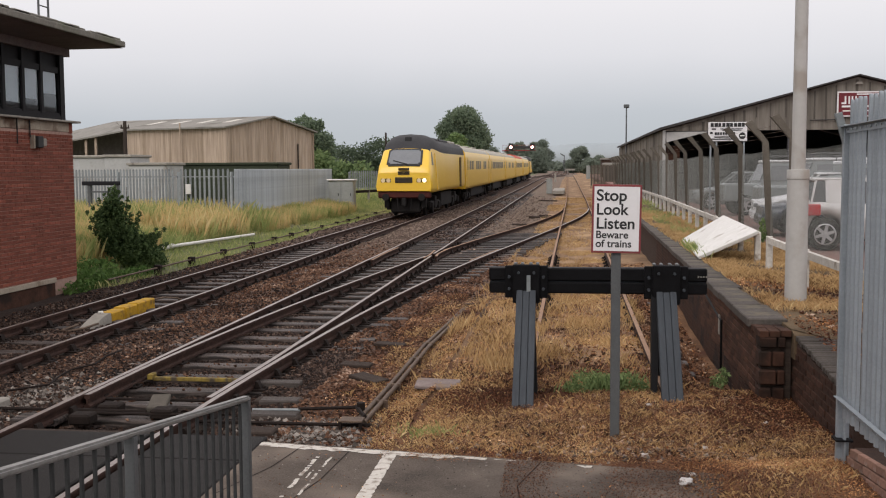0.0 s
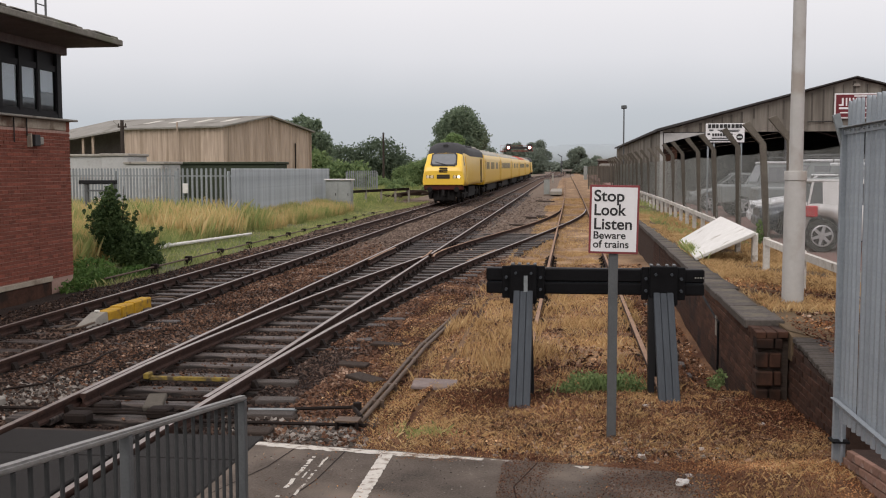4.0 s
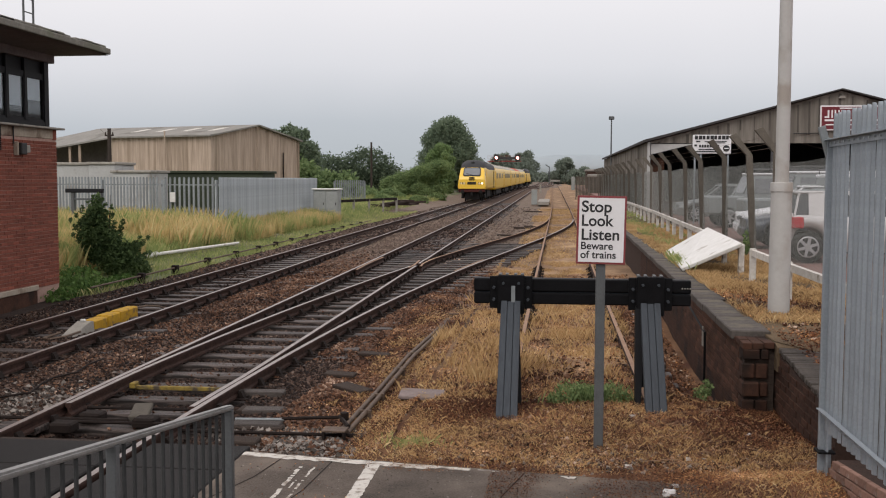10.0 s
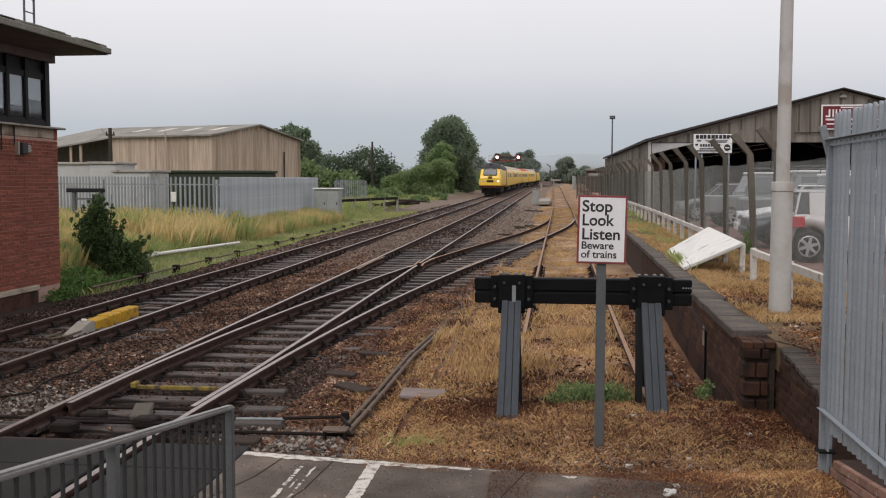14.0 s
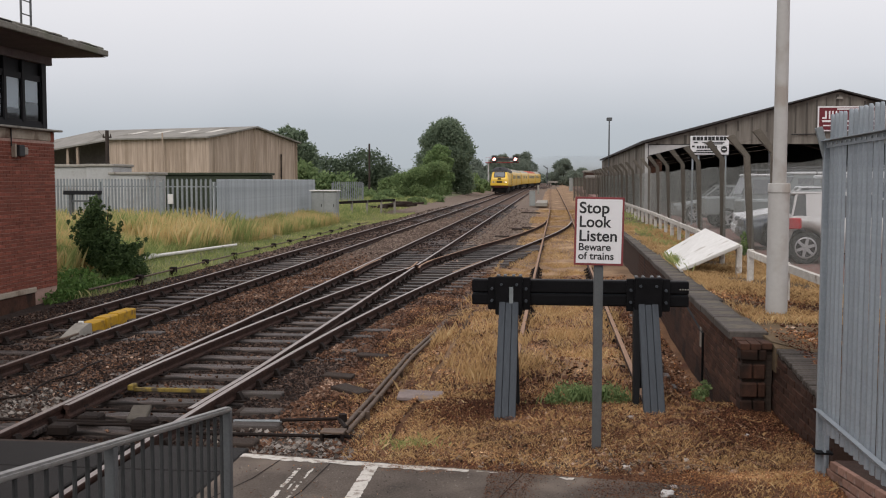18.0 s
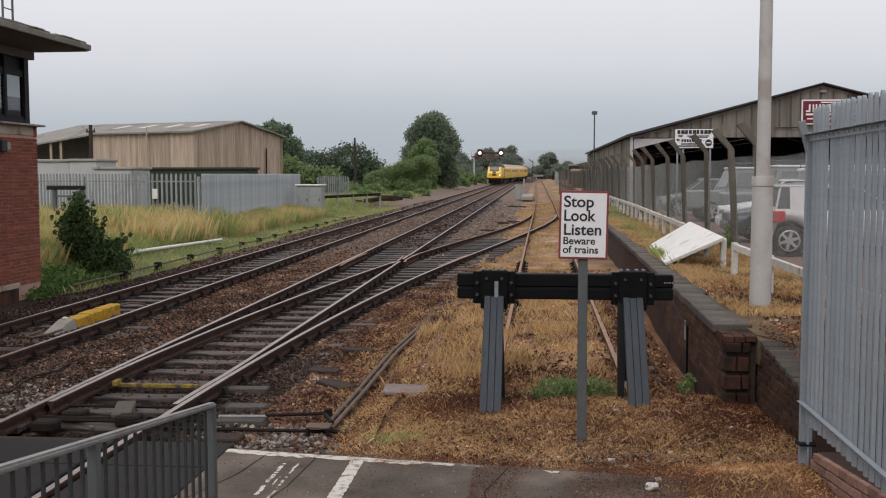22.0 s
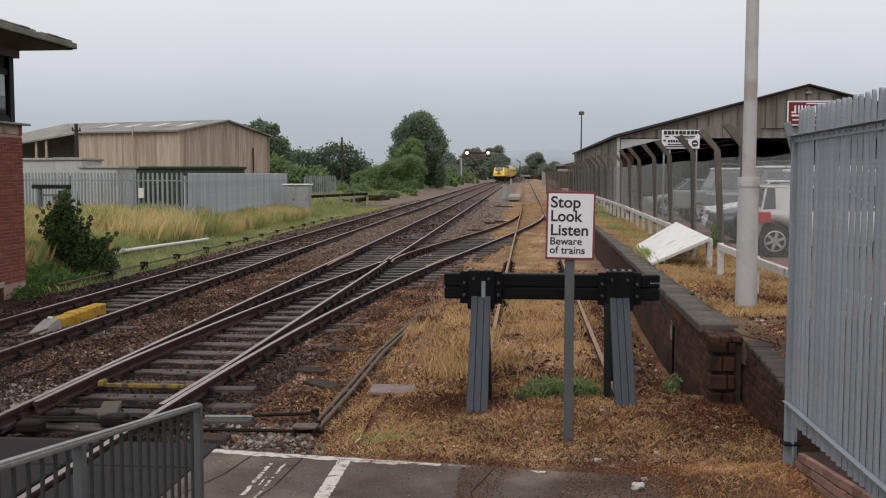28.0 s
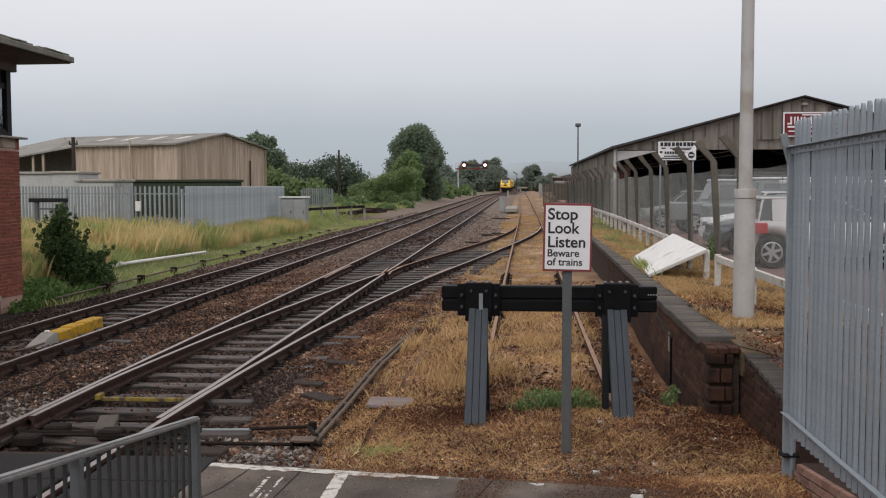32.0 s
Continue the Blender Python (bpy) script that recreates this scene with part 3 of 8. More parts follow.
def stone_spots():
    """Loose crushed stone, thick where the path passes nearest."""
    rng = np.random.default_rng(5)
    spots = []
    for y0, y1, dens, size in ((8.7, 14, 760, 0.020), (14, 20, 520, 0.022), (20, 30, 280, 0.026), (30, 46, 110, 0.034), (46, 64, 64, 0.040), (64, 92, 30, 0.050)):
        n = int((y1 - y0) * 8.6 * dens)
        x, y = rng.uniform(-10.2, -1.0 if y0 >= 30 else -1.6, n), rng.uniform(y0, y1, n)
        s = size * rng.uniform(0.6, 1.5, n)
        on = (((y - 9.3) / 0.72 + 0.5) % 1.0 - 0.5) * 0.72
        turn = np.array([centre_turnout(q) for q in y])
        inner = ((x > -5.25) & (x < turn + 0.75)) | ((x > -8.6) & (x < -7.1))
        ok = ~(inner & (abs(on) < 0.15) & (rng.random(n) > 0.13))
        ok &= ~((x > -1.95) & (rng.random(n) > 0.3))
        ok &= ~((y > 30) & (x > -1.15 + rng.normal(0, 0.12, n)))
        ok &= ~((y > 46) & (rng.random(n) < (y - 46) / 60))
        spots.append(np.c_[x, y, s][ok])
    n = 3600
    near = np.c_[rng.uniform(-1.9, 2.0, n), rng.uniform(8.6, 13, n), 0.022 * rng.uniform(0.5, 1.4, n)]
    spots.append(near[near[:, 0] + rng.normal(0, 0.5, n) > -1.9])
    n = 4200
    siding = np.c_[rng.uniform(-1.9, 2.0, n), 11 + rng.random(n) ** 1.4 * 17, 0.026 * rng.uniform(0.5, 1.5, n)]
    spots.append(siding)
    return np.concatenate(spots)


def stone_mesh(p, seed, level=None):
    rng = np.random.default_rng(seed)
    n = len(p)
    z = np.array([ground_z(a, b) if level is None else level for a, b in p[:, :2]])
    octa = np.array([(1, 0, 0), (0, 1, 0), (-1, 0, 0), (0, -1, 0), (0, 0, 0.75), (0, 0, -0.75)])
    v = octa[None] * p[:, 2][:, None, None] * rng.uniform(0.6, 1.3, (n, 6, 1)) + rng.normal(0, 0.25, (n, 6, 3)) * p[:, 2][:, None, None]
    a = rng.uniform(0, 6.28, n)
    ca, sa = np.cos(a)[:, None], np.sin(a)[:, None]
    vx, vy = v[..., 0] * ca - v[..., 1] * sa, v[..., 0] * sa + v[..., 1] * ca
    v = np.stack([vx + p[:, 0][:, None], vy + p[:, 1][:, None], v[..., 2] + (z + p[:, 2] * 0.25)[:, None]], -1).reshape(-1, 3)
    f = np.array([(0, 1, 4), (1, 2, 4), (2, 3, 4), (3, 0, 4), (1, 0, 5), (2, 1, 5), (3, 2, 5), (0, 3, 5)])
    f = (f[None] + (np.arange(n) * 6)[:, None, None]).reshape(-1, 3)
    return v, f


def build_stones():
    p = stone_spots()
    turn = np.array([centre_turnout(q) for q in p[:, 1]])
    oily = ((p[:, 0] > -5.3) & (p[:, 0] < np.minimum(turn + 0.8 + 0.7 * (p[:, 1] < 14), np.where(p[:, 1] > 28, -3.35, 9.0)))) | ((p[:, 0] > -8.75) & (p[:, 0] < -6.95))
    oily |= (p[:, 0] < -5.3) & (np.random.default_rng(2).random(len(p)) < 0.97 - (p[:, 1] - 9) / 17)
    oily |= (p[:, 0] < -8.6) & (np.random.default_rng(3).random(len(p)) < 0.95 - 0.35 * np.clip((p[:, 1] - 22) / 10, 0, 1))
    # stones farther off take the haze-coloured material
    hazed = (p[:, 1] > 26 + 10 * np.random.default_rng(4).random(len(p))) & ~(oily & (p[:, 0] < -3.4))
    v, f = stone_mesh(p[hazed], 7)
    tagged(new("ballast_stones", raw("ballast_stones", v.tolist(), f.tolist(), M_STONEFAR)), "hazed grey-brown ballast along the line", "ballast", kind="stuff")
    p, oily = p[~hazed], oily[~hazed]
    v, f = stone_mesh(p[~oily], 6)
    tagged(new("ballast_stones", raw("ballast_stones", v.tolist(), f.tolist(), M_STONE)), "loose brown and grey crushed stone ballast", "ballast", kind="stuff")
    v, f = stone_mesh(p[oily], 9)
    tagged(new("ballast_stones", raw("ballast_stones", v.tolist(), f.tolist(), M_STONEDARK)), "dark oily crushed stone between the rails", "ballast", kind="stuff")
    rng = np.random.default_rng(15)
    n = 2600
    sp = np.c_[rng.uniform(-5.25, -1.2, n), 9.3 + 0.72 * rng.integers(0, 27, n) + rng.uniform(-0.12, 0.12, n), 0.020 * rng.uniform(0.5, 1.5, n)]
    sp = sp[(sp[:, 0] < np.array([centre_turnout(q) for q in sp[:, 1]]) + 1.2) & (np.array([noise.noise(Vector((a * 1.3, b * 1.1, 2.0))) for a, b in sp[:, :2]]) > -0.05)]
    v, f = stone_mesh(sp, 16, -0.170)
    tagged(new("ballast_stones", raw("ballast_stones", v.tolist(), f.tolist(), M_STONE)), "stray ballast stones lying on the turnout timbers", "ballast", kind="stuff")
    rng = np.random.default_rng(14)
    n = 1100
    g = np.c_[rng.normal(-2.45, 0.42, n), rng.uniform(8.72, 10.1, n), 0.026 * rng.uniform(0.6, 1.5, n)]
    h = np.c_[rng.normal(0.35, 0.55, 420), rng.normal(8.75, 0.22, 420), 0.016 * rng.uniform(0.5, 1.7, 420)]
    w = np.c_[rng.normal(-6.0, 0.28, 700), rng.normal(10.8, 0.65, 700), 0.026 * rng.uniform(0.6, 1.5, 700)]
    g = np.concatenate([g[g[:, 0] < -1.8], h, w[(w[:, 0] > -6.8) & (w[:, 0] < -5.4) & (w[:, 1] > 9.4)]])
    clod = np.c_[rng.normal(0.5, 0.75, 800), rng.normal(9.2, 0.5, 800), rng.uniform(0.010, 0.030, 800)]
    clod = np.concatenate([clod, np.c_[rng.uniform(-1.8, 2.3, 900), rng.uniform(8.4, 12.2, 900), rng.uniform(0.007, 0.022, 900)]])
    clod = np.concatenate([clod, np.c_[rng.uniform(1.2, 2.0, 1500), rng.uniform(11.6, 24, 1500), rng.uniform(0.010, 0.030, 1500)]])
    vc, fc = stone_mesh(clod[(clod[:, 0] < 2.3) & (clod[:, 1] > 8.42)], 17)
    tagged(new("soil_clods", raw("soil_clods", vc.tolist(), fc.tolist(), M_CLOD)), "dark crumbly soil clods and stones", "soil", kind="stuff")
    pale = np.c_[rng.uniform(-1.7, 2.2, 900), rng.uniform(8.45, 12.0, 900), rng.uniform(0.005, 0.015, 900)]
    vp, fp = stone_mesh(pale, 23)
    tagged(new("grey_stones", raw("grey_stones", vp.tolist(), fp.tolist(), M_STONEGREY)), "small pale stones strewn on the soil", "stones", kind="stuff")
    a = np.c_[rng.uniform(-2.6, 1.6, 480), 8.3 - np.abs(rng.normal(0, 0.5, 480)) - 0.06, rng.uniform(0.003, 0.010, 480)]
    va, fa = stone_mesh(a, 12, 0.0)
    tagged(new("asphalt_grit", raw("asphalt_grit", va.tolist(), fa.tolist(), M_STONEGREY)), "small grey grit scattered on the asphalt", "grit", kind="stuff")
    d = np.c_[rng.uniform(2.7, 4.2, 1300), rng.uniform(9.4, 15, 1300), rng.uniform(0.008, 0.028, 1300)]
    vd, fd = stone_mesh(d, 29, DOCK - 0.01)
    tagged(new("soil_clods", raw("soil_clods", vd.tolist(), fd.tolist(), M_CLOD)), "stony brown soil crumbs on the dock", "soil", kind="stuff")
    v, f = stone_mesh(g, 7)
    tagged(new("grey_stones", raw("grey_stones", v.tolist(), f.tolist(), M_STONEGREY)), "clean grey stones packed beside the foot crossing", "ballast", kind="stuff")


build_stones()

# ---- the tracks ----
RAIL_SECTION = ((-0.030, 0.0), (0.030, 0.0), (0.036, -0.010), (0.034, -0.042), (0.010, -0.056), (0.010, -0.105), (0.034, -0.125), (0.034, -0.150), (-0.034, -0.150), (-0.034, -0.125), (-0.010, -0.105), (-0.010, -0.056), (-0.034, -0.042), (-0.036, -0.010))


def rail_mesh(name, fx, y0, y1, top=None):
    bm = B()
    ys = [y0]
    while ys[-1] < y1 - 1e-6:
        y = ys[-1]
        step = 0.8 if y < 60 else 4.0 if y < 200 else 8.0
        ys.append(min(y1, y + step))
    rings = [[(fx(y) + sx, y, sz + grade_at(fx(y), y)) for sx, sz in RAIL_SECTION] for y in ys]
    rows, faces = loft(bm, rings, smooth=False)
    k = len(RAIL_SECTION)
    for i, f in enumerate(faces):
        f.material_index = 1 if i % k == 0 else 0
    return mesh_of(name, bm, [M_RAIL, top or M_RAILTOP])


def add_rail(track, fx, y0, y1, top=None, label=""):
    return part("rail", rail_mesh("rail", fx, y0, y1, top), None, track, label)


SLEEPER_ME = {}


def sleeper_mesh(length):
    key = round(length, 1)
    if key not in SLEEPER_ME:
        bm = B()
        box(bm, -key / 2, key / 2, -0.125, 0.125, -0.12, 0.0, bevel=0.012)
        SLEEPER_ME[key] = mesh_of("sleeper", bm, M_SLEEPER)
    return SLEEPER_ME[key]


def chair_mesh():
    bm = B()
    box(bm, -0.17, 0.17, -0.09, 0.09, 0.0, 0.025, bevel=0.006)
    prism(bm, [(-0.13, 0.02), (-0.045, 0.02), (-0.045, 0.10), (-0.075, 0.10)], -0.05, 0.05)
    prism(bm, [(0.045, 0.02), (0.12, 0.02), (0.075, 0.11), (0.045, 0.11)], -0.05, 0.05)
    box(bm, -0.15, -0.11, -0.02, 0.02, 0.025, 0.05)
    box(bm, 0.13, 0.16, -0.02, 0.02, 0.025, 0.05)
    return mesh_of("chair", bm, M_CHAIR)


CHAIR = chair_mesh()


def put(name, me, parent, m):
    ob = new(name, me)
    ob.parent, ob.matrix_basis = parent, m
    return ob


def chairs_on(track, lines, y):
    for fx in lines:
        put("rail_chair", CHAIR, track, pose(fx(y), y, -0.175 + grade_at(fx(y), y)))


def build_tracks():
    rng = random.Random(3)
    far = thing("railway_track", "far running line with polished rails on dark timber sleepers", "railway track", "running lines", "structure")
    lines = [lambda y: centre_far(y) - 0.753, lambda y: centre_far(y) + 0.753]
    for fx in lines:
        add_rail(far, fx, -30, 520)
    y = 9.3 - 0.72 * 12
    while y < 100:
        put("sleeper", sleeper_mesh(2.6), far, pose(centre_far(y) + rng.uniform(-0.03, 0.03), y, grade(y) - 0.172 + rng.uniform(-0.012, 0.004), 0, 0, rng.uniform(-0.6, 0.6)))
        if 8 < y < 34:
            chairs_on(far, lines, y)
        y += 0.72
    near = thing("railway_track", "near running line with a turnout on long worn timbers", "railway track", "running lines", "structure")
    ml, mr = (lambda y: centre_near(y) - 0.753), (lambda y: centre_near(y) + 0.753)
    dl = lambda y: max(centre_turnout(y) - 0.753, ml(y) + 0.078)
    dr = lambda y: max(centre_turnout(y) + 0.753, mr(y) + 0.0)
    mr_blade = lambda y: min(mr(y), dr(y) - 0.078) if y > 9.9 else mr(y) - 0.078
    add_rail(near, ml, -30, 520)
    add_rail(near, mr_blade, 10.3, 27.6)
    add_rail(near, lambda y: mr(y), 29.6, 520)
    add_rail(near, dr, -30, 62, M_RAILTOP)
    add_rail(near, dl, 10.3, 27.4)
    add_rail(near, lambda y: centre_turnout(y) - 0.753, 29.4, 64, M_RAILRUST)
    # the crossing nose, its wing rails and the check rails
    add_rail(near, lambda y: mr(y) - 0.02 + (29.6 - y) * 0.006, 28.3, 29.6)
    add_rail(near, lambda y: mr(y) - 0.075 - 0.045 * abs(y - 27.9), 27.0, 29.4, M_RAILRUST)
    add_rail(near, lambda y: mr(y) + 0.085 + 0.075 * abs(y - 28.4), 27.4, 30.0, M_RAILRUST)
    add_rail(near, lambda y: ml(y) + 0.075 + 0.02 * abs(y - 28.3), 26.2, 30.4, M_RAILRUST)
    add_rail(near, lambda y: centre_turnout(y) + 0.753 - 0.075, 26.4, 30.4, M_RAILRUST)
    y = 9.3
    k = 0
    while y < 100:
        z = grade(y) - 0.172 + rng.uniform(-0.010, 0.004)
        right = centre_turnout(y) + 1.35
        if y < 40:
            left, right = -5.85, max(-2.78 if y < 10.5 else -3.2, right)
            put("sleeper", sleeper_mesh(right - left), near, pose((left + right) / 2 + rng.uniform(-0.08, 0.08), y + rng.uniform(-0.05, 0.05), z, 0, rng.uniform(-0.25, 0.25), rng.uniform(-1.0, 1.0)))
        else:
            put("sleeper", sleeper_mesh(2.6), near, pose(centre_near(y) + rng.uniform(-0.03, 0.03), y, z, 0, 0, rng.uniform(-0.6, 0.6)))
        if y < 34:
            chairs_on(near, [ml, dr] + ([mr] if centre_turnout(y) > -4.1 else []) + ([lambda q: centre_turnout(q) - 0.753] if centre_turnout(y) > -4.1 and abs(y - 28.4) > 1.2 else []), y)
        y += 0.72
    side = thing("railway_track", "disused siding with brown rusty rails sunk in dry grass", "railway track", kind="structure")
    lines = [lambda y: centre_siding(y) - 0.753, lambda y: centre_siding(y) + 0.753]
    for fx in lines:
        add_rail(side, fx, 10.9, 310, M_RAILRUST, "rusty brown rail")
    y = 12.2
    while y < 60:
        put("sleeper", sleeper_mesh(2.6), side, pose(centre_siding(y), y, grade_at(0.3, y) - 0.165 - 0.05 * smooth01((y - 16) / 8) + rng.uniform(-0.02, 0.0), 0, 0, rng.uniform(-1, 1)))
        if y < 30:
            chairs_on(side, lines, y)
        y += 0.78


build_tracks()


# ---- foot crossing, ramp and kerb ----
def build_crossing():
    deck = thing("crossing_deck", "dark grey rubber panels of a foot crossing between rails", "crossing", kind="structure")
    for x0, x1 in ((-10.0, -8.68), (-8.50, -7.20), (-7.02, -5.34), (-5.16, -3.84), (-3.66, -2.72)):
        y = 2.2
        while y < 8.85:
            bm = B()
            end = min(8.88, y + 1.18)
            box(bm, x0 + 0.005, x1 - 0.005, y + 0.006, end - 0.006, -0.16, -0.012, bevel=0.012)
            part("deck_panel", bm, M_DECK, deck)
            y += 1.18
    for x0, x1 in ((-5.16, -3.84), (-7.0, -5.34)):
        bm = B()
        prism(bm, [(8.88, -0.16), (8.88, -0.02), (8.95, -0.02), (9.16, -0.15), (9.16, -0.16)], x0, x1, "x")
        part("deck_ramp", bm, M_OLDTIMBER, deck, "sloping timber end of the deck")
    bm = B()
    # the asphalt path: flat by the line, then rising behind as a platform ramp
    edge = [(-2.70, 8.66), (-1.51, 8.50), (-0.97, 8.42), (-0.49, 8.34), (0.45, 8.20), (2.15, 7.95)]
    rows = []
    for x, y1 in edge:
        rows.append([(x, y1, -0.16), (x, y1, 0.0), (x, 7.0, 0.002), (x, 5.0, 0.20), (x, 0.0, 0.85), (x, -6.0, 0.95), (x, -6.0, -0.2)])
    loft(bm, rows, closed=False, smooth=False)
    asphalt = solo("pavement", bm, M_ASPHALT, "worn dark asphalt path rising as a platform ramp", "pavement", kind="structure")
    rng = random.Random(18)
    bm = B()
    for (xa, ya), (xb, yb) in zip(edge, edge[1:5]):
        n = int((xb - xa) / 0.06)
        q = []
        for i in range(n + 1):
            x, y = xa + (xb - xa) * i / n, ya + (yb - ya) * i / n
            thin = 1.0 if x < -1.0 else 0.7
            q.append((x, y - 0.035 - 0.125 * (thin if x < -0.95 else rng.uniform(0.1, 0.7)) * rng.uniform(0.75, 1.2), y - 0.03 - rng.uniform(0.0, 0.02)))
        for (x0, a0, b0), (x1, a1, b1) in zip(q, q[1:]):
            if noise.noise(Vector((x0 * 5, 1.0, 0.0))) < (-0.5 if x0 < -1.0 else -0.1 if x0 < -0.45 else 0.12):
                continue
            bm.faces.new([bm.verts.new(p) for p in ((x0, a0, 0.004), (x1, a1, 0.004), (x1, b1, 0.004), (x0, b0, 0.004))])
    part("edge_line", bm, M_LINE, asphalt, "worn white line along the edge")
    bm = B()
    for i in range(50):
        y0, y1 = 6.9 + i * 0.03, 6.9 + (i + 1) * 0.03
        ja, jb = [[0.012 * noise.noise(Vector((q * 22, s, 0))) + 0.008 * noise.noise(Vector((q * 70, s, 4))) for q in (y0, y1)] for s in (0.0, 9.0)]
        bm.faces.new([bm.verts.new(p) for p in ((-1.552 + ja[0], y0, 0.005), (-1.440 + jb[0], y0, 0.005), (-1.440 + jb[1], y1, 0.005), (-1.552 + ja[1], y1, 0.005))])
    part("white_line", bm, M_LINE, asphalt, "worn white painted stripe")
    for pts in ([(-2.62, 7.2), (-2.40, 7.9), (-2.30, 8.6)], [(-2.05, 6.9), (-1.92, 7.6), (-1.86, 8.5)], [(-0.30, 6.9), (-0.38, 7.6), (-0.22, 8.25)], [(0.75, 6.9), (0.80, 7.3)]):
        bm = B()
        for (xa, ya), (xb, yb) in zip(pts, pts[1:]):
            d = Vector((yb - ya, xa - xb, 0)).normalized() * 0.006
            bm.faces.new([bm.verts.new(q) for q in ((xa - d.x, ya - d.y, 0.0035), (xb - d.x, yb - d.y, 0.0035), (xb + d.x, yb + d.y, 0.0035), (xa + d.x, ya + d.y, 0.0035))])
        part("seam", bm, M_CHAIR, asphalt, "dark tarred joint")
    rng = random.Random(8)
    bm = B()
    for x0, wide, cut in ((-2.09, 0.022, -0.05), (-1.975, 0.014, 0.08), (-2.03, 0.010, 0.25)):
        for i in range(110):
            y0, y1 = 6.85 + i * 0.0125, 6.85 + (i + 1) * 0.0125
            if noise.noise(Vector((x0 * 9, y0 * 5.0, 0))) + 0.5 * noise.noise(Vector((x0 * 9, y0 * 21.0, 3))) < cut:
                continue
            q = []
            for y, s in ((y0, -1), (y0, 1), (y1, 1), (y1, -1)):
                w = wide * (0.6 + 0.9 * abs(noise.noise(Vector((s * 3.0, y * 26.0, x0)))))
                q.append((x0 - (8.4 - y) * 0.012 + s * w + 0.012 * noise.noise(Vector((1.0, y * 7.0, x0))), y, 0.0045))
            bm.faces.new([bm.verts.new(p) for p in q])
    part("flaked_line", bm, M_LINE, asphalt, "flaking remains of older white lines")


build_crossing()


def build_railing():
    top = lambda y: (0.20 + (5.0 - y) * 0.13) + 1.06
    low = lambda y: (0.20 + (5.0 - y) * 0.13)
    fence = thing("handrail_fence", "grey painted steel railing with thin upright bars", "railing")
    x = -1.635
    y0, y1 = 0.8, 4.96
    bm = B()
    prism(bm, [(y0, top(y0) - 0.026), (y1 + 0.02, top(y1) - 0.026), (y1 + 0.02, top(y1)), (y0, top(y0))], x - 0.022, x + 0.022, "x")
    bmesh.ops.bevel(bm, geom=list(bm.edges), offset=0.008, segments=2, affect="EDGES")
    part("top_rail", bm, M_HANDRAIL, fence, "worn pale top rail")
    bm = B()
    prism(bm, [(y0, low(y0) + 0.09), (y1, low(y1) + 0.09), (y1, low(y1) + 0.13), (y0, low(y0) + 0.13)], x - 0.02, x + 0.02, "x")
    part("bottom_rail", bm, M_GREYPAINT, fence)
    for y in (0.85, 2.22, 3.59, 4.96):
        bm = B()
        box(bm, x - 0.02, x + 0.02, y - 0.02, y + 0.02, low(y) - 0.02, top(y) - 0.02, bevel=0.004)
        part("post", bm, M_GREYPAINT, fence)
    for a in (0.85, 2.22, 3.59):
        for i in range(1, 14):
            y = a + 1.37 * i / 14
            bm = B()
            tube(bm, (x, y, low(y) + 0.11), (x, y, top(y) - 0.03), 0.009, n=6)
            part("bar", bm, M_BARS, fence)


build_railing()


# ---- the old loading dock, its wall and the yard ----
def brick_mesh(l, w, h):
    bm = B()
    box(bm, -l / 2, l / 2, -w / 2, w / 2, -h / 2, h / 2, bevel=0.005)
    return bm


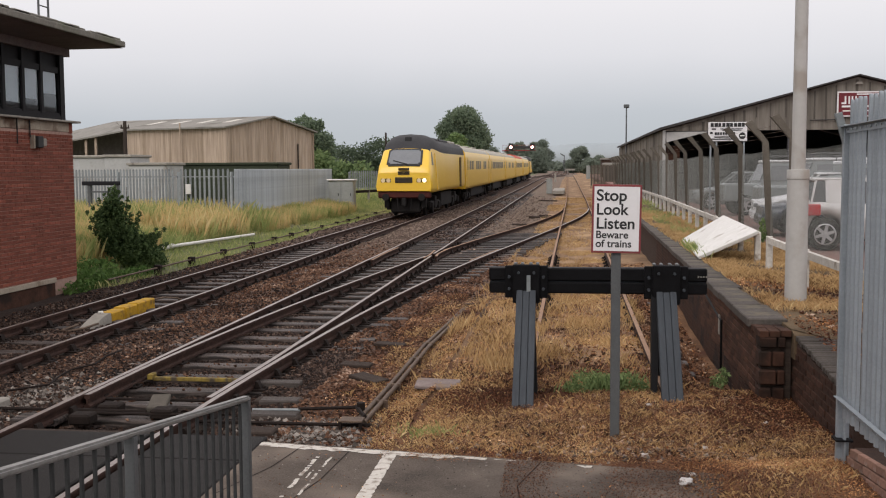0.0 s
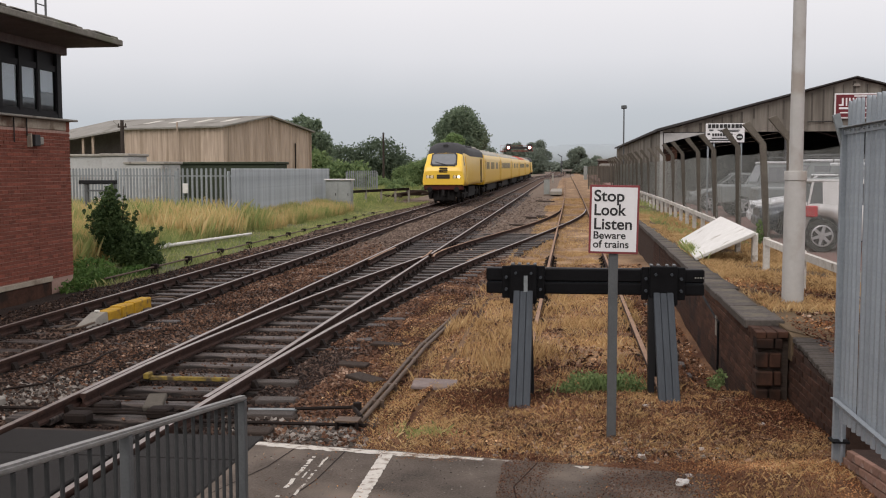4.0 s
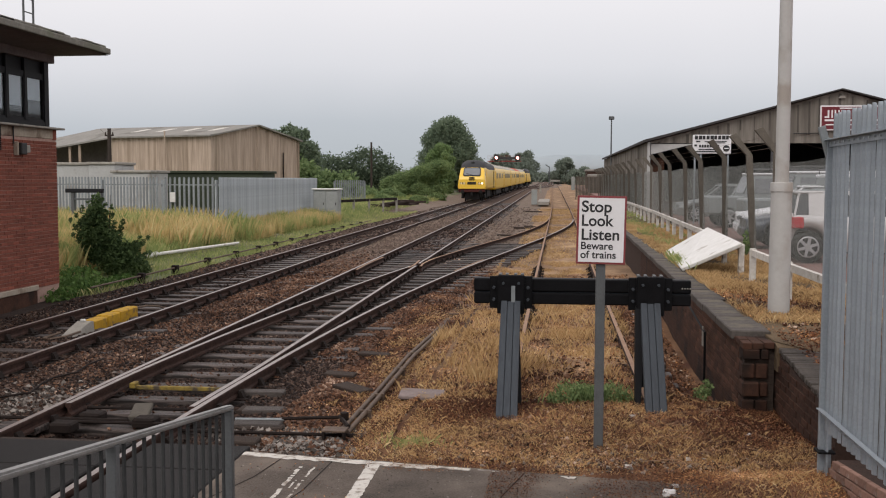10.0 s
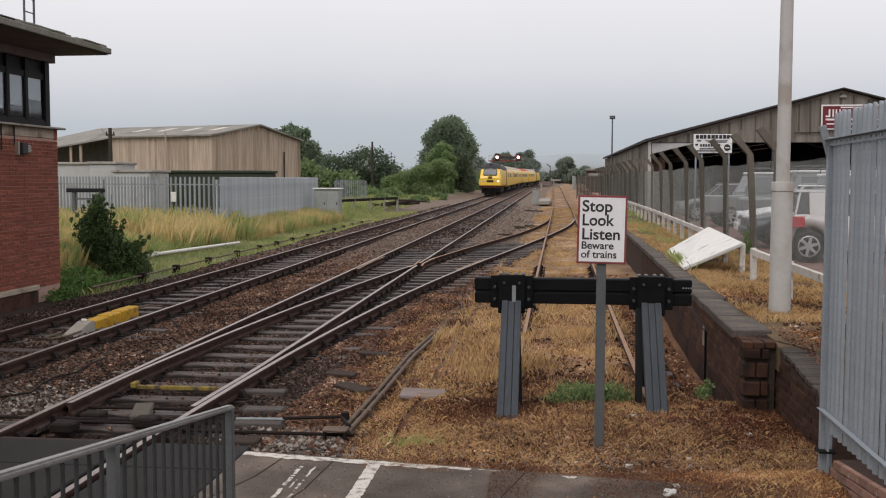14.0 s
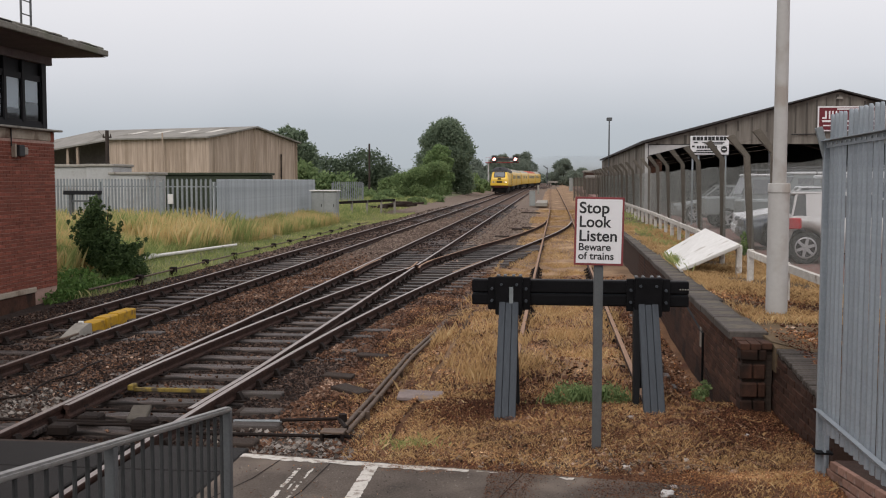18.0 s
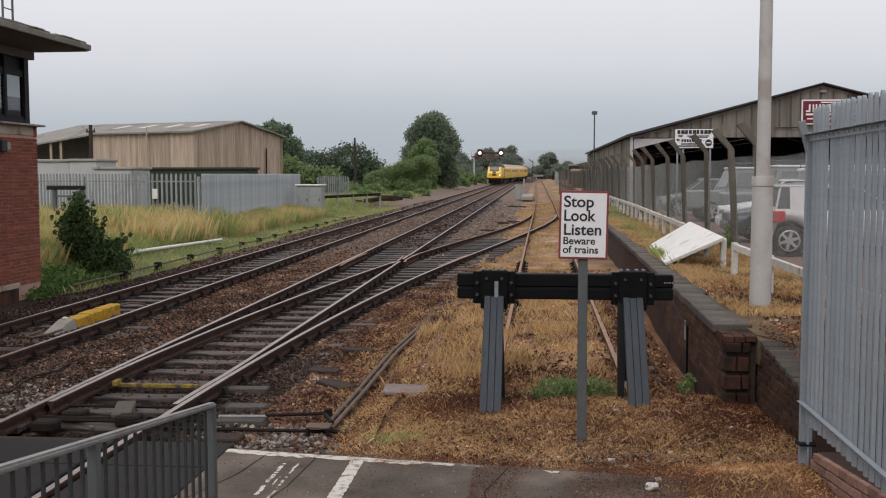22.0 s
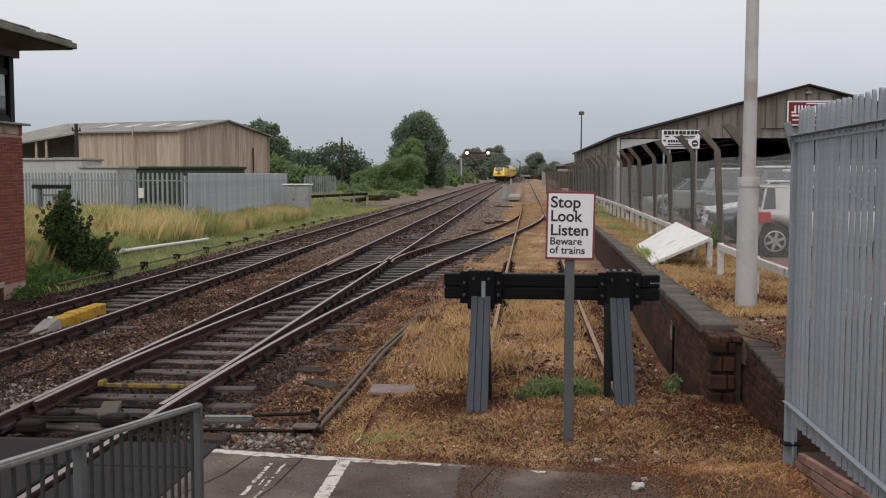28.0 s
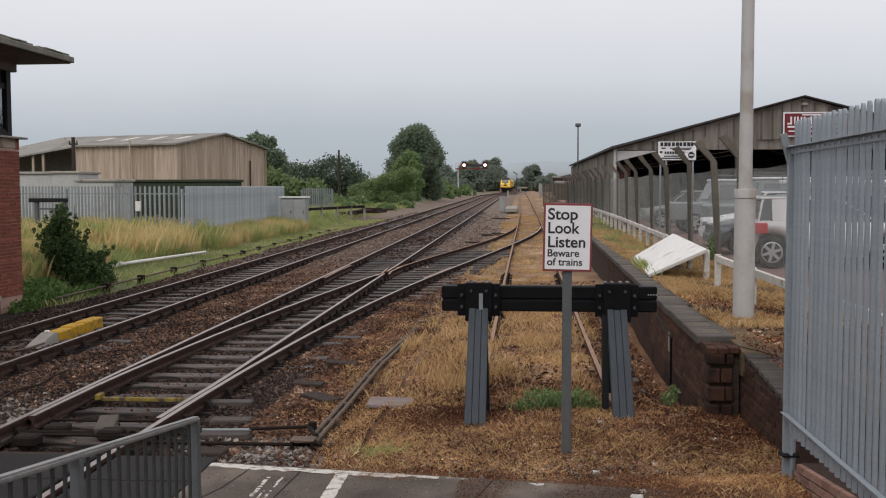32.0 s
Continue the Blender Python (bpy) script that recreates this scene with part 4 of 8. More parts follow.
def build_dock():
    dock = thing("platform_dock", "old brick loading dock with a sooty wall and dark coping", "platform", kind="structure")
    rng = random.Random(11)
    wx = lambda y: 2.03 + 0.012 * (y - 11)          # face of the wall
    bm = B()
    rings = []
    for y in (11.25, 20, 40, 70, 110):
        rings.append([(wx(y) + 0.007, y, -0.7), (wx(y) + 0.007, y, DOCK - 0.09), (wx(y) + 0.55, y, DOCK - 0.09), (wx(y) + 0.55, y, -0.7)])
    loft(bm, rings, smooth=False)
    part("core_wall", bm, M_OLDMORTAR, dock)
    # facing bricks: near ones single, the rest joined
    me = mesh_of("brick", brick_mesh(0.215, 0.06, 0.065), M_OLDBRICK)
    mh = mesh_of("brick", brick_mesh(0.102, 0.06, 0.065), M_OLDBRICK)
    rest = B()
    count = 0
    for c in range(-4, 11):
        z = -0.22 + 0.0375 + c * 0.0765
        y = 11.25 + (0.1125 if c % 2 else 0.0)
        while y < 26:
            yy = y + 0.11
            m = pose(wx(yy) + 0.028 + rng.uniform(-0.004, 0.004), yy, z, rng.uniform(-0.6, 0.6), 0, 90.7)
            if y < 16.5 and count < 285 and z > -0.1:
                put("brick", me, dock, m)
                count += 1
            else:
                box(rest, -0.1075, 0.1075, -0.03, 0.03, -0.0325, 0.0325, m)
            y += 0.226
    tagged(part("brickwork", rest, M_OLDBRICK, dock), kind="stuff")
    # coping slabs
    y = 11.58
    while y < 70:
        ln = 0.62 if y < 40 else 1.6
        bm = B()
        box(bm, -0.03, 0.36 + rng.uniform(-0.05, 0.05), 0.004, ln - 0.006, 0.0, 0.10, bevel=0.012)
        part("coping_slab", bm, M_COPING, dock).matrix_basis = pose(wx(y) - 0.01 + rng.uniform(-0.008, 0.008), y, DOCK - 0.085 + rng.uniform(-0.006, 0.006), 0, rng.uniform(-0.5, 0.5), -0.7)
        y += ln
    # broken end pier: deep open joints between the courses, worn cap bricks
    # dark core colour stands in for shade inside the open joints
    bm = B()
    box(bm, 2.05, 2.36, 11.09, 11.30, -0.3, DOCK - 0.11)
    part("end_core", bm, M_OLDTIMBER, dock, "core darkened for the shade in the washed-out joints")
    for k, (z0, z1) in enumerate(((0.505, 0.618), (0.30, 0.462), (0.105, 0.262), (-0.06, 0.070), (-0.28, -0.085))):
        for xa, xb in (((2.022, 2.15), (2.162, 2.285)) if k % 2 else ((2.022, 2.20), (2.212, 2.29))):
            bm = B()
            box(bm, xa, xb, 11.02, 11.26, z0, z1, bevel=0.014)
            part("end_block", bm, M_SOOTSHADE, dock, "worn red-brown block").location.y = rng.uniform(-0.012, 0.02)
    for i, (xa, xb) in enumerate(((2.02, 2.12), (2.128, 2.235), (2.243, 2.35))):
        for y0, y1 in ((11.03, 11.24), (11.25, 11.46), (11.47, 11.57)):
            bm = B()
            box(bm, xa, xb, y0, y1, DOCK - 0.10, DOCK - 0.032, bevel=0.006)
            part("cap_brick", bm, M_OLDBRICK, dock, "worn red-brown cap brick").location.z = rng.uniform(-0.012, 0.006)
    # low return wall towards the fence, its top sloped to fit the camera's view
    top = lambda y: 0.66 - (11.0 - y) * 0.083
    bm = B()
    prism(bm, [(8.75, -0.3), (11.3, -0.3), (11.3, top(11.0) - 0.06), (8.75, top(8.75) - 0.06)], 2.383, 2.75, "x")
    part("return_wall", bm, M_OLDMORTAR, dock)
    soot = mesh_of("brick", brick_mesh(0.215, 0.06, 0.065), M_SOOTSHADE)
    for c in range(11):
        y = 8.78 + (0.1125 if c % 2 else 0)
        z = -0.22 + 0.0375 + c * 0.0765
        while y < 10.95:
            if z < top(y) - 0.10:
                put("brick", soot, dock, pose(2.405 + rng.uniform(-0.006, 0.006), y + 0.11, z, 0, 0, 90 + rng.uniform(-1.2, 1.2)))
            y += 0.226
    bm = B()
    box(bm, -0.30, 0.30, 0.0, 0.066, -0.055, 0.0, bevel=0.008)
    edge_me = mesh_of("coping_brick", bm, M_COPING)
    y = 8.75
    while y < 10.95:
        put("coping_brick", edge_me, dock, pose(2.675 + rng.uniform(-0.012, 0.012), y, top(y) + rng.uniform(-0.004, 0.004), 4.75, rng.uniform(-0.6, 0.6), rng.uniform(-1, 1)))
        y += 0.076
    # soil on top
    bm = B()
    xs, ys = [2.36, 2.8, 3.1, 3.4, 3.7, 4.0, 4.4, 4.8], list(np.arange(8.6, 45, 0.5)) + list(np.arange(45, 112, 4.0))
    low = lambda x, y: -max(0.0, DOCK - 0.02 - (top(y) - 0.02 + max(0.0, x - 3.0) * 0.25)) if y < 11.05 else 0.0
    grid = [[bm.verts.new((max(2.96, x) + 0.003 * x if y < 11.05 else x + (wx(y) - 2.03 if x < 3 else 0), y, low(x, y) + DOCK - 0.02 + 0.05 * noise.noise(Vector((x * 1.5, y * 1.2, 0))) * (0 if x < 2.6 else 1) - (0.5 if x > 4.7 else 0))) for x in xs] for y in ys]
    for a, b in zip(grid, grid[1:]):
        for i in range(len(xs) - 1):
            f = bm.faces.new((a[i], a[i + 1], b[i + 1], b[i]))
            f.smooth = True
    part("dock_top", bm, M_TERRACE, dock, "bare stony soil with dry grass")
    bm = B()
    prism(bm, [(10.93, 0.40), (11.62, 0.40), (11.62, DOCK - 0.018), (11.10, DOCK - 0.03), (10.93, top(10.93) + 0.004)], 2.36, 3.35, "x")
    part("dock_end_fill", bm, M_TERRACE, dock, "bare soil behind the end pier")
    bm = B()
    box(bm, 4.45, 260, 6, 300, -0.5, DOCK + 0.0)
    solo("yard", bm, M_YARD, "reddish paved yard behind a wire fence", "yard", kind="structure")
    # pipe and label plate on the wall
    bm = B()
    tube(bm, (1.985, 13.5, -0.2), (1.985, 13.5, 0.42), 0.016, n=6)
    tube(bm, (1.985, 13.5, 0.42), (1.99, 15.4, 0.60), 0.016, n=6)
    part("drain_pipe", bm, M_BLACK, dock, "thin black cable pipe")
    bm = B()
    box(bm, 1.975, 1.99, 13.62, 13.72, 0.22, 0.48, bevel=0.004)
    part("plate", bm, M_CONC, dock, "small grey-white plate")


build_dock()


def palisade(name, label, p0, p1, z0, height, pitch=0.155, material=None, pales_free=0.22, rails=(0.22, 0.86), group="", posts=2.75, pale_w=0.068):
    """A palisade fence between two points: posts, two rails and split-topped pales."""
    material = material or M_GALV
    a, b = Vector((*p0, z0)), Vector((*p1, z0))
    ln = (b - a).length
    ang = math.degrees(math.atan2(b.y - a.y, b.x - a.x))
    f = thing(name, label, "fence", group, at=pose(a.x, a.y, z0, 0, 0, ang))
    bm = B()
    w = pale_w / 2
    loft(bm, [[(-w, 0.0, 0.0), (-w * 0.45, -0.022, 0.0), (w * 0.45, -0.022, 0.0), (w, 0.0, 0.0), (w * 0.45, -0.017, 0.0), (-w * 0.45, -0.017, 0.0)],
              [(-w, 0.0, height - 0.05), (-w * 0.45, -0.022, height - 0.05), (w * 0.45, -0.022, height - 0.05), (w, 0.0, height - 0.05), (w * 0.45, -0.017, height - 0.05), (-w * 0.45, -0.017, height - 0.05)],
              [(-w * 0.55, 0.0, height), (-w * 0.3, -0.022, height), (w * 0.3, -0.022, height), (w * 0.55, 0.0, height), (w * 0.3, -0.017, height), (-w * 0.3, -0.017, height)]], smooth=False)
    pale = mesh_of("pale", bm, material)
    n = int(ln / pitch)
    for i in range(n):
        put("pale", pale, f, pose((i + 0.5) * pitch, 0, 0, 0, 0, 0))
    for r in rails:
        bm = B()
        box(bm, 0, ln, 0.0, 0.045, height * r, height * r + 0.045)
        part("rail", bm, material, f)
    k = max(1, round(ln / posts))
    for i in range(k + 1):
        bm = B()
        x = ln * i / k
        box(bm, x - 0.05, x + 0.05, 0.045, 0.145, -0.5, height - 0.12, bevel=0.006)
        part("post", bm, material, f)
    return f


def build_gate_fence():
    """Palisade beside the path, on a low brick wall that falls with the ramp."""
    wall = thing("low_brick_wall", "low worn brick wall under the palisade", "wall", kind="structure")
    top = lambda y: 0.156 + (8.5 - y) * 0.108
    bm = B()
    prism(bm, [(3.0, -0.3), (8.42, -0.3), (8.42, top(8.42) - 0.012), (3.0, top(3.0) - 0.012)], 2.30, 2.52, "x")
    part("core_wall", bm, M_OLDMORTAR, wall)
    me = mesh_of("brick", brick_mesh(0.215, 0.06, 0.065), M_PALEBRICK)
    rng = random.Random(4)
    for c in range(9):
        y = 5.0 + (0.1125 if c % 2 else 0)
        while y < 8.3:
            put("brick", me, wall, pose(2.285 + rng.uniform(-0.005, 0.005), y + 0.1, top(y + 0.1) - 0.045 - c * 0.0765, 0, 6.2, 90 + rng.uniform(-0.8, 0.8)))
            y += 0.226
    f = thing("palisade_fence", "tall grey galvanised palisade fence on a low brick wall", "fence")
    w = 0.0345
    z0, z1 = 0.385, 2.96
    sec = lambda z, k: [(0.0, -w * k, z), (-0.0205, -w * 0.5 * k, z), (-0.0205, w * 0.5 * k, z), (0.0, w * k, z), (-0.014, w * 0.45 * k, z), (-0.014, -w * 0.45 * k, z)]
    bm = B()
    loft(bm, [sec(z0, 1), sec(z1 - 0.034, 1), sec(z1 - 0.016, 0.86), sec(z1 - 0.004, 0.55), sec(z1, 0.25)], smooth=False)
    pale = mesh_of("pale", bm, M_GALV)
    y = 8.46
    while y > 2.8:
        put("pale", pale, f, pose(2.235 + rng.uniform(-0.002, 0.002), y, rng.uniform(-0.006, 0.006) - (y - 7.5) * 0.005, rng.uniform(-0.25, 0.25), 0, rng.uniform(-3, 3)))
        y -= 0.1245
    for z, fall in ((0.487, 0.0), (2.70, 0.009)):
        bm = B()
        za, zb = z + (7.0 - 2.7) * fall, z - (8.56 - 7.0) * fall
        loft(bm, [[(2.202, y, q), (2.209, y, q), (2.209, y, q + 0.06), (2.165, y, q + 0.06), (2.165, y, q + 0.053), (2.202, y, q + 0.053)] for y, q in ((2.7, za), (8.56, zb))], smooth=False)
        part("rail", bm, M_GALV, f)
    bolt = B()
    tube(bolt, (0.0, 0.0, 0.0), (-0.010, 0.0, 0.0), 0.011, n=6)
    bolt_me = mesh_of("bolt", bolt, M_GALVPALE)
    y = 8.46
    while y > 5.2:
        put("bolt", bolt_me, f, pose(2.202, y, 0.515))
        put("bolt", bolt_me, f, pose(2.202, y, 2.728 - (y - 7.0) * 0.009))
        y -= 0.1245
    bm = B()
    box(bm, 2.19, 2.29, 8.53, 8.58, -0.2, 2.76, bevel=0.004)
    box(bm, 2.23, 2.245, 8.45, 8.53, -0.2, 2.76)
    part("end_post", bm, M_GALV, f)
    bm = B()
    m = pose(2.19, 8.56, 2.70, 0, -16, 0)
    box(bm, -0.03, 0.03, -0.015, 0.015, -0.30, 0.16, m, 0.004)
    part("post_head", bm, M_GALVOLD, f, "pale splayed head of the end post")
    for y in (5.8, 3.1):
        bm = B()
        box(bm, 2.30, 2.40, y - 0.03, y + 0.03, 0.2, 2.8, bevel=0.005)
        part("post", bm, M_GALV, f)
    bm = B()
    box(bm, 2.165, 2.30, 8.44, 8.60, 0.19, 0.205)
    part("strap", bm, M_BLACK, f, "thin black strap round the post")


build_gate_fence()


# ---- buffer stop and the things round it ----
def text_part(body, size, x, y, z, parent, material, name="lettering", bold=0.0):
    cu = bpy.data.curves.new(name, "FONT")
    cu.body, cu.size, cu.extrude, cu.offset = body, size, 0.0008, bold
    tmp = bpy.data.objects.new(name, cu)
    me = bpy.data.meshes.new_from_object(tmp)
    bpy.data.objects.remove(tmp)
    me.materials.clear()
    me.materials.append(material)
    ob = new(name, me)
    ob.parent, ob.matrix_basis = parent, pose(x, y, z, 90, 0, 0)
    return ob


def build_buffer_stop():
    s = thing("buffer_stop", "black rail-built buffer stop with grey raking struts", "buffer stop")
    cx, y0 = 0.33, 11.95
    zt, zb = 1.255, 0.955
    for z0, z1 in ((zb, zb + 0.132), (zb + 0.148, zt)):
        bm = B()
        box(bm, cx - 1.26, cx + 1.26, y0 - 0.02, y0 + 0.16, z0, z1, bevel=0.014)
        part("beam", bm, M_BLACK, s)
    bm = B()
    box(bm, cx - 1.25, cx + 1.25, y0 + 0.02, y0 + 0.14, zb + 0.12, zb + 0.16)
    part("beam_web", bm, M_RAILLEG, s, "grey gap between the two beam rails")
    for px in (-0.82, 0.79):
        x = cx + px
        bm = B()
        box(bm, x - 0.25, x + 0.25, y0 - 0.06, y0 - 0.015, zb - 0.05, zt + 0.03, bevel=0.01)
        box(bm, x - 0.16, x + 0.16, y0 - 0.10, y0 - 0.04, zb - 0.11, zt + 0.045, bevel=0.012)
        part("clamp_plate", bm, M_BLACK, s)
        for dx, dz in ((-0.2, 0.06), (-0.2, 0.20), (0.2, 0.06), (0.2, 0.20), (-0.09, 0.25), (0.09, 0.25)):
            bm = B()
            tube(bm, (x + dx, y0 - 0.13, zb + dz), (x + dx, y0 - 0.05, zb + dz), 0.017, n=6)
            part("bolt", bm, M_RAILLEG, s, "bolt head")
        for dx in (-0.13, -0.05, 0.05, 0.13):
            bm = B()
            box(bm, x + dx - 0.018, x + dx + 0.018, y0 - 0.03, y0 + 0.12, zt + 0.03, zt + 0.055, bevel=0.004)
            part("bolt_end", bm, M_GREYPAINT, s, "worn bright bolt end")
        # raking strut: two rails side by side with a seam between
        bot = Vector((-0.47, 10.45, -0.12)) if px < 0 else Vector((1.10, 10.75, -0.12))
        top = Vector((x, y0 - 0.05, zb + 0.02))
        d = (top - bot)
        q = d.to_track_quat("Z", "X").to_matrix().to_4x4()
        side = Vector((1, 0, 0))
        nrm = d.cross(side).normalized()
        for k in (-1, 0, 1):
            bm = B()
            prof = [(-0.0365, -0.055), (0.0365, -0.055), (0.0365, 0.044), (0.031, 0.05), (-0.031, 0.05), (-0.0365, 0.044)]
            rings = [[tuple(p + side * (u + k * 0.076) - nrm * v * (1 if k else 0.9)) for u, v in prof] for p in (bot, top)]
            loft(bm, rings, smooth=False)
            part("strut", bm, M_RAILLEG, s)
        bm = B()
        box(bm, x - 0.10, x + 0.10, y0 - 0.02, y0 + 0.13, -0.25, zb + 0.1, bevel=0.01)
        part("upright", bm, M_BLACK, s)
        bm = B()
        lx, bx = (x + 0.04, -0.36) if px < 0 else (x - 0.12, 0.93)
        loft(bm, [[(bx - 0.03, 11.05, -0.14), (bx + 0.03, 11.05, -0.14), (bx + 0.03, 11.2, -0.14), (bx - 0.03, 11.2, -0.14)],
                  [(lx - 0.05, y0 - 0.08, zb), (lx + 0.05, y0 - 0.08, zb), (lx + 0.05, y0 + 0.05, zb), (lx - 0.05, y0 + 0.05, zb)]], smooth=False)
        part("back_rail", bm, M_BLACK, s)
    bm = B()
    box(bm, cx - 0.815, cx - 0.80 + 0.03, y0 - 0.112, y0 - 0.10, zb + 0.03, zb + 0.22)
    part("scraped_plate", bm, M_GALVOLD, s, "scraped pale strip on the clamp")
    for i in range(4):
        bm = B()
        box(bm, cx + 1.15 + i * 0.03, cx + 1.165 + i * 0.03, y0 - 0.028, y0 - 0.018, zb + 0.2, zb + 0.215)
        part("stud", bm, M_CONC, s, "small bright stud")


build_buffer_stop()


def build_warning_sign():
    s = thing("warning_sign", "white warning sign with a red border on a grey post", "sign")
    x, y = 0.425, 9.25
    bm = B()
    box(bm, x - 0.042, x + 0.042, y - 0.02, y + 0.055, -0.3, 2.20, bevel=0.006)
    part("post", bm, M_GREYPAINT, s)
    bm = B()
    box(bm, -0.219, 0.219, 0.0, 0.018, -0.307, 0.307, bevel=0.003)
    board = part("board", bm, M_SIGNRED, s, "red sign panel with white face")
    board.matrix_basis = pose(x, y - 0.045, 1.966, 0, 1.0, 0.5)
    bm = B()
    box(bm, -0.201, 0.201, -0.004, 0.0, -0.288, 0.288)
    part("sign_face", bm, M_SIGNWHITE, board, "white face")
    for body, size, z, wide in (("Stop", 0.142, 0.163, 1.04), ("Look", 0.142, 0.038, 0.955), ("Listen", 0.142, -0.088, 1.02), ("Beware", 0.094, -0.173, 1.01), ("of trains", 0.094, -0.253, 1.02)):
        text_part(body, size, -0.183, -0.0055, z, board, M_SIGNBLACK, bold=0.0026 if size > 0.1 else 0.0016).scale = (wide, 1.0, 1.0)


build_warning_sign()


def build_lamp_column():
    s = thing("lamp_column", "tall pale grey lamp column with a thicker base", "lamp post")
    x, y = 2.835, 13.14
    n = 8
    bm = B()
    tube(bm, (x, y, DOCK - 0.05), (x, y, 2.28), 0.137, 0.131, n=n)
    part("base_section", bm, M_POST, s)
    bm = B()
    tube(bm, (x, y, 2.27), (x, y, 2.39), 0.142, 0.140, n=n)
    bmesh.ops.bevel(bm, geom=list(bm.edges), offset=0.006, segments=1, affect="EDGES")
    part("collar", bm, M_POST, s)
    bm = B()
    tube(bm, (x, y, 2.38), (x, y, 7.2), 0.087, 0.070, n=n)
    part("shaft", bm, M_POST, s)
    bm = B()
    tube(bm, (x, y, DOCK - 0.03), (x, y, DOCK + 0.03), 0.175, 0.16, n=9)
    part("foot_ring", bm, M_TERRACE, s, "rough concrete footing")


build_lamp_column()


def build_dock_fence():
    """Low white rail on the dock."""
    s = thing("low_white_fence", "low white painted timber rail on short posts", "fence")
    fx = lambda y: 3.28 + 0.020 * max(0, y - 16) - 0.012 * max(0, y - 40)
    ys = [9.2, 14.65, 17.35, 18.55] + [20.6 + 2.05 * i for i in range(24)]
    for y in ys:
        bm = B()
        box(bm, fx(y) - 0.05, fx(y) + 0.05, y - 0.05, y + 0.05, DOCK - 0.1, DOCK + 0.56, bevel=0.01)
        part("post", bm, M_FENCEWHITE, s)
    for a, b in zip(ys, ys[1:]):
        if a == 17.35:
            continue
        bm = B()
        loft(bm, [[(fx(t) - 0.035, t, DOCK + 0.44), (fx(t) + 0.035, t, DOCK + 0.44), (fx(t) + 0.035, t, DOCK + 0.54), (fx(t) - 0.035, t, DOCK + 0.54)] for t in (a + 0.02, b - 0.02)], smooth=False)
        part("rail", bm, M_FENCEWHITE, s)
    # fallen board
    bd = thing("fallen_board", "large white board fallen against the low fence", "board")
    A, Bp, Cc, D = Vector((2.37, 19.0, DOCK + 0.03)), Vector((2.58, 23.6, DOCK + 0.03)), Vector((3.33, 22.4, 1.36)), Vector((3.30, 18.2, 1.28))
    up = (Bp - A).cross(D - A).normalized()
    up = -up if up.z < 0 else up
    bm = B()
    top = [bm.verts.new(p + up * 0.05) for p in (A, Bp, Cc, D)]
    bot = [bm.verts.new(p - up * 0.02) for p in (A, Bp, Cc, D)]
    bm.faces.new(top), bm.faces.new(bot[::-1])
    for i in range(4):
        bm.faces.new((top[i], bot[i], bot[(i + 1) % 4], top[(i + 1) % 4]))
    bmesh.ops.bevel(bm, geom=list(bm.edges), offset=0.012, segments=1, affect="EDGES")
    part("panel", bm, M_WHITE, bd)
    rng = random.Random(2)
    bm = B()
    for i in range(26):
        u, v = rng.uniform(0.12, 0.6), rng.uniform(0.15, 0.75)
        p = A + (Bp - A) * u + (D - A) * v + up * 0.052
        du, dv = (Bp - A).normalized() * rng.uniform(0.05, 0.22), (D - A).normalized() * rng.uniform(0.008, 0.02)
        bm.faces.new([bm.verts.new(q) for q in (p, p + du, p + du + dv, p + dv)])
    part("scuff", bm, M_GREYVAN, bd, "grey scuffs and scratches")


build_dock_fence()


def build_wire_fence():
    s = thing("chain_link_fence", "chain-link fence on cranked weathered concrete posts", "fence")
    rng = random.Random(6)
    bm = B()
    w = 0.062
    loft(bm, [[(-w, -w, 0), (w, -w, 0), (w, w, 0), (-w, w, 0)], [(-w, -w, 2.30), (w, -w, 2.30), (w, w, 2.30), (-w, w, 2.30)],
              [(-w - 0.36, -w, 2.74), (w - 0.34, -w, 2.80), (w - 0.34, w, 2.80), (-w - 0.36, w, 2.74)]], smooth=False)
    post = mesh_of("post", bm, M_CONCPOST)
    ys = [20.8, 23.1, 26.9, 30.9, 34.6, 38.9, 42.6, 46.8, 50.9, 55.2, 60.2]
    while ys[-1] < 100:
        ys.append(ys[-1] + 4.1)
    for y in ys:
        put("post", post, s, pose(4.42, y, DOCK - 0.05, rng.uniform(-1, 1), rng.uniform(-3.6, -0.8), rng.uniform(-6, 6)))
    # woven wire as thin crossing strands
    v, f = [], []
    pitch, h = 0.042, 2.05
    y, k = 16.0, 0
    while y < 95:
        for sgn in (1, -1):
            top = h + 0.03 * math.sin(y * 0.95)
            yb, yt = (y, y + h * 0.62) if sgn > 0 else (y + h * 0.62, y)
            i = len(v)
            t = 0.0008 if y < 50 else 0.0014
            v += [(4.40, yb - t, DOCK + 0.03), (4.40, yb + t, DOCK + 0.03), (4.40, yt + t, DOCK + top), (4.40, yt - t, DOCK + top),
                  (4.4018, yb, DOCK + 0.03), (4.4018, yt, DOCK + top)]
            f += [(i, i + 1, i + 2, i + 3), (i + 1, i + 4, i + 5, i + 2), (i + 4, i, i + 3, i + 5)]
        y += pitch * rng.uniform(0.7, 1.3)
        k += 1
    part("wire_mesh", raw("wire_mesh", v, f, M_MESH), None, s, "sagging grey chain-link mesh")
    for z in (2.78, 2.86, 2.98):
        bm = B()
        for a, b in zip(ys, ys[1:]):
            tube(bm, (4.28 - (z - 2.78), a, DOCK + z - 0.45), (4.28 - (z - 2.78), b, DOCK + z - 0.45), 0.003, n=3)
        part("line_wire", bm, M_RODGREY, s, "thin rusty line wire")


build_wire_fence()


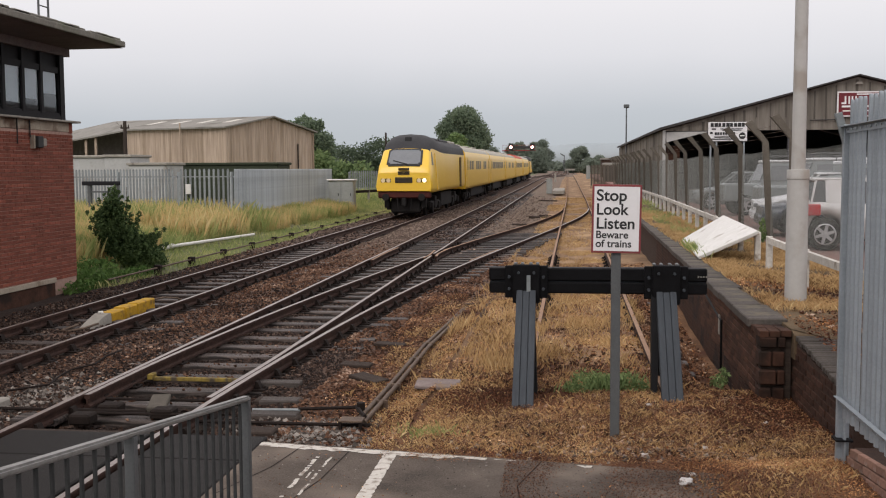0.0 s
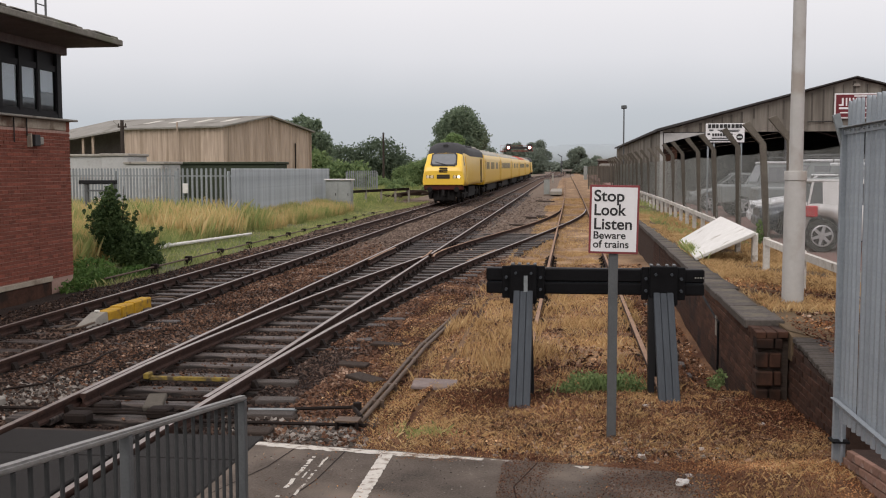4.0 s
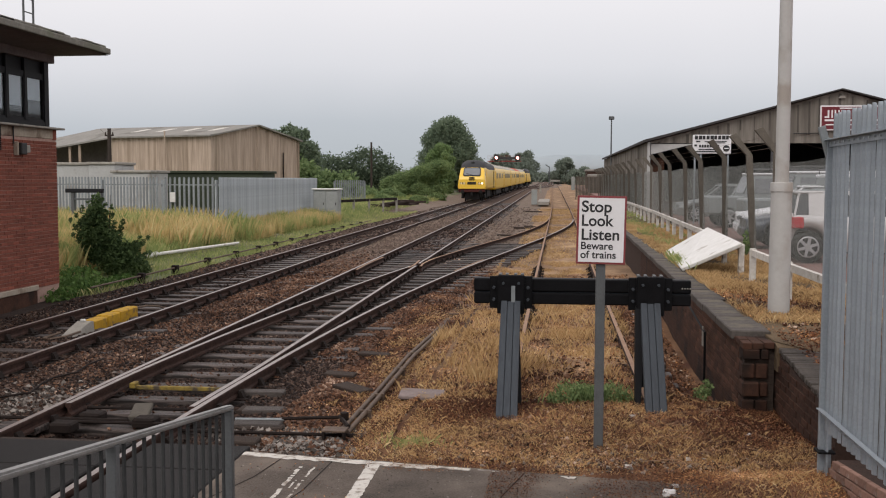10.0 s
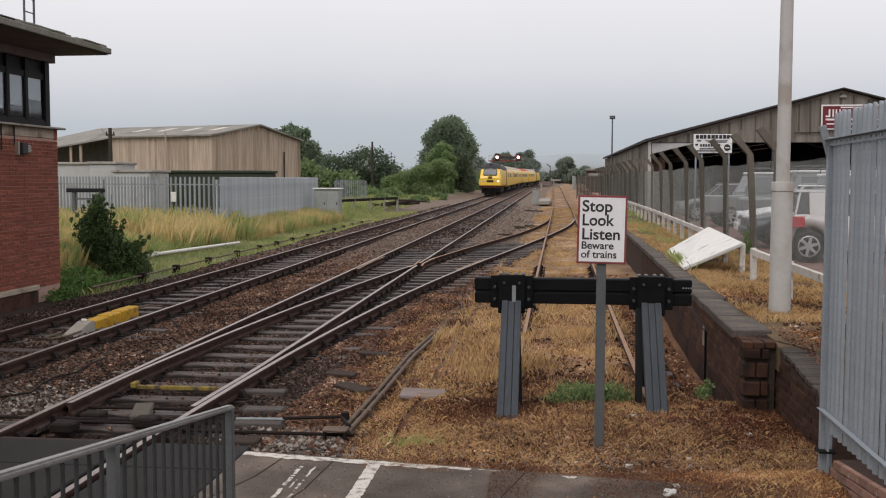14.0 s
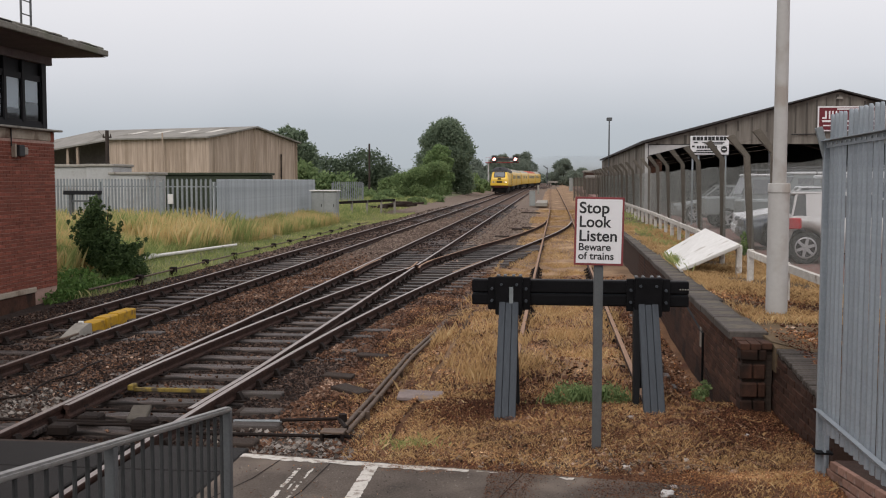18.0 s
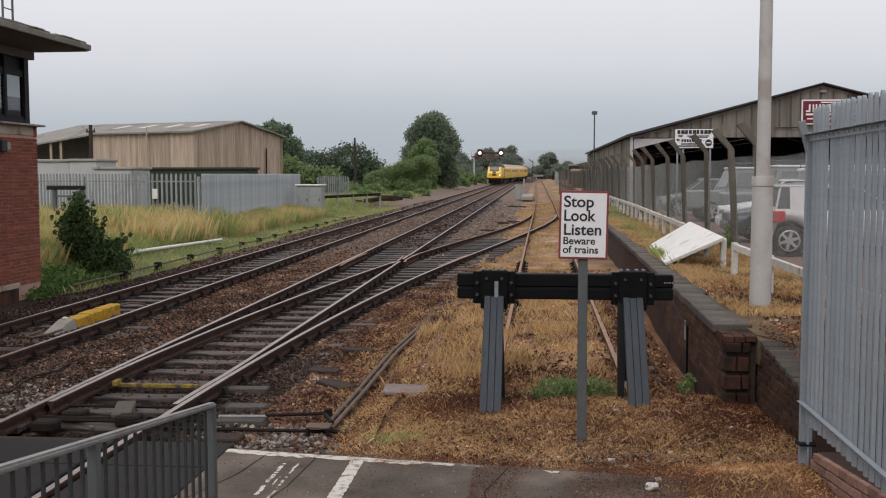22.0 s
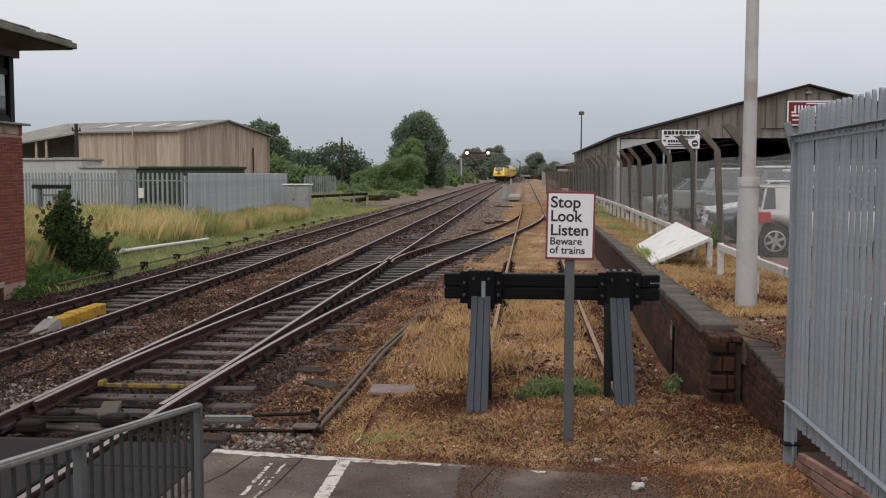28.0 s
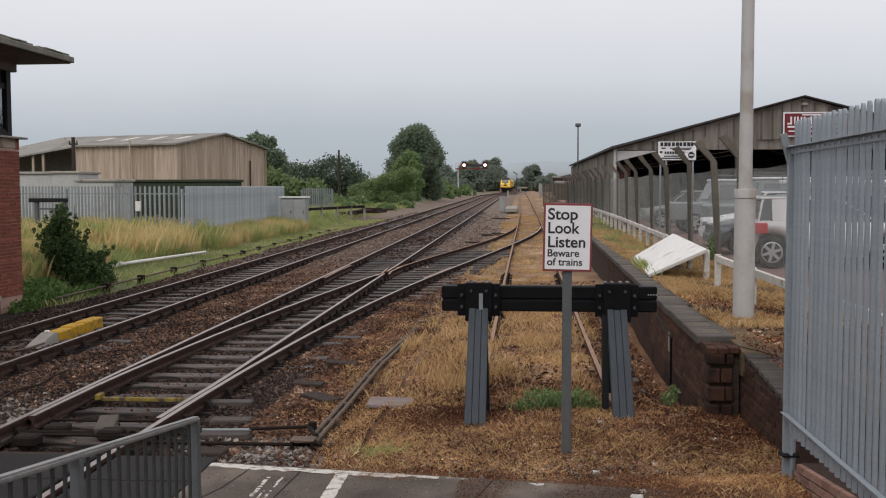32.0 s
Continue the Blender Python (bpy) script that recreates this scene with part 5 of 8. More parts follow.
# ---- vehicles in the yard ----
def wheel(parent, x, y, z, r, side):
    """A road wheel on an axle along local y."""
    bm = B()
    w = 0.2
    rings = []
    for rr, yy in ((r * 0.62, -w / 2), (r * 0.93, -w / 2), (r, -w / 2 + 0.03), (r, w / 2 - 0.03), (r * 0.93, w / 2), (r * 0.62, w / 2)):
        rings.append([(x + rr * math.cos(a * math.tau / 24), y + yy, z + rr * math.sin(a * math.tau / 24)) for a in range(24)])
    loft(bm, rings, cap0=False, cap1=False)
    wh = part("wheel", bm, M_TYRE, parent, "black tyre")
    bm = B()
    yo = y + side * 0.075
    tube(bm, (x, yo - 0.02, z), (x, yo + 0.02, z), r * 0.16, n=12)
    for i in range(6):
        a = i * math.tau / 6 + 0.3
        d, e = Vector((math.cos(a), 0, math.sin(a))), Vector((-math.sin(a), 0, math.cos(a)))
        c = Vector((x, yo, z))
        pts = [c + d * r * 0.1 - e * r * 0.10, c + d * r * 0.62 - e * r * 0.075, c + d * r * 0.62 + e * r * 0.075, c + d * r * 0.1 + e * r * 0.10]
        lo = [bm.verts.new(p - Vector((0, side * 0.02, 0))) for p in pts]
        hi = [bm.verts.new(p + Vector((0, side * 0.015, 0))) for p in pts]
        bm.faces.new(lo), bm.faces.new(hi)
        for k in range(4):
            bm.faces.new((lo[k], lo[(k + 1) % 4], hi[(k + 1) % 4], hi[k]))
    ring = []
    for rr, yy in ((r * 0.58, -0.03), (r * 0.66, -0.03), (r * 0.66, 0.03), (r * 0.58, 0.03)):
        ring.append([(x + rr * math.cos(a * math.tau / 24), yo + yy, z + rr * math.sin(a * math.tau / 24)) for a in range(24)])
    loft(bm, ring + [ring[0]], cap0=False, cap1=False)
    part("alloy_rim", bm, M_ALLOY, wh, "spoked alloy rim")
    bm = B()
    tube(bm, (x, y - 0.05, z), (x, y + 0.05, z), r * 0.6, n=16)
    part("brake_drum", bm, M_UNDER, wh)


def car(label, at, paint, length=4.1, width=1.72, height=1.62, r=0.34, belt_at=0.60, group="parked cars", tail=0.42, lamp=0.17, pillars=((0.0, 0.30), (0.30, 0.05), (0.62, 0.05), (1.0, 0.05))):
    """A parked hatchback; its front points along local +x."""
    c = thing("car", label, "car", group, at=at)
    L, W, H = length, width / 2, height
    hood = H * belt_at
    low = 0.24
    xr, xf = -L / 2, L / 2
    axle = (xr + 0.40, xf - 0.78)

    def arch(x):
        for a in axle:
            d = abs(x - a)
            if d < r + 0.07:
                return r + math.sqrt(max(0, (r + 0.07) ** 2 - d * d))
        return low
    # lower body along x
    bm = B()
    xs = sorted(set([xr, xr + 0.06, xr + 0.16] + [xr + 0.2 + i * (L - 0.4) / 44 for i in range(45)] + [xf - 0.16, xf - 0.05, xf]))
    rings = []
    for x in xs:
        t = (x - xr) / L
        end = min(1.0, min(x - xr, xf - x) / 0.35)
        w = W * (0.86 + 0.14 * math.sqrt(max(0.0, end)))
        belt = hood + 0.05 * smooth01(1 - (x - xr) / 0.8) - (0.14 * smooth01((x - (xf - 1.15)) / 1.1))
        lo = arch(x) if end > 0.2 else low + 0.1
        mid = (lo + belt) / 2
        rings.append([(x, -w * 0.94, lo), (x, -w, mid), (x, -w * 0.95, belt - 0.05), (x, -w * 0.86, belt), (x, w * 0.86, belt), (x, w * 0.95, belt - 0.05), (x, w, mid), (x, w * 0.94, lo)])
    loft(bm, rings)
    part("body", bm, paint, c)
    # glasshouse
    bm = B()
    gx = [xr + 0.10, xr + tail, xf - 1.75, xf - 0.98]
    zz = [hood + 0.0, H - 0.04, H - 0.03, hood - 0.02]
    wb, wt = W * 0.9, W * 0.72
    base = [(gx[0], hood - 0.02), (gx[3], hood - 0.06)]
    lowr = [(gx[0], -wb, hood - 0.02), (gx[3], -wb, hood - 0.06), (gx[3], wb, hood - 0.06), (gx[0], wb, hood - 0.02)]
    topr = [(gx[1], -wt, H - 0.06), (gx[2], -wt, H - 0.05), (gx[2], wt, H - 0.05), (gx[1], wt, H - 0.06)]
    loft(bm, [lowr, topr], smooth=False)
    part("glasshouse", bm, M_CARGLASS, c, "dark glass")
    bm = B()
    box(bm, gx[1] - 0.08, gx[2] + 0.08, -wt - 0.02, wt + 0.02, H - 0.07, H, bevel=0.03)
    part("roof", bm, paint, c)
    for f0, w in pillars:
        for sd in (-1, 1):
            bm = B()
            xb = gx[0] + (gx[3] - gx[0]) * f0
            xt = gx[1] + (gx[2] - gx[1]) * f0
            back = w * 0.5 if tail > 0.3 else 0.0
            loft(bm, [[(xb - back, sd * (wb + 0.012), hood - 0.05), (xb + w, sd * (wb + 0.012), hood - 0.05), (xb + w, sd * (wb - 0.05), hood - 0.05), (xb - back, sd * (wb - 0.05), hood - 0.05)],
                      [(xt - back, sd * (wt + 0.012), H - 0.04), (xt + w, sd * (wt + 0.012), H - 0.04), (xt + w, sd * (wt - 0.05), H - 0.04), (xt - back, sd * (wt - 0.05), H - 0.04)]], smooth=False)
            part("pillar", bm, paint, c)
    for sd in (-1, 1):
        bm = B()
        box(bm, xr - 0.01, xr + lamp, sd * W * 0.95 - 0.09, sd * W * 0.95 + 0.03, hood - 0.26, hood - 0.03, bevel=0.02)
        part("tail_lamp", bm, M_TAIL, c, "red tail lamp")
        bm = B()
        box(bm, xf - 0.22, xf - 0.015, sd * W * 0.80 - 0.14, sd * W * 0.80 + 0.10, hood - 0.34, hood - 0.20, bevel=0.03)
        part("headlamp", bm, M_TGLASS, c, "clear headlamp")
        bm = B()
        tube(bm, (xr + 0.15, sd * wt * 0.95, H - 0.01), (gx[2], sd * wt * 0.95, H + 0.03), 0.018, n=6)
        part("roof_bar", bm, M_GREYVAN, c)
        for a in axle:
            wheel(c, a, sd * (W - 0.11), r, r, sd)
    bm = B()
    box(bm, xr - 0.05, xr + 0.12, -W * 0.9, W * 0.9, 0.3, 0.52, bevel=0.04)
    part("rear_bumper", bm, paint, c)
    bm = B()
    box(bm, xf - 0.12, xf + 0.05, -W * 0.9, W * 0.9, 0.28, 0.52, bevel=0.04)
    part("front_bumper", bm, paint, c)
    bm = B()
    box(bm, xr + 0.3, xf - 0.3, -W * 0.8, W * 0.8, 0.2, 0.4)
    part("underside", bm, M_UNDER, c)
    return c


def van(label, at, paint, length=4.9, width=1.9, height=2.1):
    c = thing("van", label, "van", "parked vans", at=at)
    W = width / 2
    bm = B()
    prof = [(-length / 2, 0.35), (length / 2 - 0.05, 0.35), (length / 2, 0.6), (length / 2 - 0.08, 1.05), (length / 2 - 0.75, 1.2), (length / 2 - 1.45, height - 0.08), (length / 2 - 1.8, height), (-length / 2 + 0.1, height), (-length / 2, height - 0.15)]
    prism(bm, prof, -W, W, "y")
    bmesh.ops.bevel(bm, geom=[e for e in bm.edges], offset=0.05, segments=2, affect="EDGES")
    part("body", bm, paint, c)
    for sd in (-1, 1):
        bm = B()
        prism(bm, [(length / 2 - 1.0, 1.22), (length / 2 - 1.5, height - 0.22), (length / 2 - 2.3, height - 0.22), (length / 2 - 2.3, 1.22)], sd * W - 0.01, sd * W + 0.012, "y")
        part("side_window", bm, M_TGLASS, c)
        bm = B()
        box(bm, -length / 2 + 0.4, length / 2 - 2.5, sd * W - 0.01, sd * W + 0.012, 1.25, height - 0.25, bevel=0.01)
        part("side_window", bm, M_TGLASS, c)
        for x in (-length / 2 + 0.9, length / 2 - 0.9):
            wheel(c, x, sd * (W - 0.1), 0.34, 0.34, sd)
    bm = B()
    q = [(length / 2 - 0.72, 1.24), (length / 2 - 1.40, height - 0.16)]
    vs = [bm.verts.new(p) for p in ((q[0][0] + 0.03, -W * 0.85, q[0][1]), (q[0][0] + 0.03, W * 0.85, q[0][1]), (q[1][0] + 0.03, W * 0.8, q[1][1]), (q[1][0] + 0.03, -W * 0.8, q[1][1]))]
    bm.faces.new(vs)
    bmesh.ops.solidify(bm, geom=list(bm.faces), thickness=0.02)
    part("windscreen", bm, M_TGLASS, c)
    return c


def off_roader(label, at, paint, length=4.5, width=1.78, height=2.0):
    """A boxy off-road car with upright glass and a roof rack; its front points along local +x."""
    c = thing("off_road_car", label, "car", "parked off-road cars", at=at)
    W, L = width / 2, length / 2
    bm = B()
    box(bm, -L, L, -W, W, 0.48, 1.12, bevel=0.05)
    part("body", bm, paint, c)
    bm = B()
    loft(bm, [[(-L + 0.02, -W + 0.03, 1.10), (L - 1.25, -W + 0.03, 1.10), (L - 1.25, W - 0.03, 1.10), (-L + 0.02, W - 0.03, 1.10)],
              [(-L + 0.10, -W + 0.14, height - 0.08), (L - 1.55, -W + 0.14, height - 0.08), (L - 1.55, W - 0.14, height - 0.08), (-L + 0.10, W - 0.14, height - 0.08)]], smooth=False)
    part("cabin", bm, paint, c)
    bm = B()
    box(bm, -L + 0.06, L - 1.50, -W + 0.10, W - 0.10, height - 0.09, height, bevel=0.03)
    part("roof", bm, M_WHITECAR, c, "pale roof")
    for sd in (-1, 1):
        for x0, x1 in ((-L + 0.18, -L + 1.05), (-L + 1.18, -L + 2.0), (-L + 2.12, L - 1.62)):
            bm = B()
            lo, hi = sd * (W - 0.035), sd * (W - 0.115)
            loft(bm, [[(x0, lo + sd * 0.012, 1.22), (x1, lo + sd * 0.012, 1.22), (x1, lo - sd * 0.03, 1.22), (x0, lo - sd * 0.03, 1.22)],
                      [(x0 + 0.03, hi + sd * 0.012, height - 0.20), (x1 - 0.03, hi + sd * 0.012, height - 0.20), (x1 - 0.03, hi - sd * 0.03, height - 0.20), (x0 + 0.03, hi - sd * 0.03, height - 0.20)]], smooth=False)
            part("side_window", bm, M_TGLASS, c, "grey side window")
        for x in (-L + 0.85, L - 0.75):
            wheel(c, x, sd * (W - 0.1), 0.38, 0.38, sd)
        bm = B()
        tube(bm, (-L + 0.1, sd * (W - 0.16), height + 0.14), (L - 1.6, sd * (W - 0.16), height + 0.14), 0.02, n=6)
        for k in range(4):
            x = -L + 0.15 + k * (2 * L - 1.9) / 3
            tube(bm, (x, sd * (W - 0.16), height - 0.02), (x, sd * (W - 0.16), height + 0.14), 0.014, n=5)
        part("rack_side", bm, M_GREYPAINT, c)
    for k in range(6):
        bm = B()
        x = -L + 0.15 + k * (2 * L - 1.9) / 5
        tube(bm, (x, -W + 0.16, height + 0.13), (x, W - 0.16, height + 0.13), 0.014, n=5)
        part("rack_bar", bm, M_GREYPAINT, c)
    bm = B()
    box(bm, -0.012, 0.012, -W + 0.18, W - 0.18, -0.32, 0.32, pose(L - 1.385, 0, 1.52, 0, -22, 0))
    part("windscreen", bm, M_TGLASS, c)
    return c


def build_vehicles():
    car("silver tall hatchback parked tail towards the wire fence", pose(6.556, 22.12, DOCK, 0, 0, -3), M_SILVER, 3.5, 1.66, 1.48, 0.335, 0.66, tail=0.22, lamp=0.30, pillars=((0.0, 0.04), (0.13, 0.34), (0.62, 0.05), (1.0, 0.05)))
    car("white hatchback parked behind the wire fence", pose(7.2, 29.2, DOCK, 0, 0, 172), M_WHITECAR, 4.2, 1.75, 1.55, 0.32)
    car("dark blue car parked close behind the wire fence", pose(6.9, 26.2, DOCK, 0, 0, 176), M_NAVY, 4.3, 1.75, 1.45, 0.32)
    off_roader("grey boxy off-road car with a roof rack in the yard", pose(8.1, 32.6, DOCK, 0, 0, 178), M_GREYVAN, 4.6, 1.8, 1.98)
    off_roader("grey boxy off-road car with a roof rack in the yard", pose(9.4, 28.6, DOCK, 0, 0, 2), M_GREYVAN, 4.4, 1.8, 1.86)
    off_roader("grey boxy off-road car with a roof rack in the yard", pose(7.6, 37.8, DOCK, 0, 0, 182), M_GREYVAN, 4.4, 1.78, 1.95)
    car("grey hatchback parked far back in the yard", pose(7.0, 43.0, DOCK, 0, 0, 178), M_GREYVAN, 4.0, 1.7, 1.5, 0.32)
    van("grey van with dark windows in the yard", pose(13.0, 34.0, DOCK, 0, 0, 0), M_GREYVAN, 5.2, 1.95, 2.2)


build_vehicles()


# ---- the open shed and signboards ----
def corrugated(bm, p0, p1, z0a, z1a, z0b, z1b, pitch=0.34, depth=0.05, out=(0, -1)):
    """A wall of ribbed sheet between two plan points, its top and foot sloping from a to b."""
    a, b = Vector(p0), Vector(p1)
    ln = (b - a).length
    n = max(2, int(ln / pitch * 4))
    low, high = [], []
    for i in range(n + 1):
        t = i / n
        p = a + (b - a) * t
        d = depth * (1, 1, 0, 0)[i % 4]
        x, y = p.x + out[0] * d, p.y + out[1] * d
        low.append(bm.verts.new((x, y, z0a + (z0b - z0a) * t)))
        high.append(bm.verts.new((x, y, z1a + (z1b - z1a) * t)))
    for i in range(n):
        bm.faces.new((low[i], low[i + 1], high[i + 1], high[i]))


def build_shed():
    s = thing("open_shed", "wide grey open-fronted shed with stained cladding", "building")
    Y, x0, xm, x1 = 52.0, 4.72, 13.92, 23.1
    ze, za, zo = 4.30, 6.78, 4.24
    Yb = 97.0
    for xa, za_, xb, zb_ in ((x0, ze, xm, za), (xm, za, x1, ze)):
        bm = B()
        corrugated(bm, (xa, Y), (xb, Y), zo, za_, zo, zb_, 0.9, 0.05)
        part("gable_cladding", bm, M_CLADGREY, s)
        bm = B()
        loft(bm, [[(xa - (0.25 if xa == x0 else 0), y, za_ - (0.07 if xa == x0 else 0) + 0.05), (xb + (0.25 if xb == x1 else 0), y, zb_ - (0.07 if xb == x1 else 0) + 0.05), (xb + (0.25 if xb == x1 else 0), y, zb_ + 0.11), (xa - (0.25 if xa == x0 else 0), y, za_ + 0.11)] for y in (Y - 0.35, Yb)], smooth=False)
        part("roof", bm, M_ROOFDARK, s, "dark sheet roof")
    bm = B()
    corrugated(bm, (x0, Yb), (x0, Y), DOCK + 1.9, ze, DOCK + 1.9, ze, 0.9, 0.05, (-1, 0))
    part("side_cladding", bm, M_CLADGREY, s)
    bm = B()
    box(bm, x0 + 0.1, x0 + 0.3, Y + 6, Yb, DOCK, DOCK + 2.0)
    part("side_plinth", bm, M_OLDMORTAR, s)
    for i in range(9):
        bm = B()
        y = Y + i * 5.4
        box(bm, x0 - 0.08, x0 + 0.06, y - 0.09, y + 0.09, DOCK, ze, bevel=0.01)
        part("column", bm, M_CLADGREY if i else M_WHITEBLD, s)
    # these columns share the interior's shade colour
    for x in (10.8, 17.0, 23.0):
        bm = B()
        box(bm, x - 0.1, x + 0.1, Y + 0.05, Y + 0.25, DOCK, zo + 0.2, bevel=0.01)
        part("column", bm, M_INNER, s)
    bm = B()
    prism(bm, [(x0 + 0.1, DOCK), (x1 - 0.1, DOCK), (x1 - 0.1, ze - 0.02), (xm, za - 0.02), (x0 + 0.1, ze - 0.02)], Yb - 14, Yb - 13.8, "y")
    part("back_wall", bm, M_INNER, s, "back wall darkened for the shed's inner shade")
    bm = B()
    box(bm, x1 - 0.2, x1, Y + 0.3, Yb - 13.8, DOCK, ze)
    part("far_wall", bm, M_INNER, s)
    for i in range(30):
        bm = B()
        rx = x0 + 0.5 + i * 0.59 + 0.2 * math.sin(i * 7.0)
        top = ze + (rx - x0) / (xm - x0) * (za - ze) if rx < xm else ze + (x1 - rx) / (x1 - xm) * (za - ze)
        rr = random.Random(i)
        w, dz = rr.uniform(0.015, 0.07), rr.uniform(0.3, 1.0)
        box(bm, rx - w, rx + w, Y - 0.062, Y - 0.056, max(zo, top - 0.1 - (top - zo) * dz), top - 0.12)
        part("rain_stain", bm, M_CLADSTAIN, s, "dark rain stain")
    bm = B()
    prism(bm, [(x0 + 0.1, ze - 0.1), (x0 + 2.2, ze - 0.1), (x0 + 0.1, ze - 0.62)], Y - 0.03, Y + 0.02, "y")
    part("gusset", bm, M_WHITEBLD, s, "pale bracket under the eave")
    bm = B()
    box(bm, x0 + 0.15, x0 + 0.8, Y + 0.4, Y + 0.6, DOCK, DOCK + 2.8)
    part("red_panel", bm, M_OLDBRICK, s, "dull red door panel")
    # board on the gable, its writing as bars
    g = thing("maroon_signboard", "maroon signboard with pale lettering on the shed gable", "sign")
    bm = B()
    box(bm, 12.94, 16.14, Y - 0.16, Y - 0.10, 4.85, 6.07, bevel=0.01)
    part("board", bm, M_SIGNWHITE, g)
    bm = B()
    box(bm, 13.01, 16.07, Y - 0.175, Y - 0.155, 4.92, 6.0)
    part("panel", bm, M_SIGNMAROON, g)
    bars = [(13.85, 15.4, 5.90, 0.06), (13.15, 14.1, 5.30, 0.09), (14.2, 15.0, 5.30, 0.09), (15.1, 15.9, 5.30, 0.09), (13.2, 15.8, 5.10, 0.06)]
    for i in range(9):
        x = 13.14 + i * 0.32
        bars += [(x, x + 0.07, 5.46, 0.38), (x + 0.15, x + 0.22, 5.46, 0.38)] if i % 3 else [(x, x + 0.22, 5.46, 0.08), (x + 0.14, x + 0.22, 5.54, 0.30)]
    for xa, xb, z, h in bars:
        bm = B()
        box(bm, xa, xb, Y - 0.19, Y - 0.172, z, z + h)
        part("lettering_bar", bm, M_SIGNWHITE, g)
    # free-standing board in the yard
    f = thing("yard_signboard", "white signboard with black lettering on thin posts", "sign")
    Yf = 40.0
    bm = B()
    box(bm, 5.28, 6.72, Yf, Yf + 0.05, 3.42, 4.14, bevel=0.01)
    part("board", bm, M_SIGNWHITE, f)
    for x in (5.38, 5.6, 6.62):
        bm = B()
        box(bm, x - 0.03, x + 0.03, Yf + 0.06, Yf + 0.12, DOCK, 4.0)
        part("post", bm, M_GALV, f)
    bars = [(5.36 + i * 0.145, 5.36 + i * 0.145 + (0.11, 0.125, 0.10)[i % 3], 3.965, 0.145) for i in range(9)]
    bars += [(5.40, 5.56, 3.86, 0.05), (5.72, 6.55, 3.87, 0.03), (5.80, 6.5, 3.82, 0.025), (5.34, 5.44, 3.70, 0.07)]
    bars += [(5.52 + i * 0.098, 5.59 + i * 0.098, 3.66, 0.10) for i in range(8)]
    bars += [(5.50, 6.30, 3.56, 0.04), (5.36, 6.20, 3.48, 0.04)]
    for xa, xb, z, h in bars:
        bm = B()
        box(bm, xa, xb, Yf - 0.02, Yf - 0.003, z, z + h)
        part("lettering_bar", bm, M_SIGNBLACK, f)
    bm = B()
    tube(bm, (6.54, Yf - 0.02, 3.62), (6.54, Yf - 0.002, 3.62), 0.125, n=16)
    mark = part("round_mark", bm, M_SIGNBLACK, f)
    bm = B()
    box(bm, 6.46, 6.62, Yf - 0.024, Yf - 0.019, 3.60, 3.64)
    part("mark_bar", bm, M_SIGNWHITE, mark, "white bar across the mark")
    # vent and bracket on the gable
    v = thing("gable_vent", "small pale vent hood high on the shed gable", "vent")
    bm = B()
    prism(bm, [(13.80, 6.42), (14.12, 6.42), (14.06, 6.53), (13.86, 6.53)], Y - 0.20, Y - 0.045, "y")
    part("hood", bm, M_WHITEBLD, v)
    bm = B()
    tube(bm, (11.7, Y - 0.12, 4.70), (12.9, Y - 0.12, 4.72), 0.03, n=6)
    part("bracket_rod", bm, M_ROOFDARK, s, "thin dark rod on the gable")
    # yard lamp
    l = thing("yard_lamp", "slim dark lamp post with a boxy head", "lamp post")
    bm = B()
    tube(bm, (4.54, 83, DOCK), (4.54, 83, 7.3), 0.075, 0.05, n=8)
    part("pole", bm, M_GREYPAINT, l)
    bm = B()
    box(bm, 4.32, 4.76, 82.85, 83.15, 7.2, 7.48, bevel=0.04)
    part("lamp_head", bm, M_GREYPAINT, l)


build_shed()


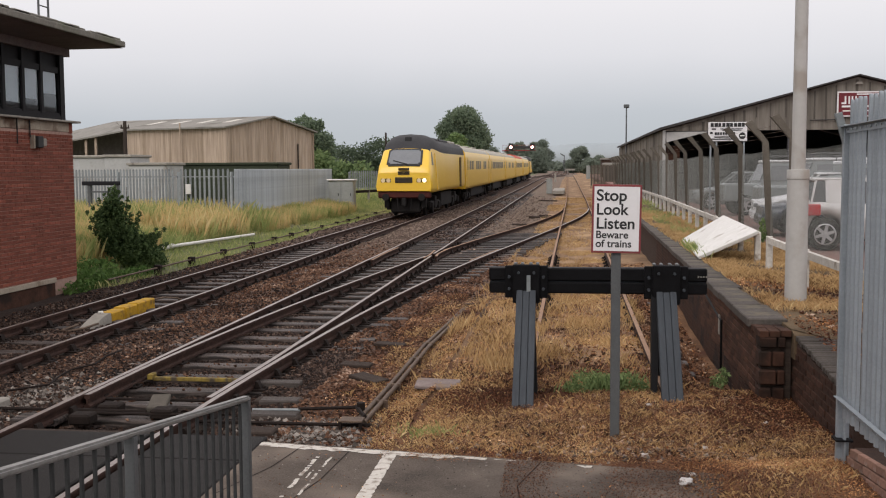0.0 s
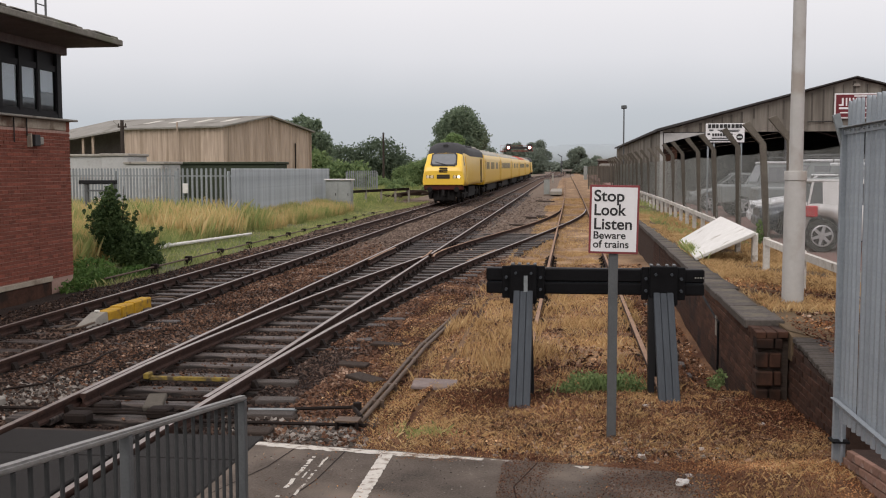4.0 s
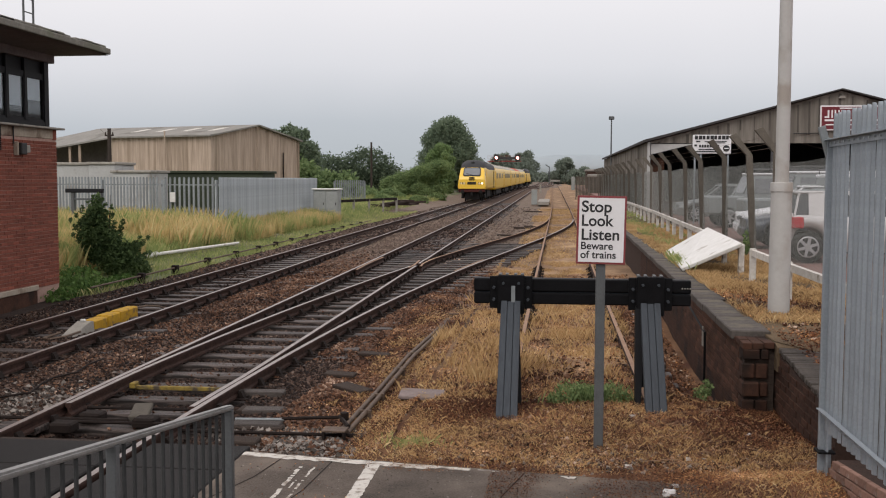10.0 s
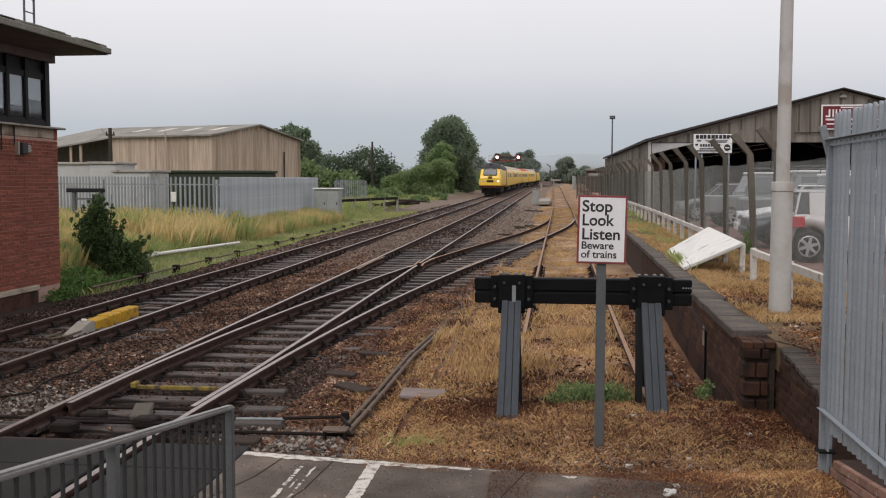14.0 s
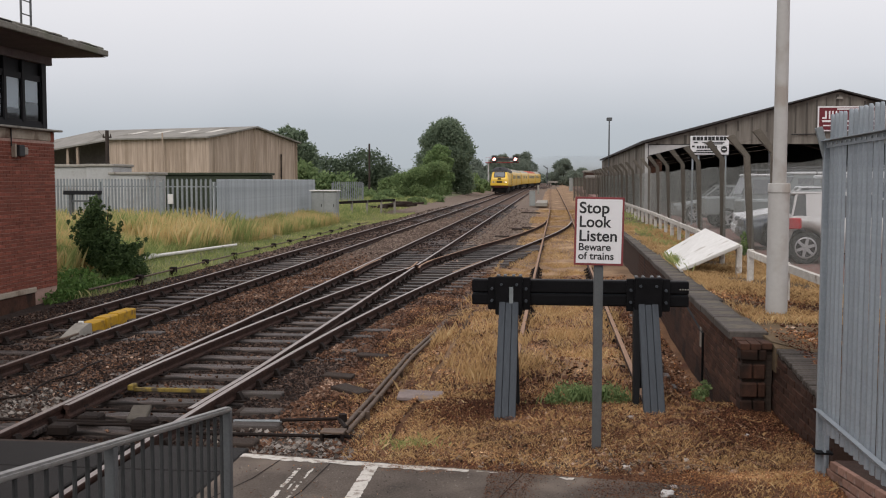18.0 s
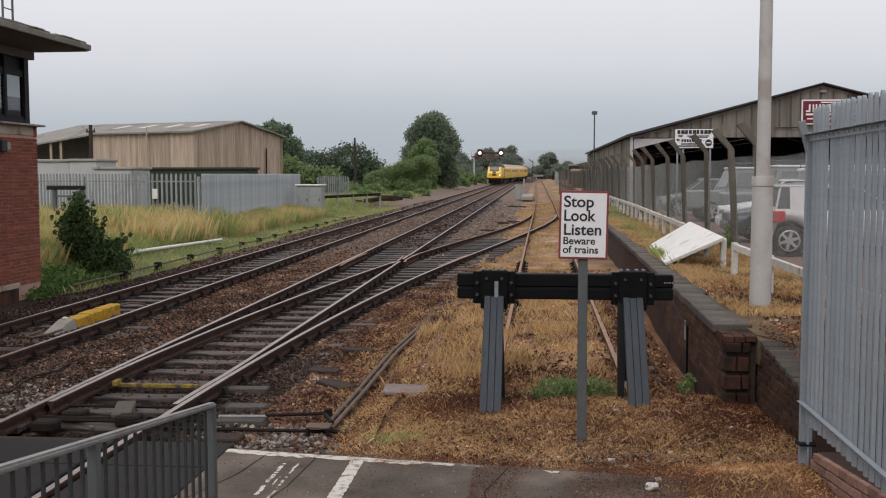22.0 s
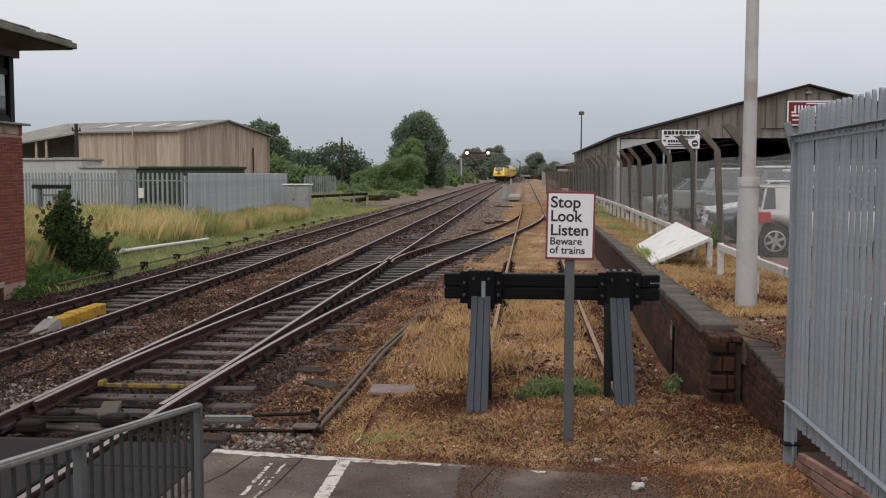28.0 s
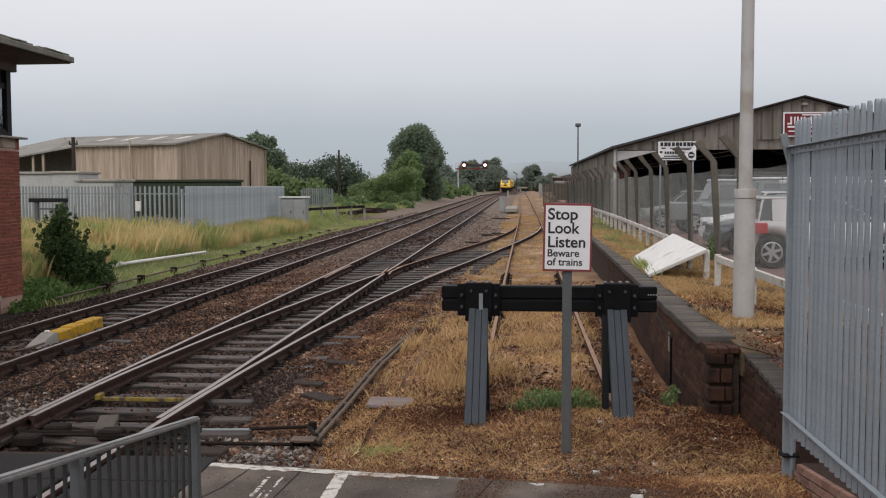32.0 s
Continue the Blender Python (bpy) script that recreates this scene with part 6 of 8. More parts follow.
# ---- signal box ----
def build_signal_box():
    s = thing("signal_box", "red brick signal box with a flat overhanging roof", "signal box")
    X, Yf, Yn = -11.0, 21.62, 9.0        # track-side face, far corner, near end out of view
    Xb = -15.0
    zb, zt = -0.35, 3.27
    bm = B()
    box(bm, Xb, X - 0.006, Yn, Yf - 0.012, zb, zt)
    part("wall_core", bm, M_MORTAR, s)
    me = mesh_of("brick", brick_mesh(0.215, 0.07, 0.063), M_BRICK)
    rest = B()
    rng = random.Random(21)
    n = 0
    for c in range(43):
        z = 0.10 + c * 0.075
        if z > zt - 0.03:
            break
        y = Yf - 0.11 - (0.1125 if c % 2 else 0)
        while y > 17.3:
            m = pose(X - 0.028 + rng.uniform(-0.003, 0.003), y, z, 0, 0, 90)
            if n < 298 and y > 18.6 and c % 2 == (0 if y > 20.2 else 1):
                put("brick", me, s, m)
                n += 1
            else:
                box(rest, -0.1075, 0.1075, -0.035, 0.035, -0.0315, 0.0315, m)
            y -= 0.225
        if c % 2:
            box(rest, -0.051, 0.051, -0.035, 0.035, -0.0315, 0.0315, pose(X - 0.028, Yf - 0.055, z, 0, 0, 90))
        x = X - 0.11 - (0.1125 if c % 2 else 0)
        while x > Xb + 0.1:
            box(rest, -0.1075, 0.1075, -0.035, 0.035, -0.0315, 0.0315, pose(x, Yf - 0.036, z))
            x -= 0.225
        if c % 2:
            box(rest, -0.051, 0.051, -0.035, 0.035, -0.0315, 0.0315, pose(X - 0.055, Yf - 0.036, z))
    tagged(part("brickwork", rest, M_BRICK, s), kind="stuff")
    bm = B()
    box(bm, X - 0.3, X + 0.05, Yn, Yf - 1.0, 0.02, 0.13, bevel=0.01)
    part("plinth_ledge", bm, M_BAND, s, "pale concrete ledge")
    # flush plinth, with the shadowed hollow below the ledge given by dark brick
    bm = B()
    box(bm, X - 0.3, X + 0.02, Yn, Yf - 1.0, -0.4, 0.03, bevel=0.02)
    part("plinth", bm, M_SOOTSHADE, s, "broken plinth darkened for the shade under its ledge")
    bm = B()
    box(bm, Xb, X + 0.012, Yn, Yf - 0.16, zt, zt + 0.205, bevel=0.01)
    part("concrete_band", bm, M_BAND, s, "stained pale band above the brick")
    bm = B()
    box(bm, Xb, X + 0.008, Yf - 0.158, Yf + 0.008, zt - 0.02, zt + 0.205, bevel=0.01)
    part("brick_quoin", bm, M_BRICK, s, "brick corner beside the band")
    bm = B()
    box(bm, Xb - 0.1, X + 0.16, Yn, Yf + 0.12, zt + 0.205, zt + 0.25, bevel=0.012)
    part("sill", bm, M_CONC, s, "thin projecting sill")
    for y, z in ((19.28, 0.30), (19.77, 0.16)):
        bm = B()
        tube(bm, (X + 0.03, y, zt - z), (X + 0.03, y, zt + 0.20), 0.014, n=6)
        part("wall_cable", bm, M_SIGNBLACK, s, "short dark cable under the sill")
    # operating floor
    z0, z1 = zt + 0.25, 4.93
    # solid block added to stand for the room's darkness behind the windows
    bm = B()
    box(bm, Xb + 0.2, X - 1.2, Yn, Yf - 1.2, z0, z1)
    part("inner_core", bm, M_INNER, s, "dark block standing for the unlit room")
    bm = B()
    box(bm, Xb, X - 0.02, Yn, Yf - 0.27, z0, z0 + 0.10)
    part("sill_board", bm, M_FRAME, s)
    ys = [21.24, 20.43, 19.70, 18.96, 18.22, 17.48, 16.80]
    for y in ys:
        bm = B()
        box(bm, X - 0.16, X - 0.03, y - 0.05, y + 0.05, z0, z1, bevel=0.006)
        part("mullion", bm, M_FRAME, s)
    bm = B()
    box(bm, X - 0.14, X - 0.045, 17.0, Yf - 0.30, 4.58, 4.66)
    part("transom", bm, M_FRAME, s)
    bm = B()
    box(bm, X - 0.14, X - 0.03, 17.0, Yf - 0.30, z0, z0 + 0.12)
    part("bottom_frame", bm, M_FRAME, s)
    bm = B()
    box(bm, X - 0.18, X - 0.012, Yf - 0.44, Yf - 0.25, z0, z1, bevel=0.006)
    part("corner_post", bm, M_FRAME, s)
    for a, b in zip(ys[1:], ys):
        bm = B()
        box(bm, X - 0.11, X - 0.10, a + 0.05, b - 0.05, 4.66, z1)
        part("top_light", bm, M_FRAME, s, "dark top pane")
        bm = B()
        box(bm, X - 0.085, X - 0.045, a + 0.05, a + 0.08, z0 + 0.12, 4.58)
        box(bm, X - 0.085, X - 0.045, b - 0.08, b - 0.05, z0 + 0.12, 4.58)
        box(bm, X - 0.085, X - 0.045, a + 0.05, b - 0.05, 4.53, 4.58)
        box(bm, X - 0.085, X - 0.045, a + 0.05, b - 0.05, z0 + 0.12, z0 + 0.16)
        sash = part("sash", bm, M_FRAME, s)
        bm = B()
        box(bm, X - 0.075, X - 0.068, a + 0.075, b - 0.075, z0 + 0.15, 4.54)
        part("pane", bm, M_BOXGLASS, sash, "window pane")
        bm = B()
        box(bm, X - 0.125, X - 0.115, a + 0.07, b - 0.09, z0 + (0.56 if b > 21 else 0.40 if b > 20 else 0.30), 4.57)
        part("blind", bm, M_BLIND, s, "blind half down, pale blue for the sky's reflection")
    # end panes
    bm = B()
    box(bm, Xb + 0.1, X - 0.17, Yf - 0.29, Yf - 0.28, z0 + 0.1, z1)
    part("end_pane", bm, M_CARGLASS, s)
    # roof
    bm = B()
    box(bm, Xb - 0.3, X + 0.01, Yn, Yf - 0.01, z1, z1 + 0.21, bevel=0.01)
    part("wall_plate", bm, M_SOFFIT, s, "dark board under the eave")
    bm = B()
    box(bm, Xb - 1.1, X + 1.12, Yn - 0.5, Yf + 0.42, z1 + 0.24, z1 + 0.37, bevel=0.015)
    part("roof_slab", bm, M_BOXROOF, s, "mossy felted roof edge")
    bm = B()
    loft(bm, [[(X + 1.08, Yn - 0.4, z1 + 0.22), (X + 1.08, Yf + 0.38, z1 + 0.22), (Xb - 1.0, Yf + 0.38, z1 + 0.22), (Xb - 1.0, Yn - 0.4, z1 + 0.22)],
              [(X + 0.03, Yn, z1 + 0.17), (X + 0.03, Yf + 0.02, z1 + 0.17), (Xb - 0.2, Yf + 0.02, z1 + 0.17), (Xb - 0.2, Yn, z1 + 0.17)]], smooth=False)
    part("soffit", bm, M_SOFFIT, s, "brown boarded soffit")
    bm = B()
    box(bm, Xb - 0.9, X + 0.95, Yn, Yf + 0.1, z1 + 0.36, z1 + 0.42, bevel=0.02)
    for i in range(60):
        yy, ww, hh = rng.uniform(12, Yf + 0.1), rng.uniform(0.1, 0.35), rng.uniform(0.02, 0.06)
        box(bm, X + 0.90, X + 1.06, yy - ww, yy + ww, z1 + 0.36, z1 + 0.38 + hh, bevel=0.015)
    part("roof_felt", bm, M_BOXROOF, s, "mossy lumpy felt along the roof edge")
    lad = thing("roof_ladder", "thin grey ladder standing up from the roof", "ladder")
    for dy in (0.0, 0.42):
        bm = B()
        tube(bm, (X - 0.55, 21.36 + dy, z1 + 0.25), (X - 0.55, 21.36 + dy, 7.2), 0.028, n=6)
        part("stile", bm, M_GREYPAINT, lad)
    for i in range(6):
        bm = B()
        tube(bm, (X - 0.55, 21.36, 5.45 + i * 0.3), (X - 0.55, 21.78, 5.45 + i * 0.3), 0.014, n=6)
        part("rung", bm, M_GREYPAINT, lad)
    lamp = thing("wall_lamp_box", "small dark box lamp with a pale side on the brick wall", "lamp")
    bm = B()
    box(bm, X, X + 0.16, 19.86, 20.08, 2.90, 3.14, bevel=0.015)
    part("housing", bm, M_SIGNBLACK, lamp)
    bm = B()
    box(bm, X, X + 0.13, 20.085, 20.27, 2.93, 3.10, bevel=0.02)
    part("pale_cover", bm, M_CONC, lamp, "pale grey cover")
    bm = B()
    box(bm, X, X + 0.10, 19.80, 19.855, 2.88, 3.16, bevel=0.01)
    part("back_plate", bm, M_BAND, lamp)


M_BOXGLASS = mat("window_glass", (0.8, 0.85, 0.88), (0.8, 0.85, 0.88), 2, 0.02, 0.0, trans=1.0, rough2=0.03)
build_signal_box()


# ---- things along the far line ----
def build_trackside():
    r = thing("ramp_magnet", "yellow box with a grey sloping ramp between the rails", "track equipment")
    bm = B()
    loft(bm, [[(-8.0, y, -0.22), (-7.72, y, -0.22), (-7.74 - k, y, z), (-7.98 + k, y, z)] for y, z, k in ((15.62, -0.16, 0.03), (15.76, -0.12, 0.02), (16.05, -0.045, 0.01), (16.27, 0.005, 0.0), (16.37, 0.0, 0.0))], smooth=False)
    part("ramp", bm, M_CONC, r, "bare grey sloping ramp")
    for y0, y1, z, w in ((16.38, 16.92, 0.002, 0.0), (16.94, 17.43, 0.020, 0.008), (17.47, 18.24, 0.026, -0.008)):
        bm = B()
        box(bm, -7.97 - w, -7.735 + w, y0, y1, -0.22, z, bevel=0.022)
        part("yellow_box", bm, M_YELLOWBOX, r, "scuffed yellow cover")
    bm = B()
    box(bm, -7.92, -7.84, 16.24, 16.31, 0.0, 0.045, bevel=0.012)
    part("bright_clip", bm, M_WHITE, r, "small white clip")
    hoop = [(-7.75, 15.9, -0.11), (-7.80, 15.5, -0.13), (-7.95, 15.25, -0.14), (-8.10, 15.35, -0.14), (-8.05, 15.8, -0.12)]
    tail = [(-7.80, 18.24, -0.01), (-7.66, 18.5, 0.0), (-7.48, 18.65, -0.03), (-7.38, 18.8, -0.12)]
    for way in (hoop, tail):
        for p, q in zip(way, way[1:]):
            bm = B()
            tube(bm, p, q, 0.02, n=6)
            part("cable", bm, M_RODGREY, r)
    st = thing("stretcher_bar", "dirty yellow stretcher bar between the switch rails", "track equipment")
    bm = B()
    box(bm, -5.05, -3.85, 11.76, 11.82, -0.15, -0.104, bevel=0.006)
    part("bar", bm, M_YELLOWDULL, st)
    bm = B()
    box(bm, -5.10, -5.03, 11.70, 11.86, -0.13, -0.06, bevel=0.01)
    part("bracket", bm, M_YELLOWDULL, st)
    pm = thing("point_drive", "dark point drive rods and a grey cover between the rails", "track equipment")
    bm = B()
    box(bm, -0.10, 0.10, -0.22, 0.22, 0.0, 0.06, pose(-4.36, 10.3, -0.10, 6, 0, 14), 0.012)
    part("cover", bm, M_CONCPOST, pm, "grey metal cover")
    for y, x0, x1 in ((9.95, -5.15, -3.85), (10.05, -6.4, -4.4), (9.72, -3.7, -1.9), (10.6, -5.1, -3.8)):
        bm = B()
        tube(bm, (x0, y, -0.11), (x1, y + 0.02, -0.11), 0.018, n=6)
        part("rod", bm, M_CHAIR, pm)
    for x, y in ((-4.85, 10.2), (-4.2, 10.05), (-4.95, 9.75)):
        bm = B()
        box(bm, x - 0.12, x + 0.12, y - 0.10, y + 0.10, -0.17, -0.06, bevel=0.02)
        part("crank", bm, M_CHAIR, pm)
    bm = B()
    box(bm, -5.7, -5.2, 9.65, 9.95, -0.19, -0.12, bevel=0.01)
    part("timber", bm, M_SLEEPER, pm)
    box2 = B()
    box(box2, -6.75, -6.05, 9.7, 10.3, -0.2, -0.04, bevel=0.02)
    part("lid", box2, M_CONC, pm, "concrete lid")
    # point rodding on stools beside the far line
    rod = thing("point_rodding", "thin signal rods carried on short dark stools", "track equipment")
    fx = lambda y: -10.45 - 0.012 * max(0, y - 24)
    bm = B()
    loft(bm, [[(fx(y) + 0.024 * math.cos(k * 1.047), y, -0.07 + 0.024 * math.sin(k * 1.047)) for k in range(6)] for y in range(22, 61, 2)])
    part("rod", bm, M_RODGREY, rod)
    for i in range(13):
        y = 24.9 + i * 2.65 + 0.25 * math.sin(i * 5.0)
        bm = B()
        box(bm, fx(y) - 0.085, fx(y) + 0.085, y - 0.09, y + 0.09, -0.42, 0.0, bevel=0.015)
        part("stool", bm, M_CHAIR, rod)
    # white pipe in the grass
    p = thing("white_pipe", "flaking white painted post lying in the grass", "pipe")
    bm = B()
    tube(bm, (-12.66, 30.6, 0.0), (-11.78, 37.1, 0.0), 0.06, 0.045, n=10)
    part("pipe", bm, M_WHITE, p)
    bm = B()
    tube(bm, (-12.72, 30.45, -0.02), (-12.60, 31.2, 0.01), 0.10, 0.085, n=10)
    part("socket", bm, M_WHITE, p)
    # rods and slabs by the siding
    o = thing("signal_rods", "pair of rusty signal rods lying beside dry grass", "track equipment")
    for dx in (-0.04, 0.04):
        bm = B()
        way = ((-2.06, 9.8, -0.10, 1), (-2.03, 11.4, -0.10, 1), (-2.01, 14.2, -0.10, 1), (-1.95, 16.3, -0.14, 1), (-1.90, 18.4, -0.14, 0.4))
        loft(bm, [[(x + dx * s + 0.027 * math.cos(k * 1.047), y, z + 0.027 * math.sin(k * 1.047)) for k in range(6)] for x, y, z, s in way])
        part("rod", bm, M_RODGREY, o)
    for y in (10.7, 11.55, 13.2, 14.4):
        bm = B()
        box(bm, -2.10, -1.94, y - 0.018, y + 0.018, -0.26, -0.075, bevel=0.005)
        part("bracket", bm, M_RODGREY, o)
    bm = B()
    tube(bm, (-1.95, 19.0, -0.13), (-1.45, 19.0, -0.12), 0.02, n=6)
    part("cross_rod", bm, M_RODGREY, o)
    cr = thing("crank_frame", "rusty crank frame at the end of the rods", "track equipment")
    bm = B()
    box(bm, -2.24, -2.00, 9.60, 9.78, -0.055, -0.035, bevel=0.004)
    part("top_plate", bm, M_RODGREY, cr)
    for x in (-2.22, -2.02):
        bm = B()
        box(bm, x - 0.012, x + 0.012, 9.60, 9.66, -0.26, -0.05)
        part("leg", bm, M_CHAIR, cr)
    bm = B()
    box(bm, -2.30, -1.95, 9.58, 9.63, -0.25, -0.21, bevel=0.006)
    part("foot_bar", bm, M_CHAIR, cr)
    bm = B()
    tube(bm, (-2.80, 10.22, -0.08), (-2.16, 10.28, -0.06), 0.018, n=6)
    tube(bm, (-2.20, 10.30, -0.06), (-2.02, 9.85, -0.05), 0.022, n=6)
    tube(bm, (-2.14, 10.24, -0.10), (-2.14, 10.24, 0.0), 0.045, n=10)
    part("crank_arm", bm, M_CHAIR, cr)
    for lab, x0, x1, y, w in (("dark worn timber end beside the turnout", -3.45, -2.90, 10.82, 0.24), ("dark worn timber end beside the turnout", -3.25, -2.74, 10.05, 0.19), ("dark worn timber end beside the foot crossing", -3.2, -2.84, 9.5, 0.24)):
        bm = B()
        box(bm, x0, x1, y - w / 2, y + w / 2, -0.22, -0.115, bevel=0.014)
        part("timber_body", bm, M_OLDTIMBER, thing("timber", lab, "timber", "timber ends"))
    bm = B()
    tube(bm, (-3.3, 10.22, -0.10), (-2.78, 10.22, -0.09), 0.017, n=6)
    solo("drive_rod", bm, M_GALVOLD, "bright steel drive rod lying beside the timbers", "rod")
    for name, label, x, y, w, d, a, m in (("slab", "grey concrete slab lying in dry grass", -1.50, 11.58, 0.52, 0.40, 3, M_SLABGREY), ("slab", "thin dark board lying on the ballast", -2.42, 12.08, 0.52, 0.24, -40, M_OLDTIMBER), ("slab", "thin dark board lying on the ballast", -2.75, 12.9, 0.40, 0.22, -5, M_OLDTIMBER), ("slab", "thin dark board lying on the ballast", -2.6, 14.6, 0.45, 0.2, -8, M_OLDTIMBER)):
        bm = B()
        box(bm, -w / 2, w / 2, -d / 2, d / 2, -0.02, 0.025, bevel=0.01)
        t = thing(name, label, "slab", "loose slabs", at=pose(x, y, ground_z(x, y) + (0.075 if m is M_SLABGREY else 0.03), 1.5, 2, a))
        part("slab_body", bm, m, t)


build_trackside()


def build_loose_cable():
    bm = B()
    pts = [(-6.45, 10.9), (-6.15, 11.3), (-6.27, 11.8), (-6.29, 12.13), (-6.17, 12.52), (-6.28, 13.1), (-6.33, 13.7)]
    for p, q in zip(pts, pts[1:]):
        tube(bm, (p[0], p[1], ground_z(*p) + 0.045), (q[0], q[1], ground_z(*q) + 0.045), 0.013, n=6)
    solo("loose_cable", bm, M_CHAIR, "thin dark cable lying loose on the ballast", "cable")


build_loose_cable()


# ---- fences, cabinet and buildings behind the far line ----
def build_left_background():
    palisade("palisade_fence", "grey palisade fence in tall grass", (-21.5, 41.0), (-16.0, 40.3), 0.05, 2.42, 0.150, M_GALVOLD, group="boundary fence", pale_w=0.095)
    palisade("palisade_gate", "pale open-railed palisade gate", (-15.9, 40.2), (-13.6, 39.9), 0.05, 2.42, 0.21, M_GALVOLD, group="boundary fence", pale_w=0.10)
    # brightened steel makes up for the little light on this run
    palisade("palisade_fence", "grey palisade fence in tall grass", (-13.5, 40.0), (-14.6, 62.0), 0.10, 2.36, 0.150, M_GALVPALE, group="boundary fence", pale_w=0.09)
    palisade("palisade_fence", "grey palisade fence in tall grass", (-19.5, 89.5), (-17.0, 91.0), 0.1, 2.2, 0.18, M_GALVOLD, group="boundary fence", pale_w=0.10)
    n = thing("gate_notice", "small white notice on the palisade gate", "sign")
    bm = B()
    box(bm, -15.55, -15.33, 40.0, 40.06, 1.45, 1.85, bevel=0.01)
    part("plate", bm, M_WHITE, n)
    k = thing("relay_cabinet", "grey steel relay cabinet with a pale roof", "cabinet")
    bm = B()
    box(bm, -13.78, -12.30, 57.5, 58.2, 0.15, 1.78, bevel=0.02)
    part("body", bm, M_CAB, k)
    bm = B()
    box(bm, -13.86, -12.22, 57.4, 58.3, 1.78, 1.86, bevel=0.02)
    part("roof", bm, M_WHITE, k, "off-white lid")
    for x in (-13.4, -12.68):
        bm = B()
        box(bm, x - 0.33, x + 0.33, 57.47, 57.5, 0.28, 1.68, bevel=0.008)
        d = part("door", bm, M_CAB, k)
        bm = B()
        box(bm, x + 0.2, x + 0.24, 57.44, 57.47, 0.9, 1.05)
        part("handle", bm, M_SIGNBLACK, d)
    # low framework behind the cabinet
    t = thing("trackside_trestle", "low rusty trestle beside the line", "trestle")
    bm = B()
    box(bm, 0.0, 10.28, -0.06, 0.06, 0.72, 0.90, pose(-14.2, 66, 0.12, 0, 0, 76.5))
    part("beam", bm, M_CHAIR, t)
    for i in range(5):
        bm = B()
        x, y = -14.2 + 0.6 * i, 66 + 2.5 * i
        box(bm, x - 0.07, x + 0.07, y - 0.07, y + 0.07, -0.1, 0.98)
        part("post", bm, M_CONC, t)
    heap = random.Random(31)
    for i in range(11):
        bm = B()
        box(bm, -0.9, 0.9, -0.12, 0.12, 0.0, 0.15, bevel=0.02)
        k = i // 5
        solo("old_sleeper", bm, M_OLDTIMBER, "dark rotten sleeper lying in a loose heap by the line", "sleeper", "sleeper heap", at=pose(-12.9 + 0.5 * (i % 4) + heap.uniform(-0.3, 0.3), 77 + 1.6 * (i % 4) + heap.uniform(-0.6, 0.6), grade(79) + 0.13 + 0.15 * k, 0, heap.uniform(-5, 5), heap.uniform(35, 70)))
    # hut against the fence
    h = thing("lineside_portal", "dark steel goal-shaped portal standing before the fence", "portal")
    for x in (-18.94, -17.83):
        bm = B()
        box(bm, x - 0.07, x + 0.07, 38.45, 38.6, -0.1, 1.93, bevel=0.01)
        part("upright", bm, M_GREYPAINT, h)
    bm = B()
    box(bm, -19.22, -17.71, 38.4, 38.65, 1.84, 2.0, bevel=0.02)
    part("cross_bar", bm, M_FRAME, h)
    bm = B()
    box(bm, -18.92, -17.81, 38.45, 38.6, 1.55, 1.62)
    part("lower_bar", bm, M_GREYPAINT, h)
    # barn
    b = thing("barn", "large tan corrugated barn with a pitched cement roof", "barn")
    c0, g = Vector((-27.7, 80.0)), Vector((4.2, 12.0))
    lv = Vector((-12.0, 4.2))
    ze, za = 5.84, 6.92
    far, mid = c0 + g, c0 + g * 0.5
    go = Vector((12.0, -4.2)).normalized()
    lo = Vector((-4.2, -12.0)).normalized()
    bm = B()
    corrugated(bm, c0, mid, 0.0, ze, 0.0, za, 0.55, 0.06, go)
    corrugated(bm, mid, far, 0.0, za, 0.0, ze, 0.55, 0.06, go)
    part("gable_wall", bm, M_CLAD, b)
    bm = B()
    corrugated(bm, c0 + lv * 0.82, c0, 0.0, ze, 0.0, ze, 0.55, 0.06, lo)
    part("side_wall", bm, M_CLAD, b)
    bm = B()
    corrugated(bm, far + lv * 1.3, far, 0.0, ze, 0.0, ze, 0.55, 0.06)
    part("rear_wall", bm, M_CLAD, b)
    for s0, s1 in ((0.0, 0.5), (1.0, 0.5)):
        bm = B()
        e0, e1 = c0 + g * s0 - (g * 0.03 if s0 == 0 else -g * 0.03), c0 + g * s1
        pts = []
        for k2, k3 in ((-0.03, -0.03), (0.82, 1.40)):
            p, q = e0 + lv * (k2 if s0 == 0 or k2 < 0 else k3), e1 + lv * k3
            pts.append([(p.x, p.y, ze - 0.05), (q.x, q.y, za + 0.02), (q.x, q.y, za + 0.14), (p.x, p.y, ze + 0.08)])
        loft(bm, pts, smooth=False)
        roof = part("roof", bm, M_ROOFCEM, b, "grey cement sheet roof")
        if s0 == 0.0:
            for i in range(4):
                bm = B()
                a0 = c0 + lv * (0.12 + 0.22 * i)
                p, q = a0 + g * 0.20, a0 + g * 0.36
                r0, r1 = p + lv * 0.055, q + lv * 0.055
                zz = lambda f: ze + (za - ze) * f / 0.5 + 0.12
                loft(bm, [[(p.x, p.y, zz(0.2)), (q.x, q.y, zz(0.36)), (r1.x, r1.y, zz(0.36)), (r0.x, r0.y, zz(0.2))], [(p.x, p.y, zz(0.2) + 0.03), (q.x, q.y, zz(0.36) + 0.03), (r1.x, r1.y, zz(0.36) + 0.03), (r0.x, r0.y, zz(0.2) + 0.03)]], smooth=False)
